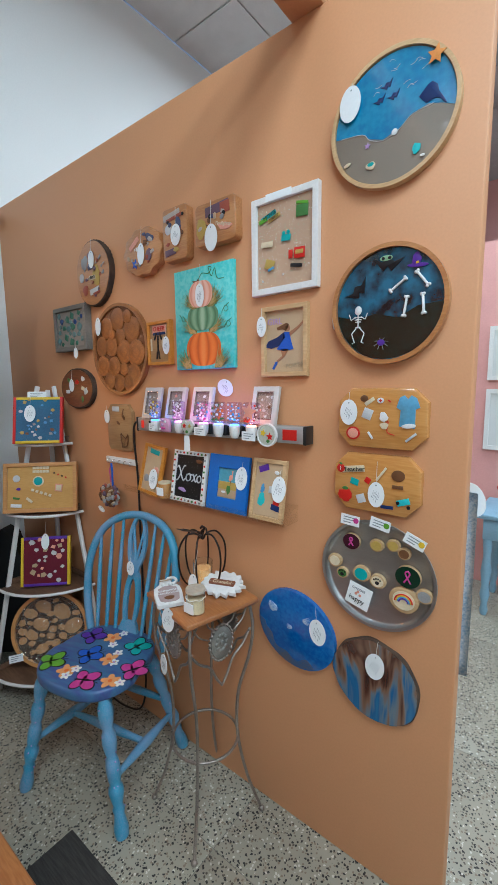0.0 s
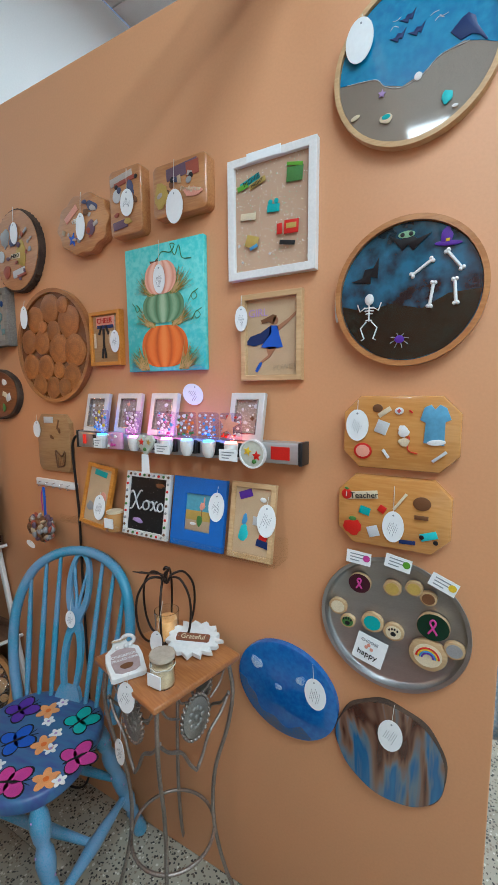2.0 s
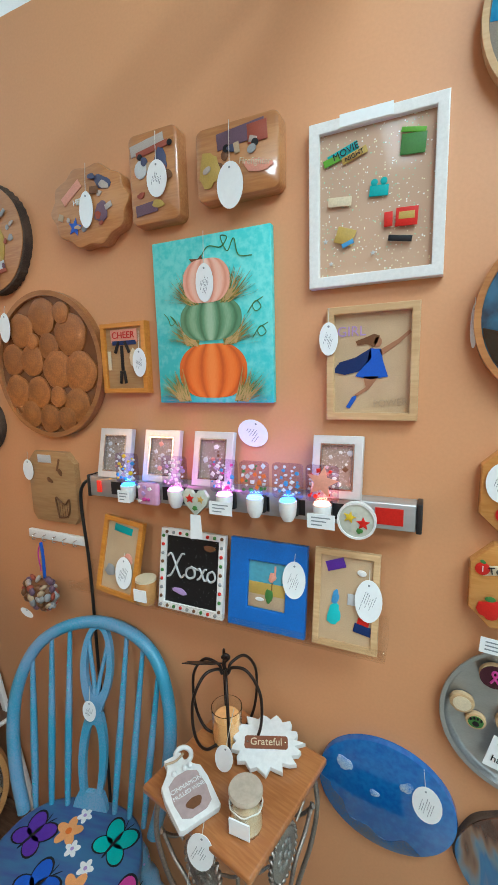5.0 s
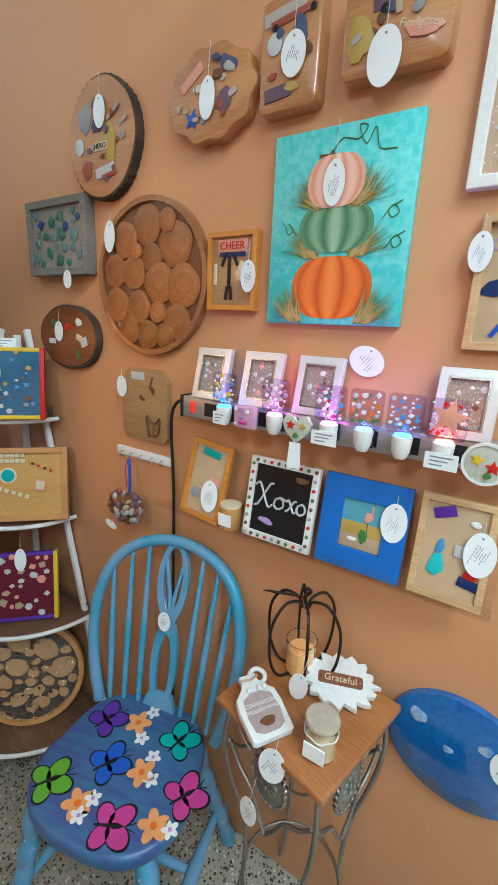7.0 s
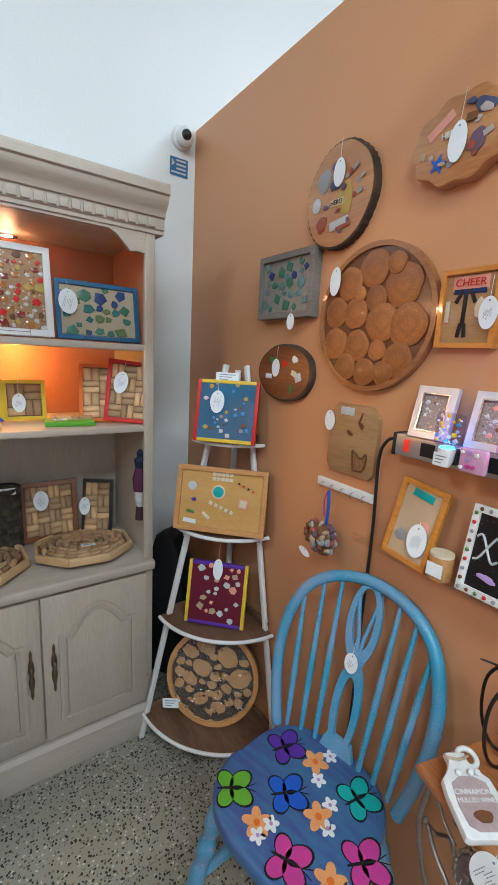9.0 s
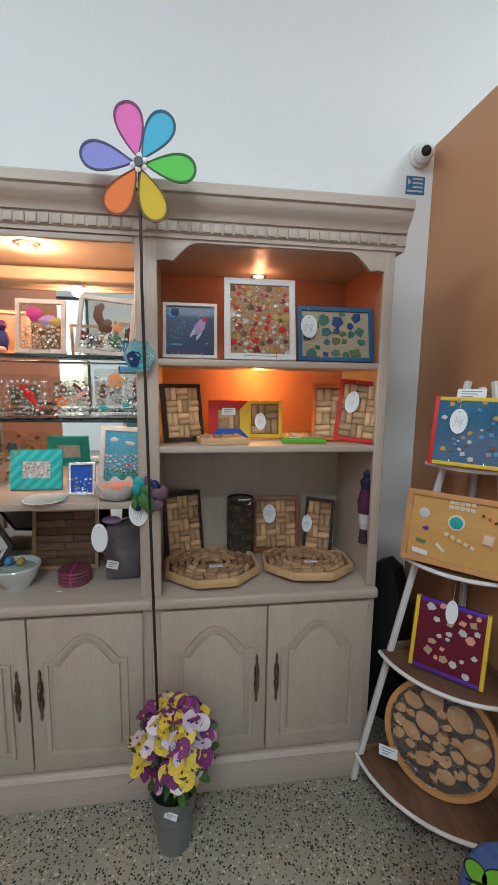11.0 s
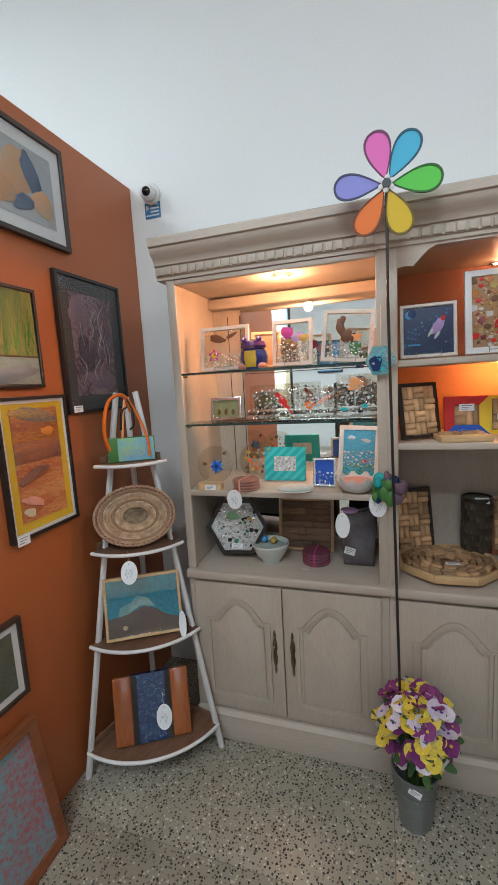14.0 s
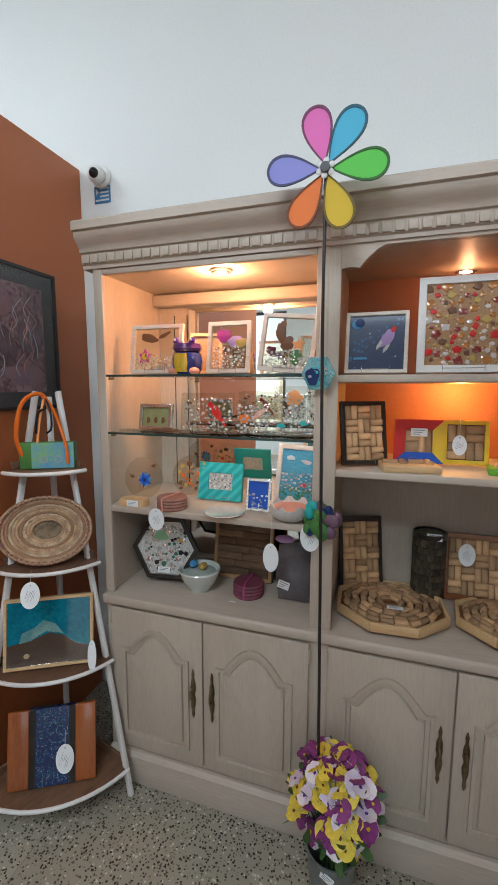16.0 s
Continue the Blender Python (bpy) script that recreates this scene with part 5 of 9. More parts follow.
# girl power frame
t = wall_thing("girl_power_frame", -0.280, 1.643, "pine framed panel with flying heroine figure", "picture frame")
rect_frame(t, 0.166, 0.212, 0.014, 0.018, M_PINE, M_STRAWBOARD, recess=0.012, base=-0.104)
SKIN = paint("paint_skin", (0.36, 0.17, 0.09))
for nm_, col, o in (("cape", P["navy"], [(-0.002, 0.030), (-0.030, 0.014), (-0.060, 0.006), (-0.074, -0.012), (-0.050, -0.018), (-0.022, -0.012), (0.0, 0.012)]),
                    ("raised_arm", SKIN, [(0.014, 0.026), (0.046, 0.044), (0.066, 0.060), (0.069, 0.055), (0.048, 0.036), (0.018, 0.016)]),
                    ("leg_shape", SKIN, [(-0.015, -0.022), (0.014, -0.022), (-0.004, -0.046), (-0.027, -0.060), (-0.031, -0.056), (-0.010, -0.042)]),
                    ("boot", P["blue"], [(-0.026, -0.057), (-0.035, -0.060), (-0.047, -0.080), (-0.040, -0.083), (-0.029, -0.066)]),
                    ("dress", P["blue"], [(-0.003, 0.030), (0.017, 0.028), (0.020, 0.008), (0.030, -0.023), (-0.002, -0.028), (-0.030, -0.021), (-0.008, 0.006)]),
                    ("hair", P["brown"], [(0.014, 0.052), (0.004, 0.056), (-0.012, 0.050), (-0.030, 0.044), (-0.026, 0.036), (-0.008, 0.038), (0.004, 0.032), (0.010, 0.040)]),
                    ("face_shape", SKIN, ellipse(0.011, 0.041, 0.007, 0.009, 14))):
    part(nm_, prism(o, -0.0078, -0.0062), col, t)
words(t, "GIRL", -0.038, -0.0068, 0.062, 0.026, P["lilac"], 0)
words(t, "POWER", 0.035, -0.0068, -0.072, 0.018, P["sand"], 4)
price_tag(t, -0.078, -0.022, 0.050, 0.036, 0.062, 0.035, 0)

# pumpkin canvas
M_CANVAS = mat("turquoise_canvas_paint", (0.075, 0.55, 0.54), 0.5, second=(0.20, 0.66, 0.63), scale=14, bump=0.2)
t = wall_thing("pumpkin_canvas", -0.613, 1.746, "turquoise canvas painting of three stacked pumpkins", "painting")
part("canvas", box(-0.14, 0.14, -0.018, -0.0005, -0.174, 0.174, 0.002), M_CANVAS, t)


def pumpkin_paint(name, dark, mid, light):
    """Brushed paint with rounded ribs that follow the pumpkin's swell."""
    m, nt, bs = principled(name)
    N, L = nt.nodes, nt.links
    def calc(op, a, b=0.0):
        n = N.new("ShaderNodeMath")
        n.operation = op
        for k, v in enumerate((a, b)):
            if isinstance(v, (int, float)):
                n.inputs[k].default_value = v
            else:
                L.new(v, n.inputs[k])
        return n.outputs[0]
    co = N.new("ShaderNodeTexCoord")
    sep = N.new("ShaderNodeSeparateXYZ")
    L.new(co.outputs["Generated"], sep.inputs[0])
    x = calc("MULTIPLY", calc("SUBTRACT", sep.outputs[0], 0.5), 1.96)
    z = calc("MULTIPLY", calc("SUBTRACT", sep.outputs[2], 0.5), 1.8)
    wide = calc("SQRT", calc("SUBTRACT", 1.02, calc("MULTIPLY", z, z)))
    turn = calc("ARCSINE", calc("MAXIMUM", calc("MINIMUM", calc("DIVIDE", x, wide), 1.0), -1.0))
    rib = calc("ABSOLUTE", calc("COSINE", calc("MULTIPLY", turn, 5.0)))
    brush = N.new("ShaderNodeTexNoise")
    mp = N.new("ShaderNodeMapping")
    mp.inputs["Scale"].default_value = (160, 1, 18)
    L.new(co.outputs["Object"], mp.inputs[0]), L.new(mp.outputs[0], brush.inputs[0])
    lit = calc("MULTIPLY", rib, calc("SUBTRACT", 1.05, calc("MULTIPLY", calc("ABSOLUTE", turn), 0.55)))
    amount = calc("ADD", lit, calc("MULTIPLY", calc("SUBTRACT", brush.outputs[0], 0.5), 0.45))
    ramp = N.new("ShaderNodeValToRGB")
    el = ramp.color_ramp.elements
    el[0].position, el[0].color = 0.05, (*dark, 1)
    el[1].position, el[1].color = 1.0, (*light, 1)
    el.new(0.5).color = (*mid, 1)
    L.new(amount, ramp.inputs[0]), L.new(ramp.outputs[0], bs.inputs["Base Color"])
    bs.inputs["Roughness"].default_value = 0.45
    return m


def pumpkin(cx, cz, rx, rz, paint_, y):
    pts = []
    for i in range(56):
        a = 2 * math.pi * i / 56
        co_, si = math.cos(a), math.sin(a)
        pts.append((cx + rx * math.copysign(abs(co_) ** 0.8, co_), cz + rz * math.copysign(abs(si) ** 0.85, si) * (1 - 0.035 * abs(math.sin(3 * a)))))
    part("painted_pumpkin", sheet(pts, y), paint_, t, "painted pumpkin")


def tuft(cx, cz, n, seed, side, y):
    rnd = random.Random(seed)
    b = bmesh.new()
    for k in range(n):
        a = side * rnd.uniform(0.15, 1.55)
        ln = rnd.uniform(0.036, 0.072)
        x0, z0 = cx - side * rnd.uniform(0, 0.030), cz + rnd.uniform(-0.006, 0.006)
        dx, dz = math.sin(a) * ln, math.cos(a) * ln
        w = rnd.uniform(0.0011, 0.0020)
        sheet([(x0 - w, z0), (x0 + w, z0), (x0 + dx, z0 + dz)], y - 0.000005 * k, b)
    return b


M_DRYGRASS = [mat("painted_ochre_straw", (0.36, 0.27, 0.04), 0.5), mat("painted_olive_straw", (0.16, 0.19, 0.03), 0.5), mat("painted_tan_straw", (0.50, 0.33, 0.13), 0.5)]
pumpkin(0.0, -0.105, 0.083, 0.060, pumpkin_paint("painted_orange", (0.55, 0.09, 0.01), (0.74, 0.15, 0.015), (0.82, 0.24, 0.05)), -0.0184)
for k in range(3):
    for side in (-1, 1):
        part("painted_grass", tuft(side * 0.060, -0.046, 26, 10 + k, side, -0.0187 - 0.0003 * k), M_DRYGRASS[k], t, "painted straw tuft")
pumpkin(0.0, 0.004, 0.074, 0.046, pumpkin_paint("painted_green", (0.06, 0.17, 0.08), (0.13, 0.30, 0.16), (0.33, 0.50, 0.33)), -0.0196)
for k in range(3):
    for side in (-1, 1):
        part("painted_grass", tuft(side * 0.052, 0.040, 22, 20 + k, side, -0.0199 - 0.0003 * k), M_DRYGRASS[k], t, "painted straw tuft")
pumpkin(-0.006, 0.082, 0.056, 0.046, pumpkin_paint("painted_pink", (0.66, 0.27, 0.18), (0.78, 0.42, 0.31), (0.82, 0.60, 0.50)), -0.0208)
for k in range(3):
    for side in (-1, 1):
        part("painted_grass", tuft(side * 0.085, -0.166, 34, 30 + k, side, -0.0211 - 0.0003 * k), M_DRYGRASS[k], t, "painted straw tuft")
part("painted_stem", sheet([(-0.035, 0.118), (-0.02, 0.112), (-0.01, 0.120), (-0.016, 0.135), (-0.024, 0.128), (-0.045, 0.130)], -0.0200), P["brown"], t)
vine = [(-0.02, 0.128), (0.0, 0.150), (0.03, 0.145), (0.045, 0.162), (0.03, 0.165), (0.045, 0.135), (0.06, 0.158), (0.07, 0.125), (0.10, 0.12)]
part("painted_vine", tube(curve_points([(x, -0.0188, z) for x, z in vine], 6), 0.0011, 5), P["leaf"], t)
for vx, vz, sgn in ((0.105, 0.02, 1), (0.115, -0.03, 1), (-0.10, 0.005, -1)):
    v = [(vx - 0.018 * sgn, vz - 0.01), (vx, vz + 0.012), (vx + 0.012, vz), (vx, vz - 0.008), (vx - 0.006, vz + 0.006), (vx + 0.016 * sgn, vz + 0.018)]
    part("painted_vine", tube(curve_points([(x, -0.0188, z) for x, z in v], 5), 0.0010, 5), P["leaf"], t)
price_tag(t, -0.008, -0.024, 0.078, 0.042, 0.078, 0.075, 0)

# resin coated plaques
def rounded(w, h, r, n=6):
    pts = []
    for cx, cz, a0 in ((w / 2 - r, h / 2 - r, 0), (-w / 2 + r, h / 2 - r, 90), (-w / 2 + r, -h / 2 + r, 180), (w / 2 - r, -h / 2 + r, 270)):
        pts += [(cx + r * math.cos(radians(a0 + 90 * i / n)), cz + r * math.sin(radians(a0 + 90 * i / n))) for i in range(n + 1)]
    return pts


t = wall_thing("emergency_plaque", -0.727, 2.046, "tall resin coated wooden plaque with ambulance cutouts", "plaque", group="resin coated plaques")
part("board", prism(rounded(0.124, 0.180, 0.016), -0.034, 0, 0.006), M_RESINWOOD, t)
bits(t, -0.0345, [(-0.012, 0.062, 0.085, 0.022, -8, "mwhite", "r"), (0.0, 0.052, 0.080, 0.012, -8, "mred", "r"), (-0.03, 0.018, 0.032, 0.036, 0, "silver", "o"), (0.02, 0.025, 0.032, 0.05, 0, "mnavy", "y"), (-0.02, -0.06, 0.055, 0.022, -5, "mpurple", "r"), (0.01, -0.055, 0.03, 0.016, 10, "straw", "y"), (0.045, 0.055, 0.012, 0.012, 0, "black", "o"), (-0.03, 0.042, 0.012, 0.012, 0, "black", "o")], "paper_cutout")
cutouts(t, 0.10, 0.15, 10, -0.0343, 44)
price_tag(t, 0.012, -0.040, -0.008, 0.050, 0.072, 0.065, 0)
t = wall_thing("firefighter_plaque", -0.535, 2.041, "wide resin coated wooden plaque with fire engine cutouts", "plaque", group="resin coated plaques")
part("board", prism(rounded(0.178, 0.134, 0.016), -0.034, 0, 0.006), M_RESINWOOD, t)
bits(t, -0.0345, [(0.01, 0.038, 0.10, 0.030, -5, "mpurple", "r"), (0.045, 0.035, 0.04, 0.034, -3, "mred", "r"), (-0.02, 0.020, 0.014, 0.014, 0, "black", "o"), (0.04, 0.018, 0.014, 0.014, 0, "black", "o"), (-0.058, -0.012, 0.045, 0.065, 0, "straw", "y"), (0.045, -0.022, 0.060, 0.022, 10, "salmon", "y")], "paper_cutout")
cutouts(t, 0.15, 0.105, 9, -0.0343, 41)
words(t, "Firefighter", 0.040, -0.0375, -0.015, 0.016, P["cream"], -12)
price_tag(t, -0.012, -0.040, -0.048, 0.056, 0.085, 0.085, 0, 0)
t = wall_thing("hero_plaque", -0.915, 2.023, "scalloped resin coated plaque with police cutouts", "plaque", group="resin coated plaques")
sc = [(0.113 * (1 + 0.045 * math.cos(10 * a)) * math.cos(a), 0.086 * (1 + 0.045 * math.cos(10 * a)) * math.sin(a)) for a in np.linspace(0, 2 * math.pi, 80, endpoint=False)]
part("board", prism(sc, -0.030, 0, 0.005), M_RESINWOOD, t)
bits(t, -0.0305, [(-0.045, 0.035, 0.065, 0.020, -32, "salmon", "r"), (0.048, 0.042, 0.05, 0.026, 25, "mnavy", "y"), (0.052, 0.035, 0.03, 0.016, 25, "mwhite", "y"), (-0.042, -0.04, 0.042, 0.042, 15, "blue", "*"), (-0.015, 0.012, 0.034, 0.014, 0, "cream", "r"), (0.04, -0.02, 0.036, 0.045, 15, "mpurple", "y"), (0.062, -0.01, 0.02, 0.012, -20, "mwhite", "r")], "paper_cutout")
cutouts(t, 0.18, 0.13, 12, -0.0303, 42)
words(t, "HERO", -0.018, -0.0335, 0.012, 0.017, P["white"], 5)
price_tag(t, 0.0, -0.036, -0.010, 0.040, 0.078, 0.070, 3, 0)

# bark edged slab
t = wall_thing("bark_edge_slab", -1.262, 2.002, "oval bark edged wood slab with hero cutouts", "plaque")
o = ellipse(0, 0, 0.127, 0.138, 80, 0.008, 4)
part("bark", prism([(x * (1 + 0.014 * math.sin(41 * i)), z * (1 + 0.014 * math.sin(41 * i))) for i, (x, z) in enumerate(o)], -0.024, 0, 0.004), M_BARK, t, "dark rough bark edge")
part("slab_face", prism([(x * 0.955, z * 0.955) for x, z in o], -0.0262, -0.0235), M_RESINWOOD, t)
bits(t, -0.0265, [(0.03, -0.015, 0.055, 0.085, 0, "straw", "y"), (-0.055, 0.05, 0.05, 0.06, 20, "grey", "y"), (-0.005, 0.075, 0.05, 0.03, 0, "mpurple", "y"), (0.0, -0.018, 0.050, 0.018, 0, "cream", "r"), (-0.055, -0.065, 0.04, 0.045, 20, "mred", "y"), (0.015, -0.075, 0.07, 0.025, -8, "silver", "r"), (-0.08, -0.01, 0.035, 0.04, 0, "silver", "o"), (-0.01, 0.03, 0.04, 0.03, 10, "mnavy", "y"), (0.03, -0.085, 0.05, 0.010, -8, "mred", "r")], "paper_cutout")
cutouts(t, 0.20, 0.22, 16, -0.0263, 43)
words(t, "HERO", 0.0, -0.0295, -0.018, 0.017, BLACKP)
price_tag(t, 0.005, -0.032, 0.055, 0.042, 0.072, 0.06, 0, 0)

# round of wood slices
M_SLICERIM = wood("honey_brown_rim", (0.36, 0.15, 0.05), (0.28, 0.105, 0.034), 0.3, coat=0.4)
t = wall_thing("wood_slice_round", -1.107, 1.669, "round board inlaid with glossy wood slices", "wall art")
round_rim(t, 0.190, 0.190, 0.013, 0.022, M_SLICERIM, "reddish wooden rim")
part("resin_bed", prism(ellipse(0, 0, 0.178, 0.178, 56), -0.014, -0.001), mat("brown_resin_bed", (0.17, 0.06, 0.02), 0.25, coat=1.0), t)
for k, (x, z, r) in enumerate(((-0.005, 0.125, 0.045), (-0.085, 0.095, 0.042), (0.09, 0.075, 0.050), (0.01, 0.05, 0.032), (-0.125, 0.02, 0.040), (-0.055, 0.015, 0.040), (0.035, -0.012, 0.047), (0.115, -0.02, 0.050), (-0.12, -0.065, 0.042), (-0.04, -0.07, 0.040), (0.095, -0.105, 0.042), (0.03, -0.082, 0.026), (-0.075, -0.13, 0.036), (-0.005, -0.14, 0.036), (0.055, -0.14, 0.030), (0.065, 0.13, 0.026), (-0.045, 0.065, 0.020))):
    b = prism(ellipse(0, 0, r * 1.05, r * 1.05, 26, 0.03, k), -0.004 - 0.0002 * k, 0, 0.001)
    s_ = part("wood_slice", b, M_SLICE, t)
    s_.matrix_local = pose(x, -0.0142, z)
price_tag(t, -0.135, -0.026, 0.105, 0.040, 0.078, 0.03, 4, 0)

# cheer frame
t = wall_thing("cheer_frame", -0.851, 1.678, "small amber wooden frame with cheerleader charms", "picture frame")
rect_frame(t, 0.132, 0.166, 0.012, 0.022, M_AMBER, M_TANWOOD, recess=0.008, base=-0.083)
bits(t, -0.0145, [(0.0, 0.052, 0.078, 0.030, 0, "salmon", "r"), (0.0, 0.036, 0.070, 0.010, 0, "navy", "r"), (-0.008, 0.0, 0.009, 0.060, 0, "black", "r"), (-0.022, 0.026, 0.008, 0.030, 25, "black", "r"), (0.008, 0.026, 0.008, 0.030, -25, "black", "r"), (-0.014, -0.045, 0.008, 0.030, 8, "black", "r"), (-0.002, -0.045, 0.008, 0.030, -8, "black", "r"), (0.028, 0.0, 0.026, 0.040, 0, "cream", "y"), (-0.045, -0.005, 0.010, 0.045, 0, "cream", "r")])
words(t, "CHEER", 0.0, -0.0178, 0.053, 0.022, P["red"])
price_tag(t, 0.050, -0.026, -0.012, 0.038, 0.066, 0.05, 0)

# sea glass frame
M_GREYWOOD = wood("weathered_grey_wood", (0.24, 0.22, 0.19), (0.17, 0.155, 0.13), 0.7)
t = wall_thing("sea_glass_frame", -1.468, 1.786, "weathered grey frame inlaid with sea glass", "picture frame")
rect_frame(t, 0.276, 0.204, 0.020, 0.034, M_GREYWOOD, mat("grey_grout", (0.28, 0.25, 0.21), 0.6), recess=0.010, base=-0.102)


def shards(parent, w, h, n, cols, y, seed, size=(0.012, 0.026), z0=0.0, name="glass_shard"):
    rnd = random.Random(seed)
    done = []
    for k in range(n * 6):
        if len(done) >= n:
            break
        x, z, r = rnd.uniform(-w / 2, w / 2), rnd.uniform(-h / 2, h / 2), rnd.uniform(*size)
        if any((x - a) ** 2 + (z - b) ** 2 < ((r + c) * 0.82) ** 2 for a, b, c in done):
            continue
        done.append((x, z, r))
        m = rnd.randint(4, 6)
        a0 = rnd.uniform(0, 6)
        o = [(r * rnd.uniform(0.7, 1.05) * math.cos(a0 + 6.283 * i / m), r * rnd.uniform(0.55, 1.0) * math.sin(a0 + 6.283 * i / m)) for i in range(m)]
        s_ = part(name, prism(o, -0.003, 0, 0.0007), rnd.choice(cols), parent)
        s_.matrix_local = pose(x, y, z0 + z)


G_BLUE, G_GREEN, G_PALE = mat("sea_glass_blue", (0.02, 0.06, 0.20), 0.25), mat("sea_glass_green", (0.06, 0.18, 0.12), 0.25), mat("sea_glass_pale", (0.14, 0.24, 0.24), 0.25)
shards(t, 0.21, 0.14, 42, [G_BLUE, G_GREEN, G_PALE, G_PALE], -0.0245, 3)
price_tag(t, 0.05, -0.036, -0.115, 0.036, 0.050, 0.02, 0, 0)

# small bark slab
t = wall_thing("small_bark_slab", -1.456, 1.507, "small oval bark edged slab with dominoes and dice", "plaque")
o = ellipse(0, 0, 0.142, 0.096, 64, 0.01, 6)
part("bark", prism(o, -0.020, 0, 0.003), M_BARK, t, "dark bark edge")
part("slab_face", prism([(x * 0.94, z * 0.92) for x, z in o], -0.0222, -0.0195), M_REDWOOD, t)
bits(t, -0.0225, [(0.06, 0.045, 0.030, 0.022, 10, "white", "y"), (0.08, -0.012, 0.030, 0.026, -20, "silver", "r"), (-0.075, -0.015, 0.034, 0.016, 0, "white", "r"), (0.05, -0.05, 0.02, 0.03, 0, "leaf", "y"), (-0.06, 0.04, 0.03, 0.02, 20, "leaf", "y"), (0.01, 0.03, 0.03, 0.022, -10, "red", "y"), (0.06, 0.0, 0.026, 0.018, 20, "cream", "r")])
price_tag(t, -0.035, -0.026, 0.015, 0.042, 0.060, 0.05, 4, 0)

# harp board
t = wall_thing("music_plaque", -1.134, 1.337, "tan wooden plaque with musical charms", "plaque")
part("board", prism([(-0.072, -0.102), (0.072, -0.102), (0.088, -0.082), (0.088, 0.07), (0.06, 0.10), (-0.06, 0.10), (-0.088, 0.07), (-0.088, -0.082)], -0.018, 0, 0.004), M_TANWOOD, t)
bits(t, -0.0185, [(-0.02, 0.08, 0.05, 0.022, 0, "silver", "r"), (0.035, 0.045, 0.022, 0.014, 60, "brown", "y"), (0.03, 0.065, 0.006, 0.035, 20, "brown", "r"), (-0.005, 0.02, 0.025, 0.012, 30, "brown", "y")])
hp = tube(curve_points([(0.02, -0.021, -0.085), (0.055, -0.021, -0.075), (0.062, -0.021, -0.03), (0.045, -0.021, -0.045), (0.025, -0.021, -0.035), (0.012, -0.021, -0.03), (0.02, -0.021, -0.085)], 6), 0.0025, 6)
for k in range(4):
    tube([(0.025 + 0.009 * k, -0.021, -0.04 - 0.001 * k), (0.026 + 0.009 * k, -0.021, -0.082)], 0.0006, 4, hp)
part("harp_charm", hp, P["brown"], t, "small bronze harp")
price_tag(t, -0.085, -0.021, 0.045, 0.040, 0.060, 0.03, 0, 0)

# hook rail and ornament
t = wall_thing("hook_rail", -1.148, 1.186, "short white hook rail on the wall", "hook rail")
part("rail", box(-0.111, 0.111, -0.012, 0, -0.013, 0.013, 0.003), M_WHITEPAINT, t)
for x in (-0.08, -0.04, 0.0, 0.04, 0.08):
    hk = part("hook", tube(curve_points([(x, -0.012, 0.002), (x, -0.024, 0.0), (x, -0.024, -0.012), (x, -0.014, -0.014)], 4), 0.0016, 5), M_CHROME, t, "small steel hook")
t = thing("shell_ornament", pose(-1.180, 1.520, 1.188), "hanging ball of seashells on blue and pink ribbons", "ornament")
part("ribbon", tube(curve_points([(0, -0.008, -0.012), (0.006, -0.01, -0.05), (0.004, -0.01, -0.12)], 5), 0.0045, 6), P["blue"], t, "blue ribbon")
part("ribbon", tube(curve_points([(0, -0.008, -0.01), (-0.012, -0.01, -0.045), (-0.008, -0.01, -0.10)], 5), 0.002, 6), P["pink"], t, "pink ribbon")
rnd = random.Random(8)
for k in range(60):
    v = Vector((rnd.gauss(0, 1), rnd.gauss(0, 1), rnd.gauss(0, 1))).normalized()
    b = bmesh.new()
    ball((0, 0, 0), (0.013, 0.010, 0.006), b, 6)
    b.transform(Matrix.Translation(Vector((0, -0.025, -0.155)) + Vector((v.x * 0.056, v.y * 0.026, v.z * 0.046))) @ pose(0, 0, 0, rnd.uniform(0, 180), rnd.uniform(0, 180), 0))
    part("shell", b, rnd.choice((P["sand"], P["mred"], P["brown"], P["mpurple"], P["grey"], P["mwhite"])), t)
part("shell_core", ball((0, -0.025, -0.155), (0.052, 0.024, 0.042)), P["brown"], t)
price_tag(t, -0.055, -0.035, -0.225, 0.050, 0.024, 0.0, 15, 0)

# ---- power strip, night lights and little frames ----
t = wall_thing("power_strip", -0.579, 1.3625, "grey metal power strip with night lights plugged in", "power strip")
part("housing", box(-0.396, 0.388, -0.045, -0.001, -0.026, 0.026, 0.003), mat("grey_aluminium", (0.48, 0.48, 0.48), 0.35, 0.6, vary=0.08, stretch=(0.1, 1, 1)), t)
for s in (-1, 1):
    part("end_cap", box(*sorted((s * 0.392 - 0.004, s * 0.392 + 0.006)), -0.047, -0.001, -0.028, 0.028, 0.002), M_BLACK, t, "black end cap")
part("switch", box(-0.362, -0.348, -0.050, -0.045, -0.014, 0.016, 0.002), glow_mat("lit_red_switch", (0.5, 0.02, 0.01), 0.6), t, "lit red rocker switch")
part("sticker", box(0.316, 0.366, -0.0462, -0.0451, -0.016, 0.016), P["red"], t, "red rectangular sticker")
for x in np.arange(-0.30, 0.30, 0.077):
    part("socket", box(x - 0.018, x + 0.018, -0.0462, -0.0451, -0.016, 0.016), M_BLACK, t)
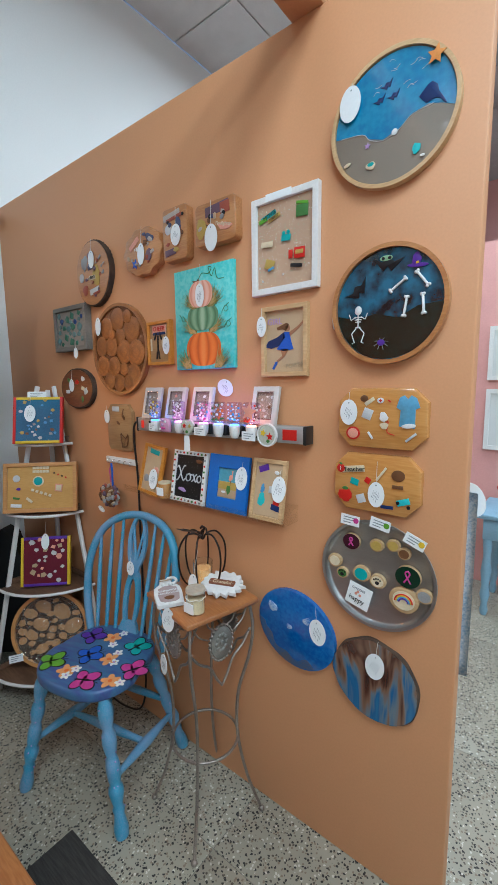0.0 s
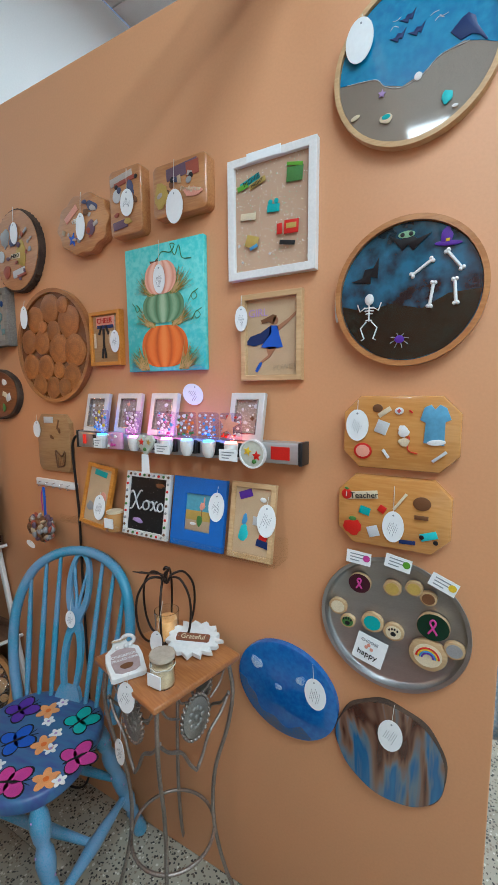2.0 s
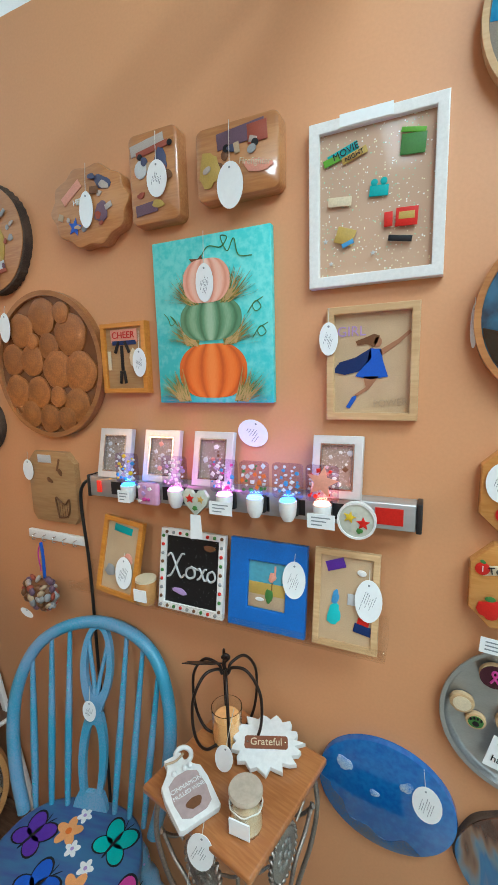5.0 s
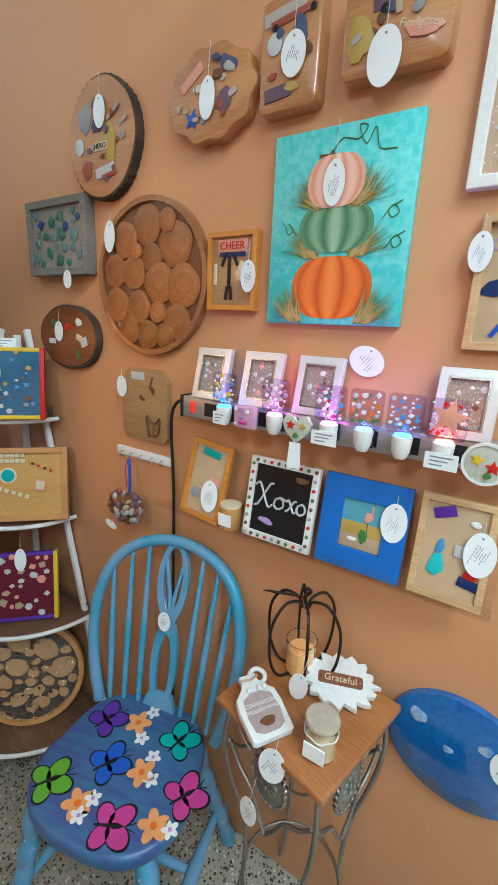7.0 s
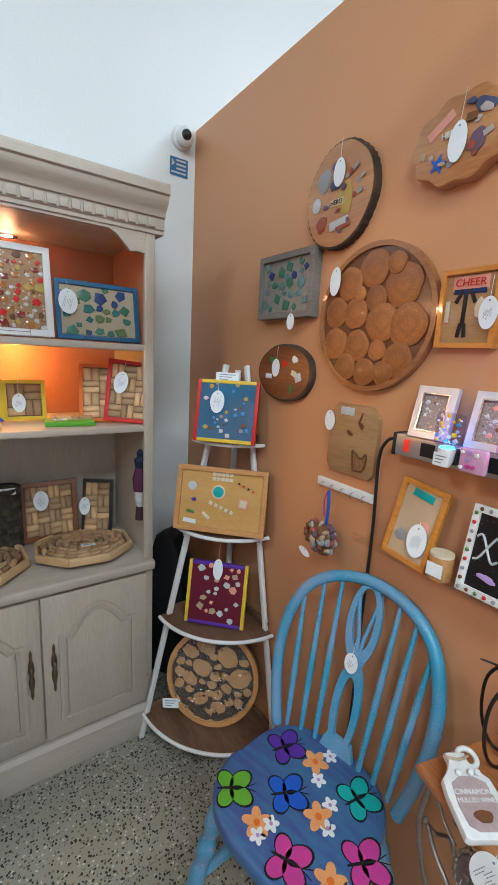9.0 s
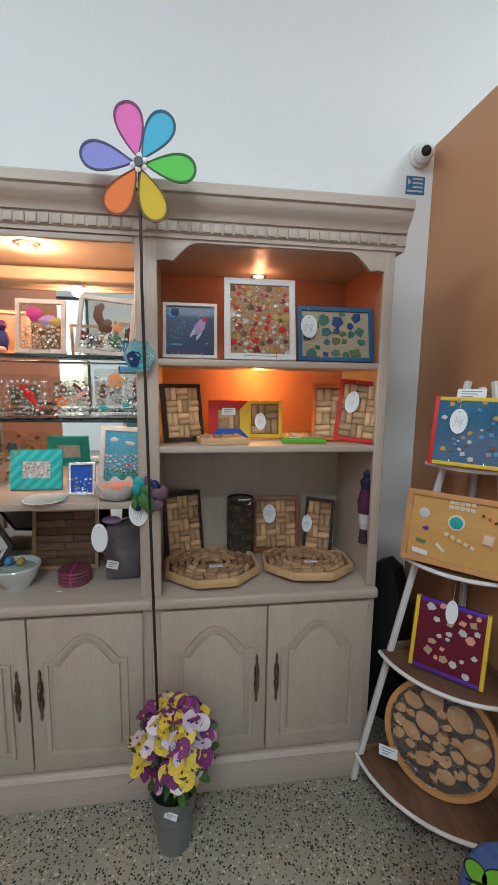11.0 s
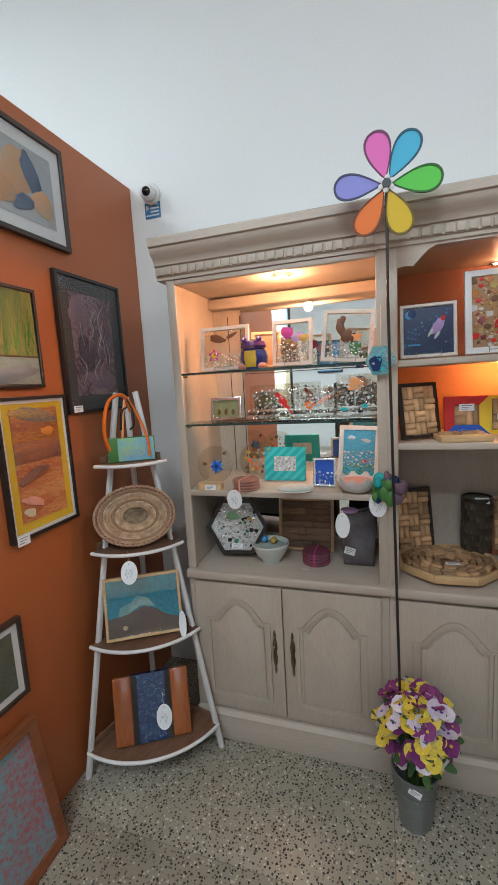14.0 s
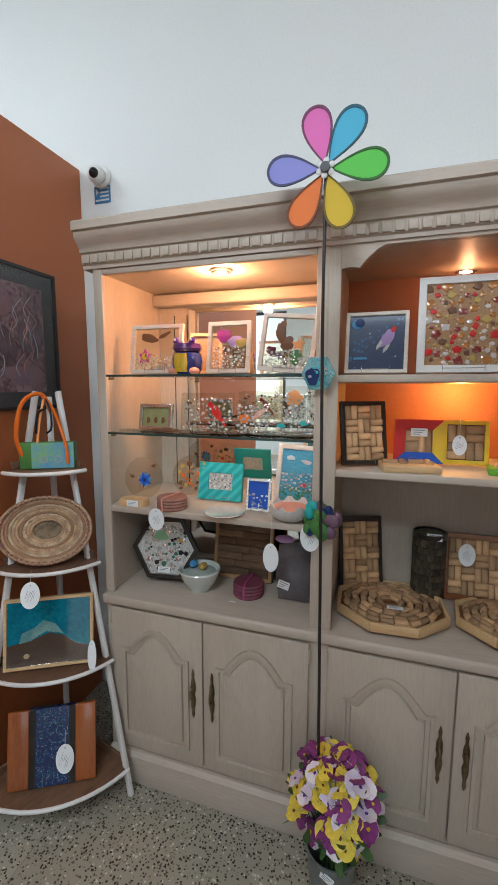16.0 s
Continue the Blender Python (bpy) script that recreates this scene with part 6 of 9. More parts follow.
t = solid("hanging_cable", tube(curve_points([(-0.975, 1.525, 1.375), (-1.0, 1.515, 1.36), (-1.025, 1.525, 1.30), (-1.030, 1.54, 1.10), (-1.032, 1.54, 0.8), (-1.03, 1.538, 0.4), (-1.05, 1.53, 0.06), (-1.15, 1.50, 0.006), (-1.4, 1.50, 0.006)], 8), 0.0045, 8), M_BLACK, Matrix(), "black power cord hanging down the wall", "cable")

M_ACRYL = clear_plastic("tinted_acrylic", (0.86, 0.80, 0.92), 0.06)
NIGHT = ((-0.814, (0.04, 0.22, 1.0), "blue"), (-0.684, (1.0, 0.12, 0.75), "pink"), (-0.563, (1.0, 0.15, 0.8), "pink"), (-0.494, (0.08, 0.25, 1.0), "blue"), (-0.424, (0.05, 0.20, 1.0), "blue"), (-0.356, (1.0, 0.22, 0.12), "red"))
for k, (x, c_, nm) in enumerate(NIGHT):
    t = thing("night_light", pose(x, 1.503, 1.345), nm + " lit plug-in night light with clear decorated plate", "night light", "night lights")
    part("plug", box(-0.014, 0.014, -0.014, -0.0008, 0.002, 0.038, 0.003), M_BLACK, t, "black plug body")
    cup = [(0.018 * math.cos(a), 0.012 * math.sin(a)) for a in np.linspace(0, 2 * math.pi, 24, endpoint=False)]
    b = bmesh.new()
    lathe([(0, 0), (0.010, 0), (0.016, 0.012), (0.018, 0.034), (0.018, 0.040), (0.015, 0.040), (0.014, 0.014), (0, 0.006)], 20, b)
    b.transform(pose(0, -0.033, 0))
    part("cup", b, M_WHITEPAINT, t, "white plastic cup")
    b = bmesh.new()
    lathe([(0, 0.036), (0.0145, 0.036), (0.0145, 0.044), (0, 0.046)], 16, b)
    b.transform(pose(0, -0.033, 0))
    part("lamp", b, glow_mat("night_light_" + nm + str(k), c_, 8), t, nm + " glowing lamp")
    pl = part("plate", prism(rounded(0.062, 0.070, 0.008), -0.003, 0.003), M_ACRYL, t, "clear acrylic plate")
    pl.matrix_local = pose(0, -0.033, 0.080)
    pl.visible_shadow = False
    shards(t, 0.050, 0.056, 26, [P["white"], P[("yellow", "lilac", "pink", "orange", "sky", "red")[k]], P[("sky", "white", "sky", "leaf", "white", "red")[k]], P["silver"]], -0.0365, 20 + k, (0.0025, 0.007), 0.082, "decoration")
    ob = area_lamp("night_light_glow", pose(x, 1.470, 1.395, 180, 0, 0), 0.02, 0.02, 0.05, c_)
bits_at = thing("starfish_charm", pose(-0.352, 1.452, 1.432), "red starfish decorating a night light", "ornament")
bits(bits_at, 0, [(0, 0, 0.062, 0.062, 10, "salmon", "*")], "starfish")
M_GREYGLITTER = flecked("grey_glitter_sand", (0.30, 0.24, 0.19), [(0.6, 0.6, 0.6), (0.18, 0.15, 0.13), (0.42, 0.36, 0.3)], 420, 0.5, 0.3)
for k, x in enumerate((-0.885, -0.748, -0.612, -0.338)):
    t = thing("small_photo_frame", pose(x, 1.500, 1.3895, -13, 0, 0) , "small white photo frame leaning on the wall", "photo frame", "small white photo frames")
    rect_frame(t, 0.098, 0.122, 0.017, 0.014, M_SILVERFRAME, M_GREYGLITTER, y=0.012, recess=0.007)
    part("inner_lip", ring(rect(-0.033, 0.033, 0.016, 0.106), rect(-0.030, 0.030, 0.019, 0.103), -0.003, 0.004), M_CHROME, t)
    shards(t, 0.05, 0.07, 9, [P["salmon"], P["silver"], P["brown"], P["white"]], 0.0065, 60 + k, (0.003, 0.008), 0.06, "decoration")
t = thing("paper_tag", pose(-0.527, 1.545, 1.505), "oval white paper tag behind the small frames", "price tag")
price_tag(t, 0, 0, 0, 0.072, 0.058, 0, 20)
for x, z in ((-0.814, 1.362), (-0.564, 1.360), (-0.354, 1.357)):
    t = thing("shelf_label", pose(x, 1.452, z), "small printed price label on a night light", "price label", "night light price labels")
    label_card(t, 0, 0, 0, 0.052 if x > -0.7 else 0.034, 0.028)
t = thing("resin_medallion", pose(-0.290, 1.462, 1.364), "round white resin medallion with red and yellow flowers", "ornament")
part("disc", prism(ellipse(0, 0, 0.034, 0.034, 32), -0.004, 0.004, 0.0015), mat("milky_resin", (0.55, 0.58, 0.50), 0.2, coat=1), t)
part("disc_rim", ring(ellipse(0, 0, 0.035, 0.035, 32), ellipse(0, 0, 0.031, 0.031, 32), -0.006, 0.005), WHITEP, t)
bits(t, -0.0045, [(0.012, -0.004, 0.026, 0.026, 0, "red", "*"), (-0.012, 0.006, 0.024, 0.024, 15, "yellow", "*"), (0.006, -0.018, 0.012, 0.010, 0, "leaf", "y")], "pressed_flower")
t = thing("resin_heart", pose(-0.622, 1.452, 1.372), "clear resin heart with flowers and hanging label", "ornament")
part("heart", prism([(0.0, -0.034), (0.026, -0.008), (0.032, 0.010), (0.022, 0.024), (0.008, 0.022), (0, 0.012), (-0.008, 0.022), (-0.022, 0.024), (-0.032, 0.010), (-0.026, -0.008)], -0.004, 0.004, 0.0015), bpy.data.materials["milky_resin"], t)
bits(t, -0.0045, [(-0.012, 0.004, 0.022, 0.022, 0, "red", "*"), (0.014, 0.004, 0.018, 0.018, 15, "straw", "*"), (0, -0.016, 0.012, 0.010, 0, "leaf", "y")], "pressed_flower")
b = part("hanging_label", prism([(-0.014, -0.085), (0.016, -0.082), (0.013, -0.03), (-0.011, -0.03)], -0.0062, -0.0054), M_PAPER, t, "curled white price label")
t = thing("pink_resin_block", pose(-0.752, 1.465, 1.345), "pink and clear resin block ornament", "ornament")
part("block", box(-0.028, 0.028, -0.008, 0.008, 0, 0.052, 0.006), mat("pink_resin", (0.62, 0.33, 0.50), 0.2, coat=1), t)
shards(t, 0.042, 0.038, 7, [P["white"], P["pink"], P["lilac"]], -0.0085, 31, (0.004, 0.008), 0.026, "decoration")

# ---- clear ledge with small frames ----
t = thing("acrylic_ledge", pose(-0.638, WALL_R, 1.085), "clear acrylic picture ledge on the wall", "shelf")
o = extrude_x([(0, 0.05), (-0.003, 0.05), (-0.003, 0), (-0.075, 0), (-0.075, 0.022), (-0.078, 0.022), (-0.078, -0.003), (0, -0.003)], -0.402, 0.402)
lg = part("ledge", o, clear_plastic("ledge_acrylic", (0.97, 0.96, 0.94), 0.05, 0.04), t)
lg.visible_shadow = False


def ledge_frame(name, x, w, h, fw, material, board, label, turn=0):
    t = thing(name, pose(x, 1.482, 1.087, -10, turn, 0), label, "picture frame", "small frames on the ledge")
    rect_frame(t, w, h, fw, 0.014, material, board, y=0.010, recess=0.006)
    return t


t = ledge_frame("travel_frame", -0.893, 0.122, 0.198, 0.013, M_AMBER, M_STRAWBOARD, "slim amber frame with keepsake charms", 6)
bits(t, 0.0015, [(0.0, 0.17, 0.055, 0.018, 5, "teal", "r"), (0.025, 0.10, 0.030, 0.024, 20, "salmon", "y"), (-0.025, 0.06, 0.03, 0.03, 0, "grey", "y")])
price_tag(t, 0.022, -0.006, 0.065, 0.050, 0.080, 0.02, -8)
t = ledge_frame("xoxo_frame", -0.672, 0.172, 0.190, 0.016, M_WHITEPAINT, flecked("black_glitter", (0.008, 0.008, 0.009), [(0.2, 0.2, 0.2)], 420, 0.04, 0.3), "white studded frame with silver letters on black")
for keys in ([(-0.066, 0.124), (-0.058, 0.131), (-0.050, 0.122), (-0.034, 0.088), (-0.026, 0.079), (-0.018, 0.086)], [(-0.020, 0.134), (-0.028, 0.132), (-0.040, 0.110), (-0.054, 0.082), (-0.064, 0.076)],
             [(0.002, 0.107), (-0.011, 0.100), (-0.013, 0.086), (-0.003, 0.080), (0.009, 0.087), (0.008, 0.101), (-0.001, 0.107), (0.014, 0.103)],
             [(0.016, 0.102), (0.022, 0.106), (0.029, 0.094), (0.036, 0.081), (0.042, 0.084)], [(0.040, 0.107), (0.034, 0.104), (0.024, 0.086), (0.017, 0.080)],
             [(0.056, 0.105), (0.045, 0.098), (0.044, 0.086), (0.053, 0.080), (0.063, 0.088), (0.061, 0.100), (0.055, 0.105)]):
    part("script_letter", tube(curve_points([(x, -0.001, z) for x, z in keys], 5), 0.0026, 6), P["silver"], t, "silver handwritten letter")
for k in range(34):
    u = k / 34 * 4
    sd, f_ = int(u), u % 1
    x, z = ((-0.078 + 0.156 * f_, 0.008), (0.078, 0.008 + 0.174 * f_), (0.078 - 0.156 * f_, 0.182), (-0.078, 0.182 - 0.174 * f_))[sd]
    part("stud", ball((x, -0.0045, z), 0.0042, None, 6), (P["grey"], P["brown"], P["leaf"], P["red"])[k % 4], t)
bits(t, 0.0012, [(0.045, 0.155, 0.03, 0.014, 0, "brown", "y"), (-0.03, 0.045, 0.04, 0.014, 10, "lilac", "y")])
t = ledge_frame("flamingo_frame", -0.484, 0.176, 0.192, 0.045, paint("paint_bright_blue", (0.02, 0.14, 0.50)), mat("beach_picture_sky", (0.10, 0.36, 0.48), 0.3, coat=0.8), "flat royal blue frame with flamingo beach picture")
bits(t, 0.0020, [(0, 0.072, 0.084, 0.052, 0, "sand", "r"), (0, 0.088, 0.084, 0.026, 0, "straw", "r"), (0.012, 0.115, 0.016, 0.022, 20, "salmon", "y"), (0.018, 0.130, 0.004, 0.020, 0, "salmon", "r"), (0.012, 0.085, 0.002, 0.04, 0, "brown", "r"), (0.006, 0.075, 0.018, 0.030, 0, "leaf", "y"), (-0.015, 0.065, 0.02, 0.008, 0, "white", "o")], "painted_scene")
price_tag(t, 0.062, -0.006, 0.120, 0.050, 0.078, 0.03, 0)
t = ledge_frame("keepsake_frame", -0.316, 0.128, 0.195, 0.013, M_PINE, M_STRAWBOARD, "pale pine frame with nautical charms")
bits(t, 0.0015, [(-0.022, 0.165, 0.038, 0.020, -20, "purple", "r"), (-0.022, 0.065, 0.026, 0.045, 8, "turquoise", "y"), (-0.02, 0.10, 0.014, 0.03, 8, "sky", "y"), (0.012, 0.10, 0.016, 0.022, 0, "silver", "r"), (0.036, 0.045, 0.036, 0.018, 10, "navy", "r"), (0.036, 0.06, 0.022, 0.012, 10, "red", "r"), (0.03, 0.155, 0.018, 0.012, 10, "white", "o")])
price_tag(t, 0.045, -0.006, 0.105, 0.052, 0.082, 0.03, 0)
t = thing("ledge_candle", pose(-0.800, 1.492, 1.085), "small amber candle jar with white label", "candle")
part("jar", lathe([(0, 0), (0.024, 0), (0.026, 0.004), (0.026, 0.052), (0.024, 0.056), (0, 0.056)]), mat("amber_wax_jar", (0.50, 0.25, 0.08), 0.25, coat=0.6), t)
part("lid", lathe([(0, 0.056), (0.0255, 0.056), (0.0255, 0.062), (0, 0.063)]), P["cream"], t)
b = bmesh.new()
tube([(0, 0, 0.014), (0, 0, 0.040)], 0.0265, 32, b)
part("label", moved(prism(rect(-0.018, 0.018, 0.012, 0.042), -0.0275, -0.0245), Matrix()), M_PAPER, t, "white paper label")
b.free()

# ---- wares in the display cabinets ----
def on_shelf(name, y, z, label, category, x=-1.84, lean=-10, turn=0, spin=0, group=""):
    return thing(name, pose(x, y, z, 0, 0, 90 + turn) @ pose(0, 0, 0, lean, spin, 0), label, category, group)


def wire_stand(parent, w, y=-0.004):
    b = bmesh.new()
    for s in (-1, 1):
        tube(curve_points([(s * w, 0.05, 0.004), (s * w, -0.012, 0.003), (s * w, -0.016, 0.006), (s * w, -0.016, 0.020)], 4), 0.0012, 5, b)
    tube([(-w, -0.016, 0.012), (w, -0.016, 0.012)], 0.0010, 5, b)
    part("wire_stand", b, M_CHROME, parent, "bent steel wire stand")


cork_h = mesh(moved(lathe([(0, -0.022), (0.0096, -0.022), (0.0108, -0.0206), (0.0108, 0.0206), (0.0096, 0.022), (0, 0.022)], 10), Matrix.Rotation(math.pi / 2, 4, "Y")), mat("wine_cork", (0.56, 0.36, 0.19), 0.8, second=(0.36, 0.20, 0.10), scale=110, bump=0.4, per_object=0.38))


def corks(parent, w, h, y, base=0.0, seed=1):
    """Wine corks laid in a basket weave."""
    rnd = random.Random(seed)
    s = 0.045
    nx, nz = max(1, int(w / s + 0.35)), max(1, int(h / s + 0.35))
    sx, sz = w / nx, h / nz
    for i in range(nx):
        for j in range(nz):
            cx, cz = -w / 2 + (i + 0.5) * sx, base + (j + 0.5) * sz
            for k in (-0.25, 0.25):
                if (i + j) % 2:
                    m = pose(cx + k * sx, y, cz, 0, 90, 0) @ Matrix.Diagonal((sz / 0.0445, 0.62, sx / 0.0435, 1))
                else:
                    m = pose(cx, y, cz + k * sz) @ Matrix.Diagonal((sx / 0.0445, 0.62, sz / 0.0435, 1))
                piece("cork", cork_h, parent, m @ pose(0, rnd.uniform(-0.0015, 0.0015), 0, 0, rnd.uniform(-3, 3), 0))


def stand_frame(name, y, z, w, h, fw, material, board, label, x=-1.84, turn=0, spin=0, lean=-10, depth=0.016, recess=0.008, stand=True, group="", bevel=True):
    t = on_shelf(name, y, z + 0.004, label, "picture frame", x, lean, turn, spin, group)
    rect_frame(t, w, h, fw, depth, material, board, recess=recess, bevel=bevel)
    if stand:
        wire_stand(t, w * 0.22, 0)
    return t


M_CRYSTAL = flecked("crushed_glass", (0.36, 0.37, 0.35), [(0.85, 0.85, 0.82), (0.10, 0.11, 0.11), (0.75, 0.70, 0.62), (0.22, 0.25, 0.23)], 260, 0.6, 0.12, coat=1.0)
M_FRAMEWHITE = wood("whitewashed_wood", (0.70, 0.64, 0.57), (0.60, 0.53, 0.46), 0.5)
M_SEETHRU = clear_plastic("clear_craft_resin", (0.93, 0.92, 0.88), 0.08)
M_SILVERED = flecked("silvered_glass_chips", (0.55, 0.55, 0.53), [(0.8, 0.8, 0.78), (0.3, 0.32, 0.33), (0.65, 0.6, 0.55)], 200, 0.7, 0.15, coat=1.0)
# upper shelf of the open hutch
S1 = 1.575
t = stand_frame("rocket_frame", 0.527, S1, 0.180, 0.185, 0.011, M_FRAMEWHITE, flecked("starry_blue_board", (0.008, 0.025, 0.085), [(0.03, 0.10, 0.24), (0.015, 0.04, 0.12)], 90, 0.4, 0.4, coat=0.1), "pale frame with rocket on starry blue board")
bits(t, -0.0085, [(0.030, 0.105, 0.032, 0.060, 35, "lilac", "y"), (0.048, 0.132, 0.014, 0.020, 35, "red", "y"), (0.008, 0.085, 0.010, 0.030, 30, "silver", "y"), (0.028, 0.075, 0.010, 0.030, 35, "silver", "y"), (-0.058, 0.150, 0.030, 0.030, 0, "sky", "o"), (-0.050, 0.154, 0.028, 0.028, 0, "navy", "o"), (-0.045, 0.045, 0.04, 0.006, 0, "sky", "r"), (0.055, 0.05, 0.006, 0.006, 0, "white", "*"), (-0.02, 0.12, 0.006, 0.006, 0, "white", "*")], "painted_shape")
t = stand_frame("gem_frame", 0.764, S1, 0.246, 0.278, 0.021, M_WHITEPAINT, flecked("amber_glass_board", (0.42, 0.25, 0.13), [(0.55, 0.30, 0.12), (0.7, 0.55, 0.4), (0.3, 0.12, 0.05)], 130, 0.5, 0.15, coat=1.0), "white frame filled with amber and red glass gems")
shards(t, 0.195, 0.225, 110, [P["red"], P["brown"], mat("amber_gem", (0.45, 0.17, 0.03), 0.1, coat=1), mat("deep_red_gem", (0.22, 0.015, 0.01), 0.1, coat=1), P["straw"], mat("clear_gem", (0.6, 0.55, 0.5), 0.08, coat=1)], -0.0085, 12, (0.008, 0.019), 0.139, "gem")
t = stand_frame("green_glass_frame", 1.030, S1, 0.272, 0.190, 0.015, mat("blue_stained_frame", (0.015, 0.11, 0.24), 0.4, vary=0.15), mat("sandy_grout", (0.44, 0.37, 0.25), 0.6, vary=0.08), "blue frame inlaid with green and blue glass", x=-1.835)
shards(t, 0.225, 0.145, 46, [G_GREEN, G_GREEN, mat("leaf_glass", (0.13, 0.19, 0.08), 0.2), G_BLUE, mat("teal_glass", (0.03, 0.16, 0.16), 0.2)], -0.0085, 17, (0.013, 0.026), 0.095)
price_tag(t, -0.098, -0.020, 0.118, 0.058, 0.080, 0.035, 0)
# middle shelf
S2 = 1.292
t = stand_frame("cork_board", 0.503, S2, 0.150, 0.200, 0.013, M_BLACKWOOD, M_BLACKWOOD, "dark framed board of wine corks", turn=28, x=-1.865, group="cork boards")
corks(t, 0.122, 0.172, -0.013, 0.014, 1)
t = stand_frame("tricolour_frame", 0.668, S2, 0.150, 0.140, 0.034, P["red"], P["sand"], "red, yellow and blue frame of wine corks", x=-1.955, stand=False)
part("yellow_side", prism([(0.075, 0.0), (0.075, 0.14), (0.041, 0.106), (0.041, 0.034)], -0.0168, -0.0158), P["yellow"], t, "yellow frame side")
part("blue_side", prism([(-0.075, 0.0), (0.075, 0.0), (0.041, 0.034), (-0.041, 0.034)], -0.0168, -0.0158), P["blue"], t, "blue frame side")
corks(t, 0.08, 0.07, -0.008, 0.035, 2)
label_card(t, 0.0, -0.018, 0.098, 0.05, 0.026)
t = stand_frame("yellow_cork_frame", 0.806, S2, 0.134, 0.140, 0.014, P["yellow"], P["brown"], "yellow frame holding upright wine corks", x=-1.965, stand=False)
corks(t, 0.104, 0.108, -0.012, 0.016, 3)
price_tag(t, -0.018, -0.022, 0.060, 0.042, 0.064, 0.06, 0)
t = stand_frame("cork_board", 1.035, S2, 0.135, 0.205, 0.013, P["orange"], P["brown"], "orange framed board of wine corks", x=-1.875, turn=-18, stand=False, group="cork boards")
corks(t, 0.108, 0.175, -0.012, 0.014, 4)
t = stand_frame("red_cork_board", 1.118, S2, 0.158, 0.222, 0.014, P["red"], P["brown"], "red framed board of wine corks", x=-1.835, turn=-22, spin=5, stand=False, group="cork boards")
corks(t, 0.130, 0.190, -0.012, 0.015, 5)
price_tag(t, -0.030, -0.022, 0.140, 0.048, 0.080, 0.05, 8)
t = thing("cork_trivet", pose(-1.835, 0.635, S2, 0, 0, 100), "square wooden trivet of corks lying on the shelf", "trivet")
part("tray", box(-0.082, 0.082, -0.05, 0.05, 0, 0.022, 0.003), M_PINE, t)
for i in range(4):
    piece("cork", cork_h, t, pose(-0.055 + 0.037 * i, 0.0, 0.0225, 0, 0, 90 * (i % 2)))
part("blue_corner", prism([(-0.02, 0.022), (0.07, 0.022), (0.02, 0.034)], 0.03, 0.049), P["blue"], t, "blue painted corner")
t = thing("green_trivet", pose(-1.86, 0.930, S2, 0, 0, 82), "flat cork trivet with bright green edge", "trivet")
part("tray", box(-0.078, 0.078, -0.045, 0.045, 0, 0.018, 0.003), P["green"], t)
for i in range(4):
    piece("cork", cork_h, t, pose(-0.05 + 0.034 * i, 0.012, 0.0195, 0, 0, 90 * ((i + 1) % 2)))
label_card(t, -0.03, -0.015, 0.0205, 0.04, 0.022, pose(0, 0, 0, -90, 0, 0))
# counter of the open hutch
S3 = 0.773
t = stand_frame("cork_board", 0.500, S3, 0.165, 0.27, 0.012, M_BLACKWOOD, M_BLACKWOOD, "large black framed board of wine corks", x=-2.09, turn=22, stand=False, group="cork boards")
corks(t, 0.138, 0.24, -0.012, 0.014, 6)
t = thing("bark_canister", pose(-2.10, 0.735, S3), "dark bark covered canister with paper label", "canister")
part("body", lathe([(0, 0), (0.052, 0), (0.054, 0.006), (0.053, 0.235), (0.050, 0.245), (0, 0.246)], 28), flecked("bark_cover", (0.055, 0.050, 0.032), [(0.20, 0.17, 0.09), (0.02, 0.02, 0.014)], 110, 0.5, 0.6), t)
part("rim", lathe([(0.057, 0.232), (0.060, 0.236), (0.058, 0.250), (0.052, 0.250)], 28), M_BLACKWOOD, t)
chip = mesh(box(-0.0022, 0.0030, -0.0105, 0.0105, -0.0122, 0.0122, 0.0012), mat("bark_chip", (0.075, 0.055, 0.032), 0.8, second=(0.03, 0.022, 0.015), scale=90, bump=0.8, per_object=0.55))
rnd = random.Random(77)
for i in range(15):
    for j in range(9):
        piece("bark_chip", chip, t, pose(0, 0, 0, 0, 0, 24 * i + 12 * (j % 2)) @ pose(0.054, 0, 0.016 + 0.0252 * j, rnd.uniform(-6, 6), rnd.uniform(-5, 5), 0))
label_card(t, 0.047, 0.01, 0.244, 0.05, 0.026, pose(0, 0, 0, -40, 0, 90))
t = stand_frame("cork_board", 0.892, S3, 0.216, 0.240, 0.019, M_REDWOOD, P["brown"], "brown framed board of wine corks", x=-2.11, stand=False, group="cork boards")
corks(t, 0.174, 0.200, -0.009, 0.020, 7)
price_tag(t, -0.03, -0.024, 0.165, 0.056, 0.080, 0.03, 0)
t = stand_frame("leaning_cork_box", 1.070, S3, 0.125, 0.235, 0.012, M_BLACKWOOD, P["brown"], "small dark edged cork board leaning at the back", x=-2.08, turn=-30, stand=False, group="cork boards")
corks(t, 0.10, 0.205, -0.012, 0.014, 8)
price_tag(t, -0.05, -0.022, 0.12, 0.045, 0.075, 0.05, 0)


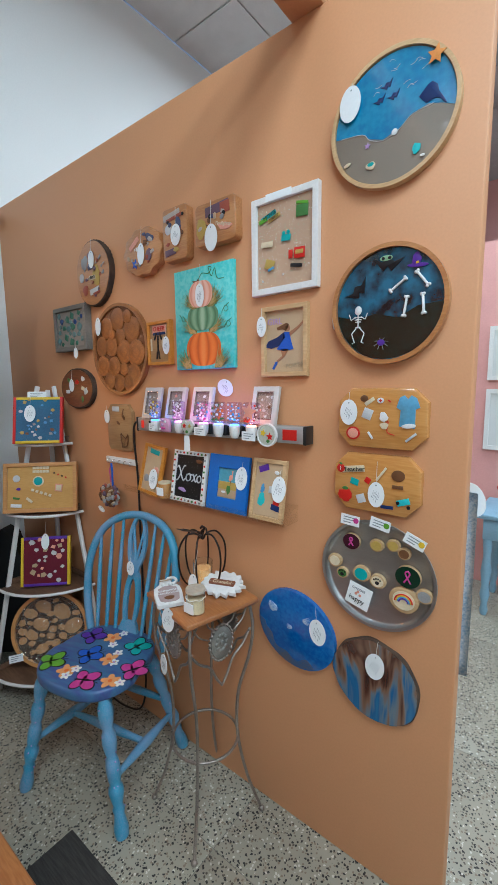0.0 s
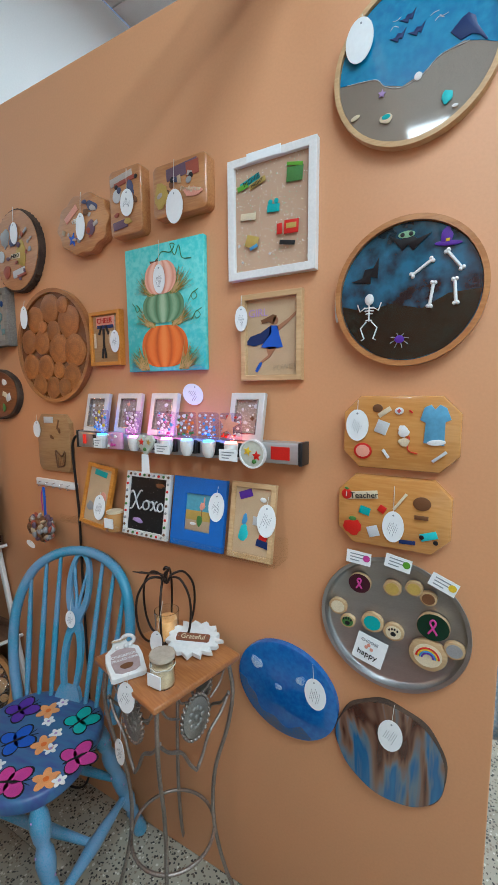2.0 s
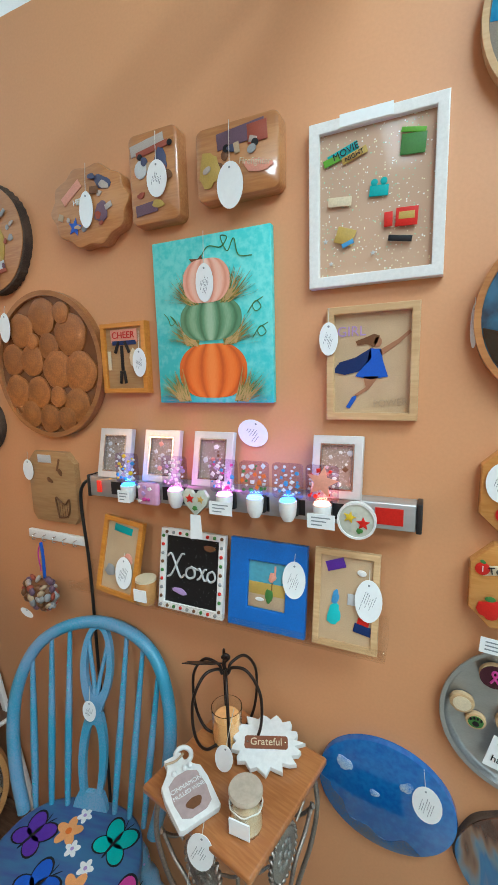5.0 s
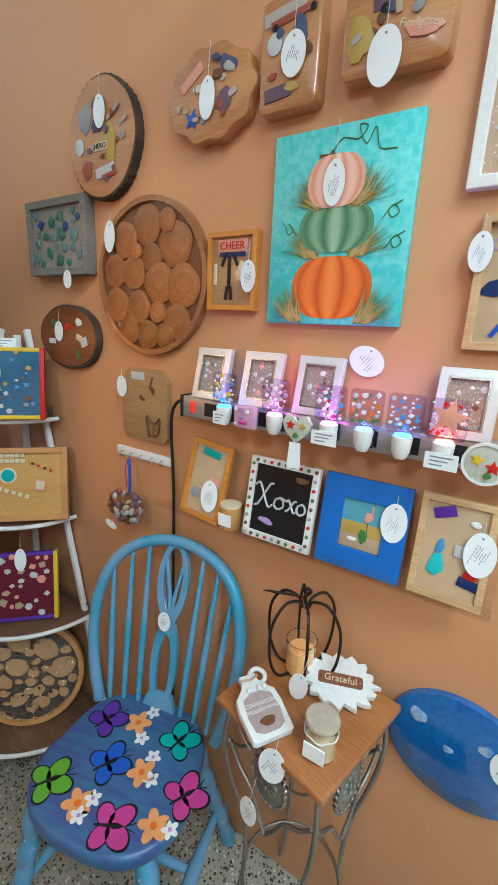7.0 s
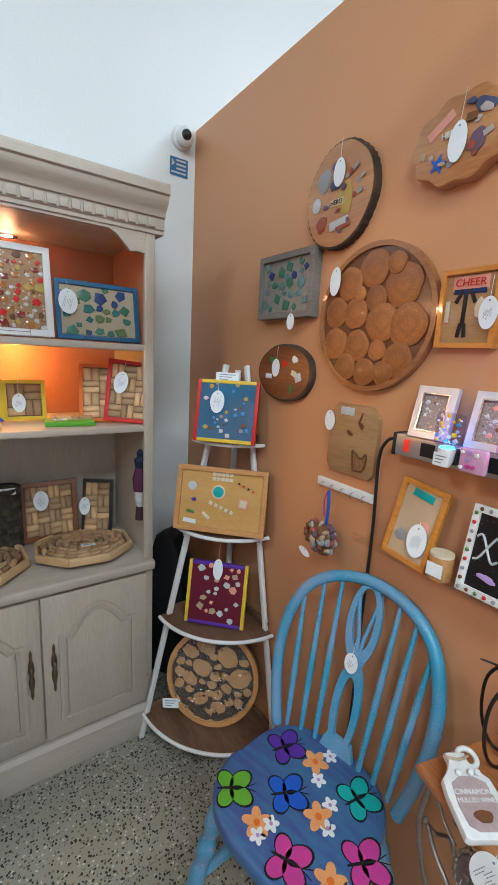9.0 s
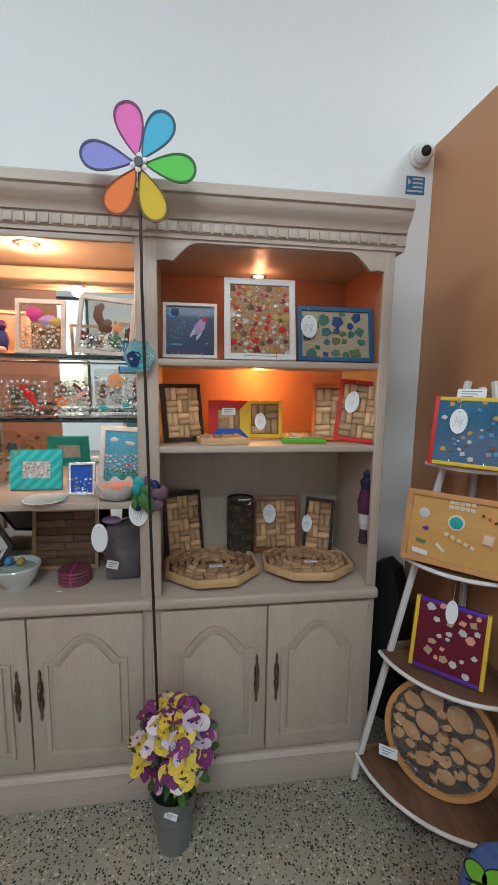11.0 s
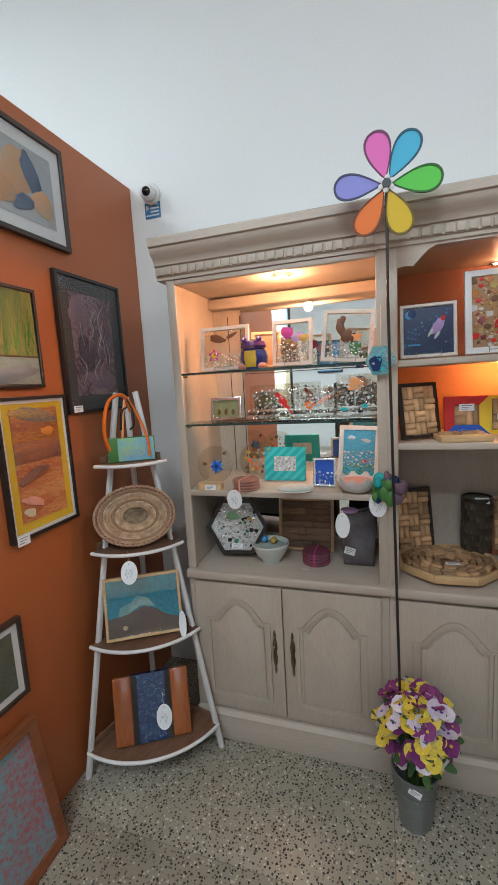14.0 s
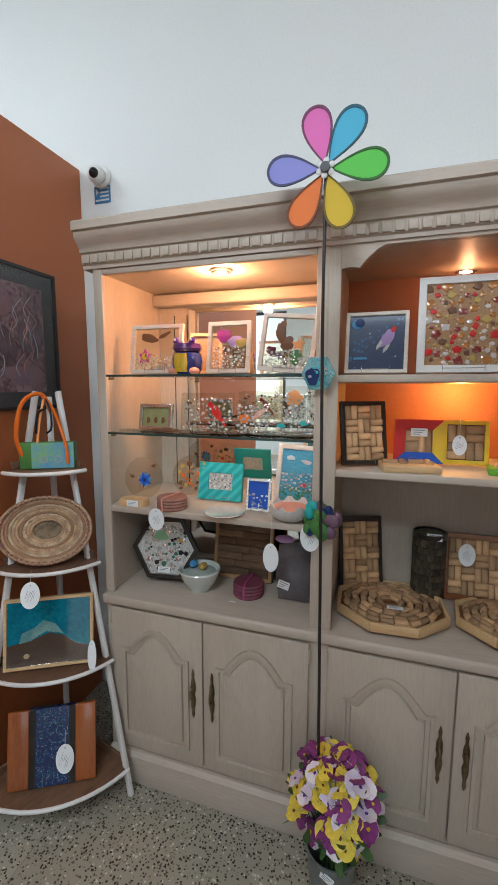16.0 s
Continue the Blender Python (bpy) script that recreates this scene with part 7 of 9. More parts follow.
def octagon(name, x, y, r, tilt, turn, label):
    t = thing(name, pose(x, y, S3, 0, 0, 90 + turn) @ pose(0, 0, 0.006, -tilt, 0, 0), label, "tray", "octagonal cork trays")
    o = [(r * math.cos(a + math.pi / 8), r * math.sin(a + math.pi / 8)) for a in np.linspace(0, 2 * math.pi, 8, endpoint=False)]
    part("base", flat_z([(p[0] * 0.97, p[1] * 0.97) for p in o], 0.0, 0.012), M_REDWOOD, t)
    for i in range(8):
        p, q = Vector((*o[i], 0)), Vector((*o[(i + 1) % 8], 0))
        d = (q - p)
        b = box(-0.006, 0.006, 0, d.length, 0, 0.030, 0.002)
        b.transform(Matrix.Translation(p) @ Matrix.Rotation(math.atan2(d.y, d.x) - math.pi / 2, 4, "Z"))
        part("edge_strip", b, M_PINE, t, "pale pine edge strip")
    rnd = random.Random(int(r * 999 + y * 50))
    for ringr, n in ((0.86, 22), (0.70, 18), (0.54, 13), (0.38, 9), (0.2, 5)):
        for k in range(n):
            a = 2 * math.pi * k / n + ringr * 5
            rr = r * ringr * 0.93 / max(abs(math.cos(((a + math.pi / 8) % (math.pi / 4)) - math.pi / 8)), 0.92) * 0.95
            piece("cork", cork_h, t, pose(rr * math.cos(a), rr * math.sin(a), 0.0225 + rnd.uniform(0, 0.003), 0, 0, math.degrees(a) + 90 + rnd.uniform(-14, 14)) @ Matrix.Diagonal((0.92, 1.0, 0.9, 1)))
    label_card(t, 0.01, -0.06, 0.0335, 0.05, 0.022, pose(0, 0, 0, -90, 0, 0))


octagon("cork_tray", -1.955, 0.607, 0.186, 3, 3, "octagonal pine tray packed with wine corks")
octagon("cork_tray", -1.955, 0.985, 0.182, 5, -6, "octagonal pine tray of wine corks near the corner")
t = thing("fabric_doll", pose(-1.83, RIGHT_Y + HW - 0.026, 1.195, 0, 0, 60), "slim hanging doll ornament in purple fabric", "ornament")
for nm_, col, pr in (("skirt", (0.09, 0.012, 0.05), [(0, -0.165), (0.026, -0.165), (0.030, -0.12), (0.020, -0.075), (0, -0.075)]), ("bodice", (0.012, 0.014, 0.05), [(0, -0.0745), (0.019, -0.0745), (0.024, -0.045), (0.012, -0.030), (0.015, -0.018), (0.006, -0.004), (0, 0)]),
                     ("sash", (0.62, 0.58, 0.56), [(0, -0.225), (0.017, -0.225), (0.024, -0.19), (0.025, -0.1655), (0, -0.1655)]), ("hem", (0.05, 0.02, 0.03), [(0, -0.285), (0.020, -0.28), (0.016, -0.2255), (0, -0.2255)])):
    part(nm_, lathe(pr[::-1], 14), mat("doll_" + nm_, col, 0.8, vary=0.25, scale=90), t)

# glass shelves of the mirrored hutch
G1, G2, W3, B4 = 1.580, 1.378, 1.108, 0.773


def resin_frame(name, y, z, w, h, material, label, items, chips=0.5, x=-1.84, turn=0, spin=0):
    t = on_shelf(name, y, z + 0.004, label, "picture frame", x, -9, turn, spin, "resin frames")
    o, i = rect(-w / 2, w / 2, 0, h), rect(-w / 2 + 0.013, w / 2 - 0.013, 0.013, h - 0.013)
    part("frame", ring(o, i, -0.014, -0.0005), material, t)
    p = part("clear_panel", box(-w / 2 + 0.012, w / 2 - 0.012, -0.009, -0.006, 0.012, h - 0.012), M_SEETHRU, t, "clear resin panel")
    p.visible_shadow = False
    bits(t, -0.0095, items, "pressed_shape")
    shards(t, w - 0.04, (h - 0.03) * chips, int(150 * chips), [M_CRYSTAL, M_CHROME, M_SILVERED], -0.0095, int(y * 77) % 50 + 3, (0.003, 0.009), 0.016 + (h - 0.03) * chips / 2, "glass_chip")
    wire_stand(t, w * 0.2)
    return t


resin_frame("hummingbird_frame", -0.218, G1, 0.202, 0.172, M_FRAMEWHITE, "whitewashed frame with hummingbird and pink flower", [(-0.03, 0.125, 0.07, 0.030, 15, "brown", "y"), (0.03, 0.135, 0.05, 0.014, -25, "brown", "y"), (-0.045, 0.06, 0.070, 0.060, 0, "pink", "*"), (-0.045, 0.06, 0.024, 0.024, 0, "yellow", "o")], 0.35)
resin_frame("butterfly_picture", 0.055, G1, 0.152, 0.172, M_FRAMEWHITE, "whitewashed frame with pink butterfly over glass chips", [(-0.02, 0.125, 0.05, 0.045, 20, "pink", "y"), (0.02, 0.105, 0.05, 0.035, -20, "lilac", "y"), (0.045, 0.10, 0.04, 0.03, 0, "straw", "y")], 0.5)
resin_frame("hummingbird_frame", 0.250, G1, 0.178, 0.186, M_FRAMEWHITE, "tilted whitewashed frame with hummingbirds and flowers", [(-0.025, 0.12, 0.030, 0.07, -20, "brown", "y"), (0.0, 0.09, 0.04, 0.05, 20, "brown", "y"), (0.035, 0.09, 0.050, 0.045, 0, "peach", "*"), (0.03, 0.05, 0.04, 0.05, 0, "leaf", "y"), (-0.02, 0.15, 0.02, 0.03, 0, "brown", "y")], 0.35, spin=5, x=-1.83)
t = stand_frame("small_back_frame", -0.075, G1, 0.12, 0.15, 0.012, M_PINE, M_TANWOOD, "plain pine frame behind the frog jar", x=-1.95, turn=15, stand=False)
t = thing("frog_jar", pose(-1.845, -0.098, G1, 0, 0, 90), "purple and yellow ceramic frog jar", "jar")
part("body", lathe([(0, 0), (0.036, 0), (0.050, 0.018), (0.056, 0.045), (0.050, 0.07), (0.040, 0.078), (0, 0.08)], 28), mat("cobalt_glaze", (0.012, 0.03, 0.22), 0.15, coat=1), t)
part("head", lathe([(0, 0.078), (0.046, 0.078), (0.052, 0.088), (0.046, 0.104), (0.02, 0.114), (0, 0.116)], 28), mat("purple_glaze", (0.10, 0.03, 0.18), 0.15, coat=1), t, "purple glazed lid")
b = prism([(-0.018, 0.008), (0.018, 0.008), (0.024, 0.04), (0.020, 0.070), (-0.020, 0.070), (-0.024, 0.04)], -0.059, -0.03, 0.004)
part("belly", b, mat("yellow_glaze", (0.65, 0.45, 0.03), 0.15, coat=1), t, "spotted yellow belly")
for s in (-1, 1):
    e = part("eye", ball((s * 0.030, -0.025, 0.114), 0.011), P["purple"], t)
    part("pupil", ball((s * 0.030, -0.034, 0.116), 0.005), P["white"], e)
    part("foot", ball((s * 0.040, -0.03, 0.012), (0.018, 0.02, 0.012)), P["salmon"], t)
t = stand_frame("silver_photo_frame", -0.230, G2, 0.132, 0.094, 0.013, M_CHROME, mat("meadow_photo", (0.30, 0.34, 0.16), 0.3, second=(0.20, 0.16, 0.06), scale=60), "small silver frame with bird photograph", x=-1.85)
bits(t, -0.0085, [(-0.03, 0.035, 0.014, 0.024, 0, "brown", "y"), (0.0, 0.035, 0.014, 0.024, 0, "brown", "y"), (0.03, 0.035, 0.014, 0.024, 0, "brown", "y")], "bird_figure")
t = thing("wooden_lizard", pose(-1.80, -0.185, G2 + 0.001, 0, 0, 90), "small dark red wooden lizard figurine", "figurine")
part("lizard_body", tube(curve_points([(-0.075, 0, 0.005), (-0.03, 0.006, 0.008), (0.02, -0.004, 0.010), (0.05, 0, 0.010), (0.07, 0.004, 0.008)], 6), [0.002] * 6 + [0.006] * 6 + [0.009] * 6 + [0.006] * 6 + [0.004], 8), P["brown"], t)


def resin_block(name, y, z, w, h, label, items, seed, x=-1.845, turn=0, chips=80):
    t = on_shelf(name, y, z + 0.004, label, "ornament", x, -8, turn, 0, "clear resin blocks")
    p = part("block", box(-w / 2, w / 2, -0.012, 0, 0, h, 0.004), M_SEETHRU, t, "clear resin slab")
    p.visible_shadow = False
    bits(t, -0.0130, items, "pressed_shape")
    shards(t, w - 0.02, h * 0.80, chips, [M_CRYSTAL, M_CHROME, M_SILVERED, M_CRYSTAL], -0.0128, seed, (0.003, 0.009), h * 0.44, "glass_chip")
    wire_stand(t, w * 0.25)


resin_block("cardinal_block", -0.028, G2, 0.198, 0.136, "clear resin block with red cardinal", [(0.035, 0.07, 0.030, 0.062, -35, "red", "y"), (0.06, 0.04, 0.012, 0.05, -40, "red", "y"), (0.015, 0.095, 0.02, 0.02, 0, "red", "y"), (-0.065, 0.10, 0.03, 0.02, 0, "brown", "v")], 41)
resin_block("butterfly_block", 0.142, G2, 0.128, 0.112, "clear resin block with orange butterflies", [(-0.030, 0.075, 0.028, 0.060, 15, "brown", "y"), (-0.03, 0.05, 0.04, 0.03, 0, "orange", "y"), (0.025, 0.07, 0.06, 0.016, -35, "salmon", "y")], 42)
resin_block("tree_block", 0.285, G2, 0.150, 0.160, "clear resin block with orange tree", [(-0.005, 0.12, 0.055, 0.050, 0, "peach", "y"), (-0.005, 0.075, 0.006, 0.06, 0, "grey", "r"), (0.008, 0.085, 0.004, 0.04, 25, "grey", "r"), (0.03, 0.04, 0.03, 0.016, 0, "teal", "y"), (-0.045, 0.03, 0.03, 0.014, 0, "teal", "y")], 43, chips=60)
# wooden shelf
t = on_shelf("flower_disc", -0.308, W3 + 0.004, "clear round resin disc with blue flower", "ornament", -1.87, -8)
p = part("disc", moved(prism(ellipse(0, 0, 0.080, 0.080, 40), -0.008, 0, 0.002), pose(0, 0, 0.082)), M_SEETHRU, t)
p.visible_shadow = False
bits(t, -0.009, [(0.01, 0.075, 0.066, 0.066, 10, "sky", "*"), (0.01, 0.075, 0.066, 0.066, 46, "blue", "*"), (0.01, 0.075, 0.016, 0.016, 0, "navy", "o"), (-0.045, 0.085, 0.03, 0.026, 20, "brown", "v"), (0.045, 0.13, 0.026, 0.024, -20, "brown", "v")], "pressed_shape")
t = on_shelf("autumn_disc", -0.140, W3 + 0.004, "clear round resin disc with orange leaves", "ornament", -1.95, -8)
p = part("disc", moved(prism(ellipse(0, 0, 0.085, 0.080, 40), -0.008, 0, 0.002), pose(0, 0, 0.084)), M_SEETHRU, t)
p.visible_shadow = False
shards(t, 0.11, 0.10, 26, [P["orange"], P["brown"], P["straw"], M_CRYSTAL], -0.009, 9, (0.006, 0.014), 0.084, "pressed_leaf")
t = thing("pine_dish", pose(-1.80, -0.300, W3, 0, 0, 90), "small shallow pine dish with price label", "dish")
part("dish", moved(prism(rounded(0.105, 0.06, 0.02), -0.026, 0, 0.003), pose(0, 0, 0, -90, 0, 0)), M_PINE, t)
label_card(t, 0.012, -0.0315, 0.014, 0.045, 0.022)
t = thing("coaster_stack", pose(-1.81, -0.150, W3), "stack of pink patterned coasters tied with ribbon", "coasters")
for k in range(4):
    part("coaster", lathe([(0, 0.011 * k), (0.052, 0.011 * k), (0.055, 0.011 * k + 0.005), (0.052, 0.011 * k + 0.010), (0, 0.011 * k + 0.0105)], 28), mat("pink_woven_%d" % k, (0.34, 0.16, 0.12), 0.7, vary=0.3, scale=60), t)
bow = tube(curve_points([(0.054, -0.01, 0.0), (0.057, -0.01, 0.03), (0.05, -0.01, 0.046), (0, 0, 0.047), (-0.05, 0.01, 0.046)], 5), 0.003, 6)
part("ribbon", bow, P["salmon"], t, "salmon ribbon bow")
STRIPE = P["turquoise"]
t = stand_frame("striped_frame", -0.02, W3, 0.176, 0.142, 0.040, P["teal"], M_SILVERED, "teal striped frame holding silver glass chips", x=-1.95, recess=0.006)
for k in range(9):
    for cx, cz, w, h in ((0, 0.0, 1, 1),):
        o = -0.18 + 0.040 * k
        pts = [(o, 0.002), (o + 0.018, 0.002), (o + 0.018 + 0.138, 0.140), (o + 0.138, 0.140)]
        clipped = []
        b = bmesh.new()
        vs = [b.verts.new((px, -0.0166, pz)) for px, pz in pts]
        b.faces.new(vs)
        for co, no in (((-0.087, 0, 0), (-1, 0, 0)), ((0.087, 0, 0), (1, 0, 0))):
            bmesh.ops.bisect_plane(b, geom=b.verts[:] + b.edges[:] + b.faces[:], plane_co=co, plane_no=no, clear_outer=True)
        for co, no in (((-0.048, 0, 0), (-1, 0, 0)), ((0.048, 0, 0), (1, 0, 0)), ((0, 0, 0.040), (0, 0, -1)), ((0, 0, 0.102), (0, 0, 1))):
            bmesh.ops.bisect_plane(b, geom=b.verts[:] + b.edges[:] + b.faces[:], plane_co=co, plane_no=no)
        kill = [f for f in b.faces if abs(f.calc_center_median().x) < 0.048 and 0.040 < f.calc_center_median().z < 0.102]
        bmesh.ops.delete(b, geom=kill, context="FACES")
        if len(b.faces):
            bmesh.ops.solidify(b, geom=b.faces[:], thickness=0.0006)
            for keep in (0, 1):
                one = b.copy()
                cut = [f for f in one.faces if (f.calc_center_median().z - 0.071 > f.calc_center_median().x) != bool(keep)]
                bmesh.ops.delete(one, geom=cut, context="FACES")
                if one.faces:
                    part("stripe", one, STRIPE, t, "pale turquoise stripe")
                else:
                    one.free()
            b.free()
        else:
            b.free()
shards(t, 0.088, 0.056, 46, [M_CRYSTAL, P["silver"], P["grey"], P["white"], P["black"]], -0.0085, 33, (0.003, 0.008), 0.071, "glass_chip")
t = stand_frame("blue_photo_frame", 0.158, W3, 0.088, 0.112, 0.010, M_CHROME, P["blue"], "small silver frame with blue picture", x=-1.86)
shards(t, 0.07, 0.045, 16, [M_CRYSTAL, P["white"]], -0.0085, 13, (0.003, 0.007), 0.035, "glass_chip")
t = stand_frame("sea_tree_frame", 0.280, W3, 0.152, 0.232, 0.017, M_FRAMEWHITE, mat("sea_picture", (0.04, 0.26, 0.42), 0.25, second=(0.08, 0.36, 0.46), scale=20, coat=0.8), "white frame with underwater scene and green chips", x=-1.885, spin=3)
shards(t, 0.115, 0.062, 90, [mat("emerald_chip", (0.01, 0.20, 0.06), 0.1, coat=1), P["leaf"]], -0.0085, 14, (0.004, 0.008), 0.052, "glass_chip")
shards(t, 0.115, 0.062, 80, [M_CRYSTAL, P["grey"], P["silver"]], -0.0085, 15, (0.004, 0.008), 0.105, "glass_chip")
bits(t, -0.0085, [(-0.03, 0.185, 0.03, 0.016, 0, "silver", "y"), (0.025, 0.175, 0.036, 0.014, 10, "silver", "y"), (0.02, 0.095, 0.02, 0.014, 0, "red", "y")], "fish_figure")
t = thing("eggshell_bowl", pose(-1.81, 0.282, W3), "white ceramic bowl shaped like a cracked eggshell", "bowl")
b = lathe([(0, 0.0), (0.030, 0.0), (0.055, 0.012), (0.070, 0.034), (0.073, 0.055), (0.069, 0.055), (0.066, 0.036), (0.050, 0.016), (0, 0.008)], 36)
for v in b.verts:
    if v.co.z > 0.05:
        v.co.z += 0.007 * (1 if int(math.atan2(v.co.y, v.co.x) / (2 * math.pi / 18) + 40) % 2 else -1)
part("shell", b, mat("white_glaze", (0.66, 0.64, 0.62), 0.3, coat=0.6), t)
part("lining", lathe([(0, 0.014), (0.048, 0.020), (0.064, 0.040), (0.062, 0.044), (0, 0.028)], 36), P["salmon"], t, "salmon pink lining")
t = thing("clear_dish", pose(-1.795, 0.055, W3), "flat clear glass dish with ruffled rim", "dish")
part("dish", lathe([(0, 0.004), (0.05, 0.004), (0.068, 0.012), (0.070, 0.010), (0.052, 0.0), (0, 0.0)], 36), mat("frosted_glass_dish", (0.62, 0.60, 0.57), 0.15, coat=1), t)
# counter of the mirrored hutch
t = on_shelf("hexagon_frame", -0.235, B4 + 0.02, "black hexagonal frame of crushed glass", "picture frame", -1.90, -10, 8)
o = [(0.135 * math.cos(a), 0.118 + 0.135 * math.sin(a)) for a in np.linspace(0, 2 * math.pi, 6, endpoint=False)]
i = [(0.118 * math.cos(a), 0.118 + 0.118 * math.sin(a)) for a in np.linspace(0, 2 * math.pi, 6, endpoint=False)]
part("frame", ring(o, i, -0.022, -0.0005), M_BLACKWOOD, t)
part("glass_bed", prism(i, -0.012, -0.002), M_SILVERED, t, "crushed silver glass")
shards(t, 0.17, 0.17, 110, [M_CRYSTAL, M_SILVERED, M_CHROME, M_MIRROR, G_GREEN, P["black"]], -0.0122, 51, (0.005, 0.014), 0.118, "glass_chip")
bits(t, -0.015, [(0.06, 0.15, 0.034, 0.026, 20, "straw", "v"), (-0.02, 0.165, 0.06, 0.04, 0, "palegreen", "y")], "butterfly_figure")
label_card(t, 0.0, -0.023, 0.035, 0.05, 0.022)
t = thing("ceramic_bowl", pose(-1.895, -0.085, B4), "white marbled ceramic bowl with blue bird", "bowl")
part("bowl", lathe([(0, 0.0), (0.040, 0.0), (0.042, 0.008), (0.064, 0.036), (0.080, 0.078), (0.077, 0.083), (0.072, 0.078), (0.056, 0.040), (0, 0.020)], 36), mat("marbled_glaze", (0.60, 0.61, 0.57), 0.25, second=(0.48, 0.54, 0.50), scale=40, coat=0.8), t)
part("filling", lathe([(0, 0.078), (0.03, 0.078), (0.064, 0.068), (0.06, 0.06), (0, 0.05)], 24), mat("speckled_sponge", (0.42, 0.50, 0.45), 0.7, vary=0.3, scale=90), t)
part("bird_body", ball((0.0, -0.025, 0.095), (0.020, 0.014, 0.014)), P["sky"], t, "small blue bird")
part("bird_body", ball((0.0, 0.015, 0.092), (0.022, 0.014, 0.014)), P["straw"], t, "small yellow bird")
t = thing("coaster_stack", pose(-1.915, 0.105, B4), "dark pink coaster stack tied with ribbon", "coasters")
for k in range(4):
    part("coaster", lathe([(0, 0.013 * k), (0.055, 0.013 * k), (0.058, 0.013 * k + 0.006), (0.055, 0.013 * k + 0.012), (0, 0.013 * k + 0.0125)], 24), mat("plum_woven_%d" % k, (0.20, 0.05, 0.08), 0.6, vary=0.35, scale=60), t)
part("ribbon", tube(curve_points([(0.058, 0, 0.002), (0.060, 0, 0.03), (0.05, 0, 0.054), (0, 0, 0.056), (-0.05, 0, 0.054)], 5), 0.003, 6), P["pink"], t)
pt = price_tag(t, 0.075, -0.035, 0.008, 0.05, 0.032, 0, 0)
pt.matrix_local = pose(0.085, -0.035, -0.012, -25, 0, 90)
t = stand_frame("cork_mosaic_frame", 0.045, B4, 0.245, 0.235, 0.014, M_TANWOOD, P["brown"], "tan framed mosaic of wooden strips", x=-2.02, stand=False)
M_STRIP = wood("dark_barn_strip", (0.20, 0.115, 0.06), (0.10, 0.055, 0.03), 0.6, per_object=0.4)
for k in range(7):
    for j in range(2):
        w_ = 0.108 + 0.03 * ((k * 5) % 3 - 1) * (1 if j else -1)
        x0 = -0.108 if j == 0 else 0.108 - w_
        part("wood_strip", box(x0, x0 + w_ - 0.002, -0.016 + 0.001 * ((k + j) % 3), -0.006, 0.016 + 0.029 * k, 0.016 + 0.029 * k + 0.0275, 0.0015), M_STRIP, t)
t = thing("gauze_bag", pose(-1.93, 0.275, B4, 0, 0, 90), "sheer grey gift bag with white tags", "gift bag")
part("bag", moved(prism([(-0.055, 0.0), (0.06, 0.0), (0.075, 0.16), (0.065, 0.235), (-0.06, 0.20), (-0.07, 0.10)], -0.03, 0.03, 0.012), pose(0, 0, 0.0, -8, 0, 0)), mat("grey_gauze", (0.06, 0.05, 0.055), 0.5, second=(0.13, 0.12, 0.13), scale=60, coat=0.3), t)
part("bow", ball((-0.03, -0.035, 0.235), (0.035, 0.015, 0.014)), P["lilac"], t, "lilac ribbon bow")
label_card(t, -0.03, -0.046, 0.07, 0.042, 0.030, pose(0, 0, 0, 0, 15, 0))
for y, z, w, h in ((-0.182, 1.080, 0.062, 0.078), (0.232, 0.995, 0.052, 0.096), (0.357, 1.078, 0.062, 0.092)):
    t = thing("hanging_tag", pose(-1.752, y, z, 0, 0, 90), "oval paper price tag hanging before a shelf", "price tag", "hanging price tags")
    price_tag(t, 0, 0, 0, w, h, 0.04 if z > 1.05 else 0.10, 0, 4 if z > 1.05 else 0)
# ornaments on the middle stile
t = thing("glass_ornament", pose(-1.745, 0.372, 1.578, 0, 0, 90), "turquoise hexagonal resin ornament hanging between cabinets", "ornament")
part("hexagon", prism([(0.050 * math.cos(a), 0.054 * math.sin(a)) for a in np.linspace(0, 2 * math.pi, 6, endpoint=False)], -0.008, 0.004, 0.002), mat("turquoise_resin", (0.05, 0.26, 0.30), 0.1, second=(0.25, 0.45, 0.48), scale=50, coat=1), t)
part("dark_shape", prism(ellipse(-0.016, -0.008, 0.020, 0.026, 16, 0.1, 2), -0.010, -0.0079), P["navy"], t)
shards(t, 0.05, 0.07, 10, [P["turquoise"], M_CRYSTAL], -0.0085, 71, (0.004, 0.009), 0, "glass_chip")
part("cord", tube([(0, 0, 0.05), (0.002, 0.003, 0.18)], 0.0009, 5), M_STRING, t)
t = thing("fabric_ornament", pose(-1.742, 0.388, 1.135, 0, 0, 90), "bunched green and purple ribbon ornament", "ornament")
rnd = random.Random(3)
for k in range(30):
    col = ("leaf", "teal", "navy", "mpurple", "leaf")[k % 5]
    cx = rnd.uniform(-0.035, 0.025) + (0.03 if col == "mpurple" else 0)
    part("ribbon_fold", ball((cx, rnd.uniform(-0.02, 0.01), rnd.uniform(-0.03, 0.04)), (rnd.uniform(0.012, 0.022), 0.012, rnd.uniform(0.016, 0.03))), P[col], t)

# ---- right corner shelf ----
def on_ladder_r(name, z, d, label, category, lean=-14):
    """d: distance from the shelf's inner corner along its diagonal."""
    c = math.cos(math.pi / 4) * d
    return thing(name, pose(LADR[0] + c, LADR[1] - c, z, 0, 0, 45) @ pose(0, 0, 0, lean, 0, 0), label, category)


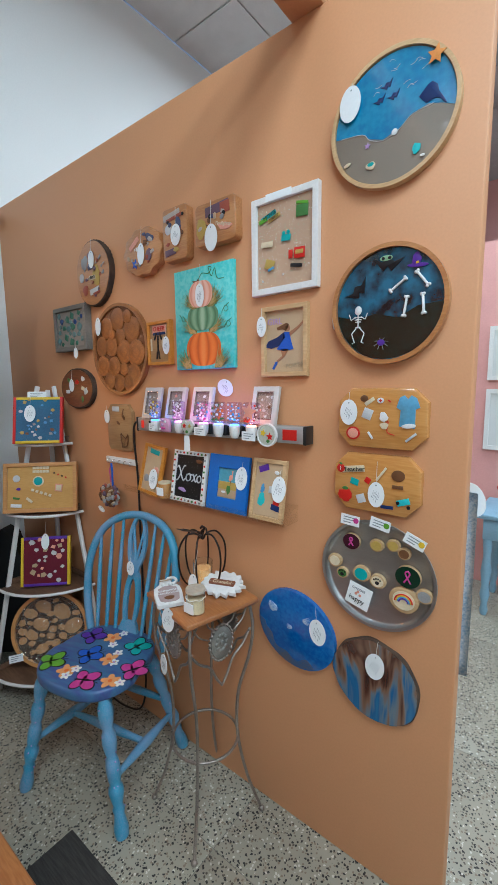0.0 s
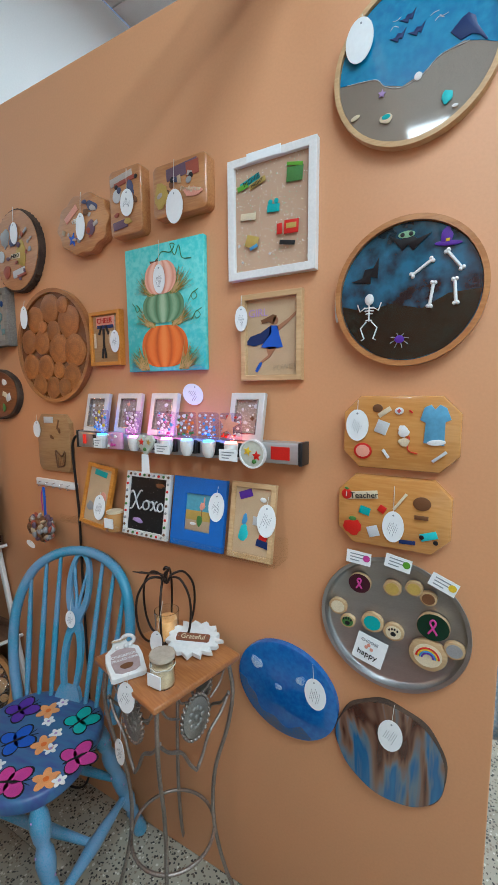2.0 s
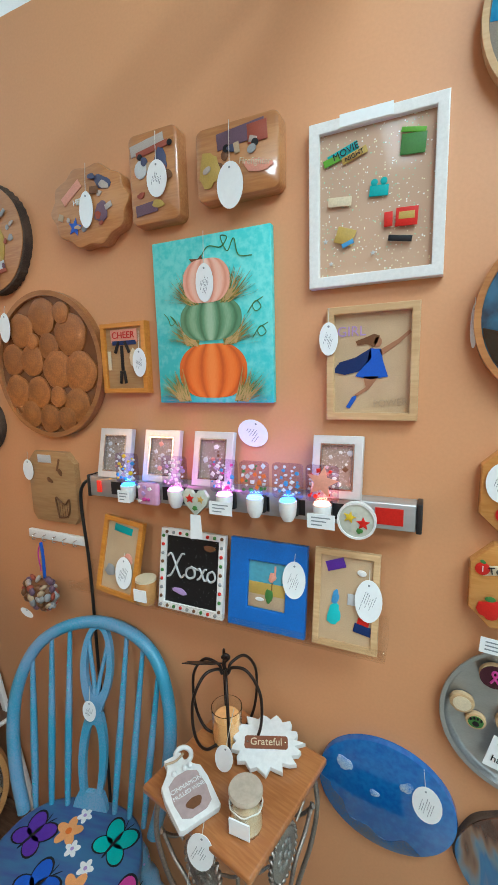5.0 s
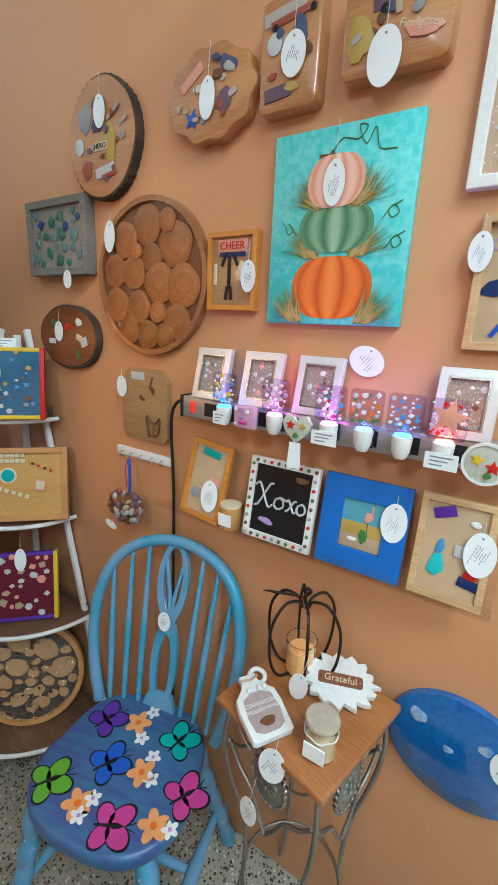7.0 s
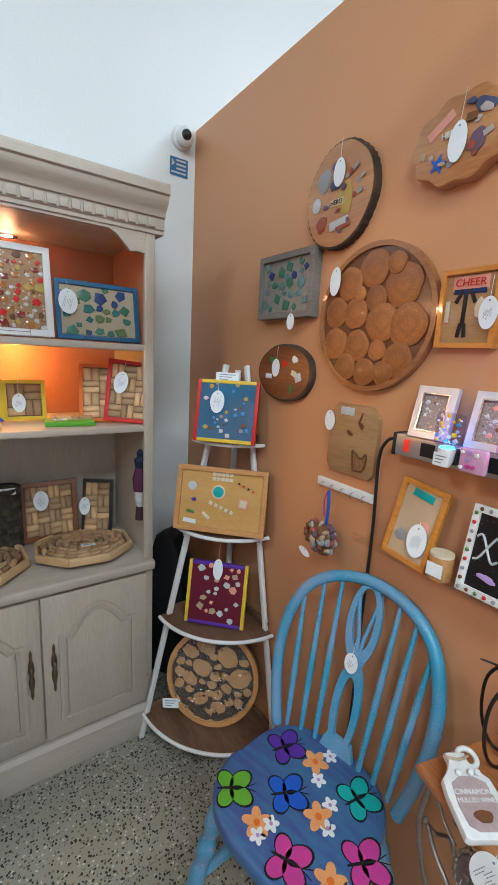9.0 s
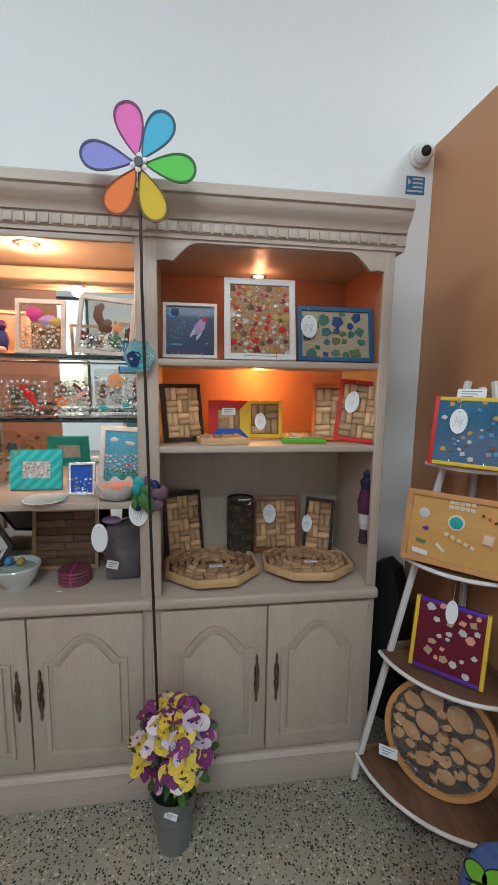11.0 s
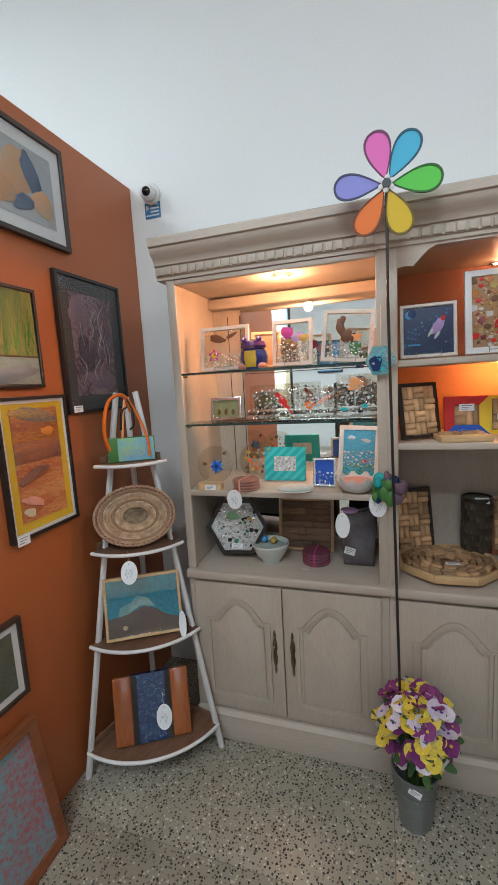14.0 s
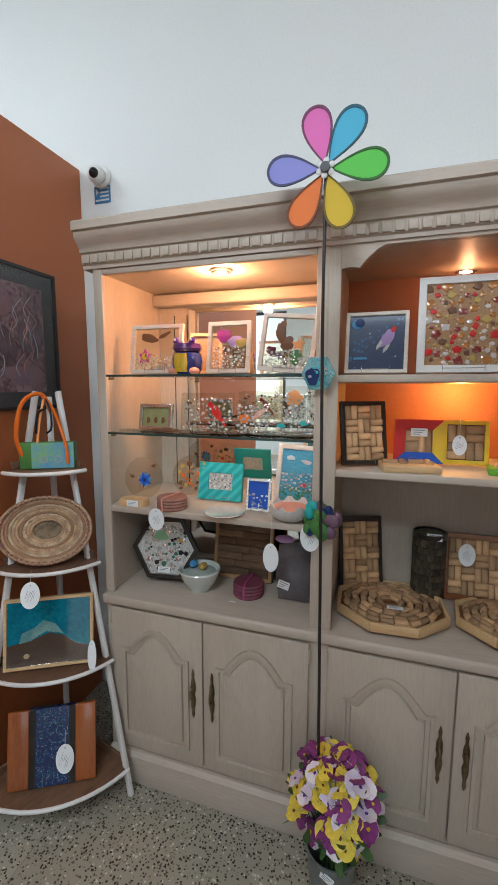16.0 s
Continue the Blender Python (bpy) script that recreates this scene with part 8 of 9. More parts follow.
t = on_ladder_r("blue_resin_tray", LADDER_Z[3] + 0.004, 0.205, "red and yellow framed tray of blue resin charms", "tray")
M_BLUERESIN = mat("glossy_blue_board", (0.015, 0.10, 0.20), 0.08, second=(0.03, 0.16, 0.28), scale=30, coat=1.0, bump=0)
w, h = 0.228, 0.226
part("side_rail", prism(rect(-w / 2, -w / 2 + 0.013, 0, h), -0.020, 0, 0.002), P["red"], t, "red painted side")
part("side_rail", prism(rect(w / 2 - 0.013, w / 2, 0, h), -0.020, 0, 0.002), P["red"], t, "red painted side")
part("end_rail", prism(rect(-w / 2 + 0.0132, w / 2 - 0.0132, 0, 0.013), -0.019, 0, 0.002), P["yellow"], t, "yellow painted edge")
part("end_rail", prism(rect(-w / 2 + 0.0132, w / 2 - 0.0132, h - 0.013, h), -0.019, 0, 0.002), P["yellow"], t, "yellow painted edge")
part("resin_board", box(-w / 2 + 0.013, w / 2 - 0.013, -0.0165, -0.002, 0.013, h - 0.013), M_BLUERESIN, t)
shards(t, 0.165, 0.19, 26, [P["grey"], P["straw"], P["sky"], P["brown"], P["silver"]], -0.0166, 81, (0.006, 0.012), 0.119, "charm")
price_tag(t, -0.035, -0.024, 0.145, 0.052, 0.082, 0.05, 0)
label_card(t, -0.01, -0.010, 0.238, 0.085, 0.034)
wire_stand(t, 0.05)
t = on_ladder_r("game_tray", LADDER_Z[2] + 0.012, 0.235, "oak framed glossy tray with game piece charms", "tray", -12)
M_OAKLIGHT = wood("light_oak", (0.56, 0.28, 0.10), (0.46, 0.22, 0.07), 0.35, coat=0.3)
rect_frame(t, 0.340, 0.240, 0.018, 0.026, M_OAKLIGHT, mat("glossy_pine_board", (0.60, 0.36, 0.12), 0.06, second=(0.54, 0.31, 0.10), scale=60, stretch=(0.1, 1, 1), coat=1.0, bump=0), recess=0.010)
bits(t, -0.0165, [(0.0 - 0.03 + 0.016 * k, 0.215 - 0.018 * j, 0.014, 0.013, 0, "cream", "r") for k in range(5) for j in range(2)] + [(-0.01, 0.150, 0.052, 0.052, 0, "cream", "o"), (-0.01, 0.150, 0.040, 0.040, 0, "teal", "o"), (-0.11, 0.165, 0.034, 0.034, 0, "silver", "o"), (0.085, 0.115, 0.034, 0.036, 8, "salmon", "r"), (0.085, 0.115, 0.024, 0.026, 8, "cream", "r"), (-0.1, 0.115, 0.02, 0.014, 0, "purple", "y"), (-0.05, 0.06, 0.034, 0.012, 40, "cream", "r"), (-0.11, 0.07, 0.03, 0.01, 10, "leaf", "r"), (-0.11, 0.035, 0.05, 0.016, 5, "white", "r")] +
     [(-0.035 + 0.02 * k, 0.108 - 0.007 * k, 0.013, 0.013, 20, "cream", "r") for k in range(5)] + [(0.065 + 0.018 * k, 0.188 - 0.008 * k, 0.013, 0.013, 0, ("black", "red")[k % 2], "*") for k in range(4)])
wire_stand(t, 0.045)
t = on_ladder_r("pet_tray", LADDER_Z[1] + 0.010, 0.245, "glossy maroon tray with silver charms and yellow sides", "tray", -13)
w, h = 0.232, 0.238
part("side_rail", prism(rect(-w / 2, -w / 2 + 0.013, 0, h), -0.022, 0, 0.002), P["yellow"], t, "yellow painted side")
part("side_rail", prism(rect(w / 2 - 0.013, w / 2, 0, h), -0.022, 0, 0.002), P["yellow"], t, "yellow painted side")
part("end_rail", prism(rect(-w / 2 + 0.0132, w / 2 - 0.0132, 0, 0.013), -0.021, 0, 0.002), P["purple"], t, "purple painted edge")
part("end_rail", prism(rect(-w / 2 + 0.0132, w / 2 - 0.0132, h - 0.013, h), -0.021, 0, 0.002), P["purple"], t, "purple painted edge")
part("resin_board", box(-w / 2 + 0.013, w / 2 - 0.013, -0.0185, -0.002, 0.013, h - 0.013), mat("glossy_maroon_board", (0.12, 0.012, 0.035), 0.06, coat=1.0, bump=0), t)
shards(t, 0.165, 0.20, 24, [P["silver"], P["silver"], P["salmon"], P["sand"]], -0.0186, 83, (0.009, 0.019), 0.126, "charm")
price_tag(t, 0.0, -0.026, 0.215, 0.038, 0.078, 0.07, 0, 0)
wire_stand(t, 0.06)
t = on_ladder_r("wood_slice_platter", LADDER_Z[0] + 0.006, 0.275, "round resin platter of wood slices wrapped in plastic", "platter", -15)
ROUND = pose(0, 0, 0.188)
part("rim", moved(ring(ellipse(0, 0, 0.186, 0.186, 56), ellipse(0, 0, 0.168, 0.168, 56), -0.026, -0.0005), ROUND), M_OAKLIGHT, t, "turned light oak rim")
part("resin_bed", moved(prism(ellipse(0, 0, 0.169, 0.169, 56), -0.012, -0.002), ROUND), mat("dark_resin_bed", (0.045, 0.035, 0.03), 0.15, coat=1), t)
rnd = random.Random(21)
done = []
for k in range(900):
    r = rnd.choice((0.046, 0.040, 0.030, 0.022, 0.018)) if k < 300 else rnd.choice((0.022, 0.016, 0.014))
    a, d = rnd.uniform(0, 6.28), rnd.uniform(0, 0.165 - r)
    x, z = d * math.cos(a), d * math.sin(a)
    if len(done) < 46 and all((x - p) ** 2 + (z - q) ** 2 > ((r + s_) * 0.88) ** 2 for p, q, s_ in done):
        done.append((x, z, r))
        s_ = part("wood_slice", prism(ellipse(0, 0, r * rnd.uniform(0.95, 1.1), r * 0.78, 24, 0.006, k), -0.003, 0, 0.001), mat("slice_%d" % (len(done) % 3), (0.46, 0.25, 0.10), 0.35, second=(0.34, 0.17, 0.07), scale=60) if len(done) <= 3 else bpy.data.materials["slice_%d" % (len(done) % 3)], t)
        s_.matrix_local = pose(x, -0.0122, 0.188 + z, 0, rnd.uniform(-40, 40), 0)
wrap = moved(prism(ellipse(0, 0, 0.170, 0.170, 48), -0.027, -0.0268), ROUND)
wr, nt, bs = principled("plastic_wrap")
bs.inputs["Transmission Weight"].default_value, bs.inputs["Roughness"].default_value, bs.inputs["IOR"].default_value = 1.0, 0.03, 1.3
bs.inputs["Coat Weight"].default_value, bs.inputs["Coat Roughness"].default_value, bs.inputs["Coat IOR"].default_value = 1.0, 0.05, 1.5
nz, bp = nt.nodes.new("ShaderNodeTexNoise"), nt.nodes.new("ShaderNodeBump")
nz.inputs["Scale"].default_value, bp.inputs["Strength"].default_value, bp.inputs["Distance"].default_value = 7, 1.0, 0.03
nt.links.new(nz.outputs[0], bp.inputs["Height"]), nt.links.new(bp.outputs[0], bs.inputs["Normal"]), nt.links.new(bp.outputs[0], bs.inputs["Coat Normal"])
wp = part("plastic_wrap", wrap, wr, t, "clear shrink wrap")
wp.visible_shadow = False
label_card(t, -0.155, -0.032, 0.065, 0.066, 0.036, pose(0, 0, 0, 0, -8, 0))
wire_stand(t, 0.05)

# ---- left corner shelf ----
def on_ladder_l(name, z, d, label, category, lean=-12):
    c = math.cos(math.pi / 4) * d
    return thing(name, pose(*LADL, z, 0, 0, -15) @ pose(c, c, 0, 0, 0, 135) @ pose(0, 0, 0, lean, 0, 0), label, category)


t = on_ladder_l("beach_print_block", LADDER_Z[3], 0.115, "small picture block with scooter print and dark side", "ornament", -4)
part("block", box(-0.085, 0.100, -0.02, 0.03, 0, 0.098, 0.003), P["leaf"], t)
part("print", box(-0.045, 0.098, -0.0215, -0.0201, 0.003, 0.095), mat("seaside_print", (0.10, 0.30, 0.55), 0.25, second=(0.20, 0.42, 0.16), scale=50, coat=0.8), t)
for x in (-0.005, 0.045):
    part("wheel_print", moved(ring(ellipse(0, 0, 0.014, 0.014, 18), ellipse(0, 0, 0.010, 0.010, 18), -0.0225, -0.0216), pose(x, 0, 0.035)), P["grey"], t)
t = thing("ribbon_coil", pose(LADL[0] + 0.075, LADL[1] + 0.045, LADDER_Z[3], 0, 0, 120), "orange and black ribbons draped over the shelf top", "ribbon")
for pts, r, col in (([(0.10, -0.03, 0.02), (0.13, -0.05, 0.12), (0.10, -0.03, 0.24), (0.02, 0.0, 0.27), (-0.02, 0.02, 0.20)], 0.008, "orange"), ([(0.0, 0.0, 0.26), (-0.05, -0.02, 0.20), (-0.10, -0.05, 0.10), (-0.11, -0.05, 0.02)], 0.006, "orange"), ([(0.01, 0.0, 0.25), (0.03, -0.03, 0.15), (0.04, -0.04, 0.06)], 0.005, "peach"), ([(0.0, 0.0, 0.26), (-0.03, -0.03, 0.21), (-0.035, -0.04, 0.15), (-0.01, -0.04, 0.13)], 0.004, "black"), ([(0.0, 0.0, 0.22), (0.03, -0.03, 0.20), (0.04, -0.04, 0.13)], 0.004, "black")):
    part("ribbon_strand", tube(curve_points([(-0.7 * x, y, z) for x, y, z in pts], 6), r, 6), P[col], t, col + " ribbon")
t = on_ladder_l("woven_basket", LADDER_Z[2] - 0.008, 0.185, "oval coiled grass basket tilted on the shelf", "basket", -18)
for k in range(10):
    u = 1 - k / 13
    col = P["sand"] if k % 4 in (0, 1) else P["brown"] if k % 4 == 2 else P["cream"]
    if k in (4, 5):
        col = P["cream"]
    rx, rz = 0.145 * u + 0.010, 0.112 * u + 0.004
    part("coil", moved(tube([(rx * math.cos(a), 0.004 * math.sin(40 * a) * 0.2 - 0.05 + 0.045 * (k / 13) ** 0.6, 0.130 + rz * math.sin(a)) for a in np.linspace(0, 2 * math.pi, 64, endpoint=False)], 0.0066, 7, closed=True), Matrix()), mat("grass_coil_%d" % k, tuple(v * (0.85 + 0.1 * (k % 3)) for v in ((0.55, 0.38, 0.23) if k % 4 < 2 else (0.30, 0.16, 0.09) if k % 4 == 2 else (0.68, 0.54, 0.37))), 0.85, second=(0.33, 0.20, 0.12), scale=160, bump=0.6), t)
part("rim_stitch", tube([((0.150 + 0.004 * math.sin(46 * a)) * math.cos(a), -0.052, 0.130 + (0.116 + 0.004 * math.sin(46 * a)) * math.sin(a)) for a in np.linspace(0, 2 * math.pi, 180, endpoint=False)], 0.0045, 6, closed=True), mat("plum_fibre", (0.28, 0.13, 0.11), 0.9, bump=0.6), t, "plum coloured stitched rim")
part("basket_floor", prism(ellipse(0, 0.130, 0.06, 0.045, 32), -0.010, -0.002), mat("woven_grass_floor", (0.26, 0.19, 0.12), 0.9, second=(0.10, 0.07, 0.04), scale=200), t)
price_tag(t, -0.035, -0.075, -0.085, 0.062, 0.088, 0.05, 0, 4)
t = on_ladder_l("beach_resin_tray", LADDER_Z[1] + 0.006, 0.228, "pine framed glossy tray of sea and sand", "tray", -13)
M_BEACHSEA = mat("glossy_teal_pour", (0.005, 0.13, 0.20), 0.06, second=(0.01, 0.20, 0.27), scale=16, coat=1.0, bump=0)
rect_frame(t, 0.302, 0.245, 0.011, 0.022, M_PINE, M_BEACHSEA, recess=0.006)
part("sand_pour", prism([(-0.139, 0.012), (0.139, 0.012), (0.139, 0.06), (0.09, 0.075), (0.05, 0.105), (0.0, 0.12), (-0.04, 0.105), (-0.08, 0.095), (-0.139, 0.085)], -0.0168, -0.0155), mat("wet_sand_pour", (0.10, 0.065, 0.045), 0.08, second=(0.07, 0.045, 0.035), scale=30, coat=1.0, bump=0), t, "glossy brown sand")
part("foam", prism([(-0.10, 0.090), (-0.06, 0.097), (-0.04, 0.110), (-0.01, 0.125), (0.03, 0.118), (0.05, 0.11), (0.02, 0.150), (-0.02, 0.165), (-0.05, 0.14), (-0.09, 0.125)], -0.0172, -0.0165), mat("sea_foam_pour", (0.22, 0.36, 0.33), 0.1, second=(0.08, 0.22, 0.24), scale=70, coat=1.0), t, "pale sea foam")
bits(t, -0.0170, [(-0.075, 0.045, 0.020, 0.018, 0, "sand", "o")], "shell")
wire_stand(t, 0.06)
price_tag(t, 0.150, -0.045, 0.03, 0.03, 0.11, 0.03, 0, 0)
t = on_ladder_l("river_board", LADDER_Z[0] + 0.004, 0.285, "orange wood board with blue glitter river", "board", -15)
part("plank", box(-0.15, -0.078, -0.02, 0, 0.0, 0.262, 0.004), wood("orange_stained_plank", (0.36, 0.10, 0.02), (0.27, 0.07, 0.015), 0.25, "Z", coat=0.6), t, "orange stained plank")
part("plank", box(0.078, 0.15, -0.02, 0, 0.0, 0.262, 0.004), bpy.data.materials["orange_stained_plank"], t, "orange stained plank")
part("river", box(-0.0778, 0.0778, -0.0195, 0, 0.0, 0.262), flecked("blue_glitter_resin", (0.004, 0.018, 0.10), [(0.012, 0.09, 0.26), (0.015, 0.20, 0.22), (0.2, 0.35, 0.5), (0.004, 0.01, 0.05)], 240, 0.6, 0.1, coat=1.0), t, "deep blue glitter resin")
part("dark_edge", box(-0.0777, -0.056, -0.0198, -0.0194, 0.001, 0.261), M_BLACKWOOD, t)
part("dark_edge", box(0.056, 0.0777, -0.0198, -0.0194, 0.001, 0.261), M_BLACKWOOD, t)
price_tag(t, 0.045, -0.026, 0.085, 0.062, 0.100, 0.06, 0)
wire_stand(t, 0.07)

# ---- framed art on the left partition ----
def art(name, x, z, w, h, fw, frame_m, matw, mat_m, pic, label, depth=0.022):
    t = thing(name, pose(x, WALL_L, z, 0, 0, 180), label, "framed picture")
    rect_frame(t, w, h, fw, depth, frame_m, mat_m, recess=0.010, base=-h / 2)
    iw, ih = w / 2 - fw - matw, h / 2 - fw - matw
    part("print", box(-iw, iw, -depth + 0.0085, -depth + 0.0095, -ih, ih), pic, t)
    g = part("glazing", box(-w / 2 + fw, w / 2 - fw, -depth + 0.004, -depth + 0.0055, -h / 2 + fw, h / 2 - fw), M_PICGLASS, t, "picture glass")
    g.visible_shadow = False
    return t, iw, ih, -depth + 0.0082


M_PICGLASS = clear_plastic("picture_glazing", (1, 1, 1), 0.02, 0.03)
M_DARKFRAME = wood("dark_walnut_frame", (0.06, 0.033, 0.025), (0.035, 0.02, 0.015), 0.35)
M_MATWHITE = mat("white_mount_board", (0.66, 0.67, 0.66), 0.8, vary=0.02)
t, iw, ih, yy = art("bird_painting", -1.44, 2.253, 0.52, 0.368, 0.018, M_DARKFRAME, 0.045, M_MATWHITE, mat("pale_watercolour", (0.42, 0.44, 0.43), 0.7, second=(0.30, 0.33, 0.36), scale=12), "dark framed watercolour of birds in orange and blue")
bits(t, yy, [(0.03, 0.02, 0.13, 0.16, 20, mat("watercolour_orange", (0.55, 0.26, 0.10), 0.7, second=(0.42, 0.34, 0.22), scale=40), "y"), (0.10, 0.03, 0.07, 0.16, -25, mat("watercolour_navy", (0.05, 0.08, 0.16), 0.7, second=(0.12, 0.16, 0.22), scale=40), "y"), (0.14, -0.05, 0.10, 0.09, 30, bpy.data.materials["watercolour_orange"], "y"), (0.05, -0.07, 0.10, 0.05, -20, bpy.data.materials["watercolour_navy"], "y"), (-0.06, -0.05, 0.16, 0.10, 10, bpy.data.materials["watercolour_orange"], "y"), (-0.1, 0.05, 0.10, 0.10, 0, bpy.data.materials["watercolour_navy"], "y")], "brush_patch")
t, iw, ih, yy = art("reed_painting", -1.275, 1.724, 0.41, 0.335, 0.011, M_BLACKWOOD, 0.001, M_BLACK, mat("painted_reeds", (0.13, 0.20, 0.04), 0.6, second=(0.36, 0.32, 0.06), scale=16, stretch=(6, 1, 0.7), fine=60), "black framed painting of green reeds over water")
bits(t, yy, [(0, -0.11, 2 * iw, 0.09, 0, mat("painted_water", (0.40, 0.42, 0.36), 0.6, second=(0.28, 0.32, 0.24), scale=20), "r"), (0.05, -0.13, 0.28, 0.05, -12, "grey", "y"), (0, -0.063, 2 * iw, 0.006, 0, "brown", "r")], "painted_band")
rnd = random.Random(4)
for k in range(60):
    x = rnd.uniform(-iw, iw)
    z0 = rnd.uniform(-0.06, 0.0)
    b = sheet([(x - 0.002, z0), (x + 0.002, z0), (x + rnd.uniform(-0.02, 0.02), z0 + rnd.uniform(0.06, 0.14))], yy - 0.00002 * k)
    part("painted_reed", b, (P["leaf"], P["straw"], P["green"])[k % 3], t)
t, iw, ih, yy = art("abstract_print", -1.788, 1.72, 0.398, 0.545, 0.014, M_BLACKWOOD, 0.055, mat("dark_mount_board", (0.055, 0.058, 0.060), 0.5, vary=0.05), mat("mauve_abstract", (0.11, 0.06, 0.075), 0.7, second=(0.30, 0.20, 0.21), scale=26, fine=60), "black framed mauve abstract print with dark mount")
bits(t, yy, [(-0.08, 0.13, 0.12, 0.12, 0, mat("mauve_patch", (0.28, 0.15, 0.16), 0.7, second=(0.20, 0.15, 0.19), scale=60), "y"), (0.02, -0.14, 0.22, 0.07, 5, bpy.data.materials["mauve_patch"], "y"), (0.06, 0.02, 0.12, 0.16, 10, mat("grey_patch", (0.17, 0.13, 0.16), 0.7, second=(0.10, 0.06, 0.07), scale=60), "y"), (-0.06, -0.03, 0.09, 0.14, -10, bpy.data.materials["grey_patch"], "y")], "brush_patch")
for k in range(16):
    x, z = rnd.uniform(-iw * 0.8, iw * 0.8), rnd.uniform(-ih * 0.8, ih * 0.4)
    part("brush_line", tube(curve_points([(x, yy - 0.0025, z), (x + rnd.uniform(-0.03, 0.03), yy - 0.0025, z + 0.04), (x + rnd.uniform(-0.04, 0.04), yy - 0.0025, z + 0.09)], 4), 0.0009, 4), P["salmon"] if k % 3 == 0 else P["silver"], t)
label_card(t, -0.155, -0.024, -0.255, 0.05, 0.026)
t, iw, ih, yy = art("sunset_print", -1.417, 1.286, 0.312, 0.482, 0.012, M_BLACKWOOD, 0.040, mat("yellow_mount_board", (0.70, 0.46, 0.02), 0.7, vary=0.03), mat("sunset_sea", (0.46, 0.09, 0.03), 0.5, second=(0.62, 0.30, 0.10), scale=30, stretch=(0.3, 1, 1.6)), "black framed beach sunset print with yellow mount")
part("white_mount", ring(rect(-0.144, 0.144, -0.229, 0.229), rect(-0.133, 0.133, -0.218, 0.218), yy - 0.0004, yy + 0.001), M_MATWHITE, t, "white mount edge")
bits(t, yy, [(0, 0.14, 2 * iw, 0.12, 0, mat("sunset_sky", (0.62, 0.24, 0.03), 0.5, second=(0.35, 0.10, 0.05), scale=20, stretch=(0.4, 1, 2)), "r"), (0, 0.175, 2 * iw, 0.05, 10, mat("sunset_cloud", (0.16, 0.14, 0.17), 0.5, second=(0.55, 0.30, 0.06), scale=30, stretch=(0.4, 1, 2)), "y"), (0.05, 0.115, 0.06, 0.03, 0, "lightorange", "y"), (0, 0.05, 2 * iw, 0.07, 0, mat("evening_sea", (0.16, 0.07, 0.06), 0.5, second=(0.44, 0.14, 0.05), scale=40, stretch=(0.3, 1, 2)), "r"), (-0.03, -0.03, 0.15, 0.04, -15, bpy.data.materials["evening_sea"], "y"), (-0.05, -0.12, 0.10, 0.03, 20, "salmon", "y"), (-0.07, -0.155, 0.05, 0.03, 20, "cream", "y")], "painted_band")
label_card(t, -0.12, -0.024, -0.235, 0.05, 0.034)
t, iw, ih, yy = art("cottage_print", -1.085, 0.672, 0.32, 0.275, 0.014, M_DARKFRAME, 0.024, M_MATWHITE, mat("dark_green_scene", (0.05, 0.08, 0.04), 0.5, second=(0.14, 0.12, 0.10), scale=30), "small dark framed garden print with white mount")
t = thing("leaning_painting", pose(-1.03, -0.705, 0.0, 0, 0, 180) @ pose(0, 0, 0, -10, 0, 0), "wood framed pink and blue painting leaning on the wall", "framed picture")
rect_frame(t, 0.40, 0.46, 0.034, 0.03, wood("red_brown_frame", (0.25, 0.085, 0.035), (0.17, 0.055, 0.02), 0.35), mat("pink_blue_painting", (0.34, 0.12, 0.13), 0.5, second=(0.16, 0.32, 0.36), scale=14), recess=0.012)

# ---- on the plant table ----
def on_table(name, x, y, label, category, turn=0, lean=0, z=0.0):
    return thing(name, pose(x, y, TAB_Z + z, 0, 0, turn) @ pose(0, 0, 0, lean, 0, 0), label, category)


t = on_table("mulled_wine_sign", -0.532, 1.272, "white bottle-tag sign reading cinnamon mulled wine", "sign", 58, -79, 0.003)
t.scale = (1.02, 1.02, 1.02)
part("board", prism([(-0.042, 0.004), (-0.036, 0.0), (0.036, 0.0), (0.042, 0.004), (0.045, 0.06), (0.042, 0.085), (0.026, 0.10), (0.018, 0.112), (0.018, 0.128), (-0.018, 0.128), (-0.018, 0.112), (-0.026, 0.10), (-0.042, 0.085), (-0.045, 0.06)], -0.014, 0, 0.003), mat("distressed_white_paint", (0.72, 0.71, 0.69), 0.6, vary=0.08), t)
part("label_plate", prism([(-0.030, 0.018), (-0.016, 0.010), (0.016, 0.010), (0.030, 0.018), (0.034, 0.045), (0.030, 0.078), (0.012, 0.088), (-0.012, 0.088), (-0.030, 0.078), (-0.034, 0.045)], -0.0152, -0.0138), mat("mauve_label", (0.40, 0.30, 0.29), 0.6), t)
words(t, "CINNAMON", 0, -0.0156, 0.064, 0.0115, WHITEP)
words(t, "MULLED WINE", 0, -0.0156, 0.052, 0.0098, WHITEP)
part("bread_print", prism(ellipse(0, 0.030, 0.016, 0.009, 16, 0.06, 2), -0.0158, -0.0150), P["brown"], t)
for x in (-0.012, 0.010, 0.022):
    part("bead", ball((x, -0.018, 0.092), 0.0055), WHITEP, t)
tw = tube(curve_points([(-0.02, -0.016, 0.118), (0.0, -0.02, 0.112), (0.02, -0.016, 0.120)], 5), 0.0022, 6)
ring_p = [(0.022 + 0.016 * math.cos(a), -0.008, 0.122 + 0.016 * math.sin(a)) for a in np.linspace(0, 2 * math.pi, 20, endpoint=False)]
part("twine", tw, P["sand"], t, "jute twine bow")
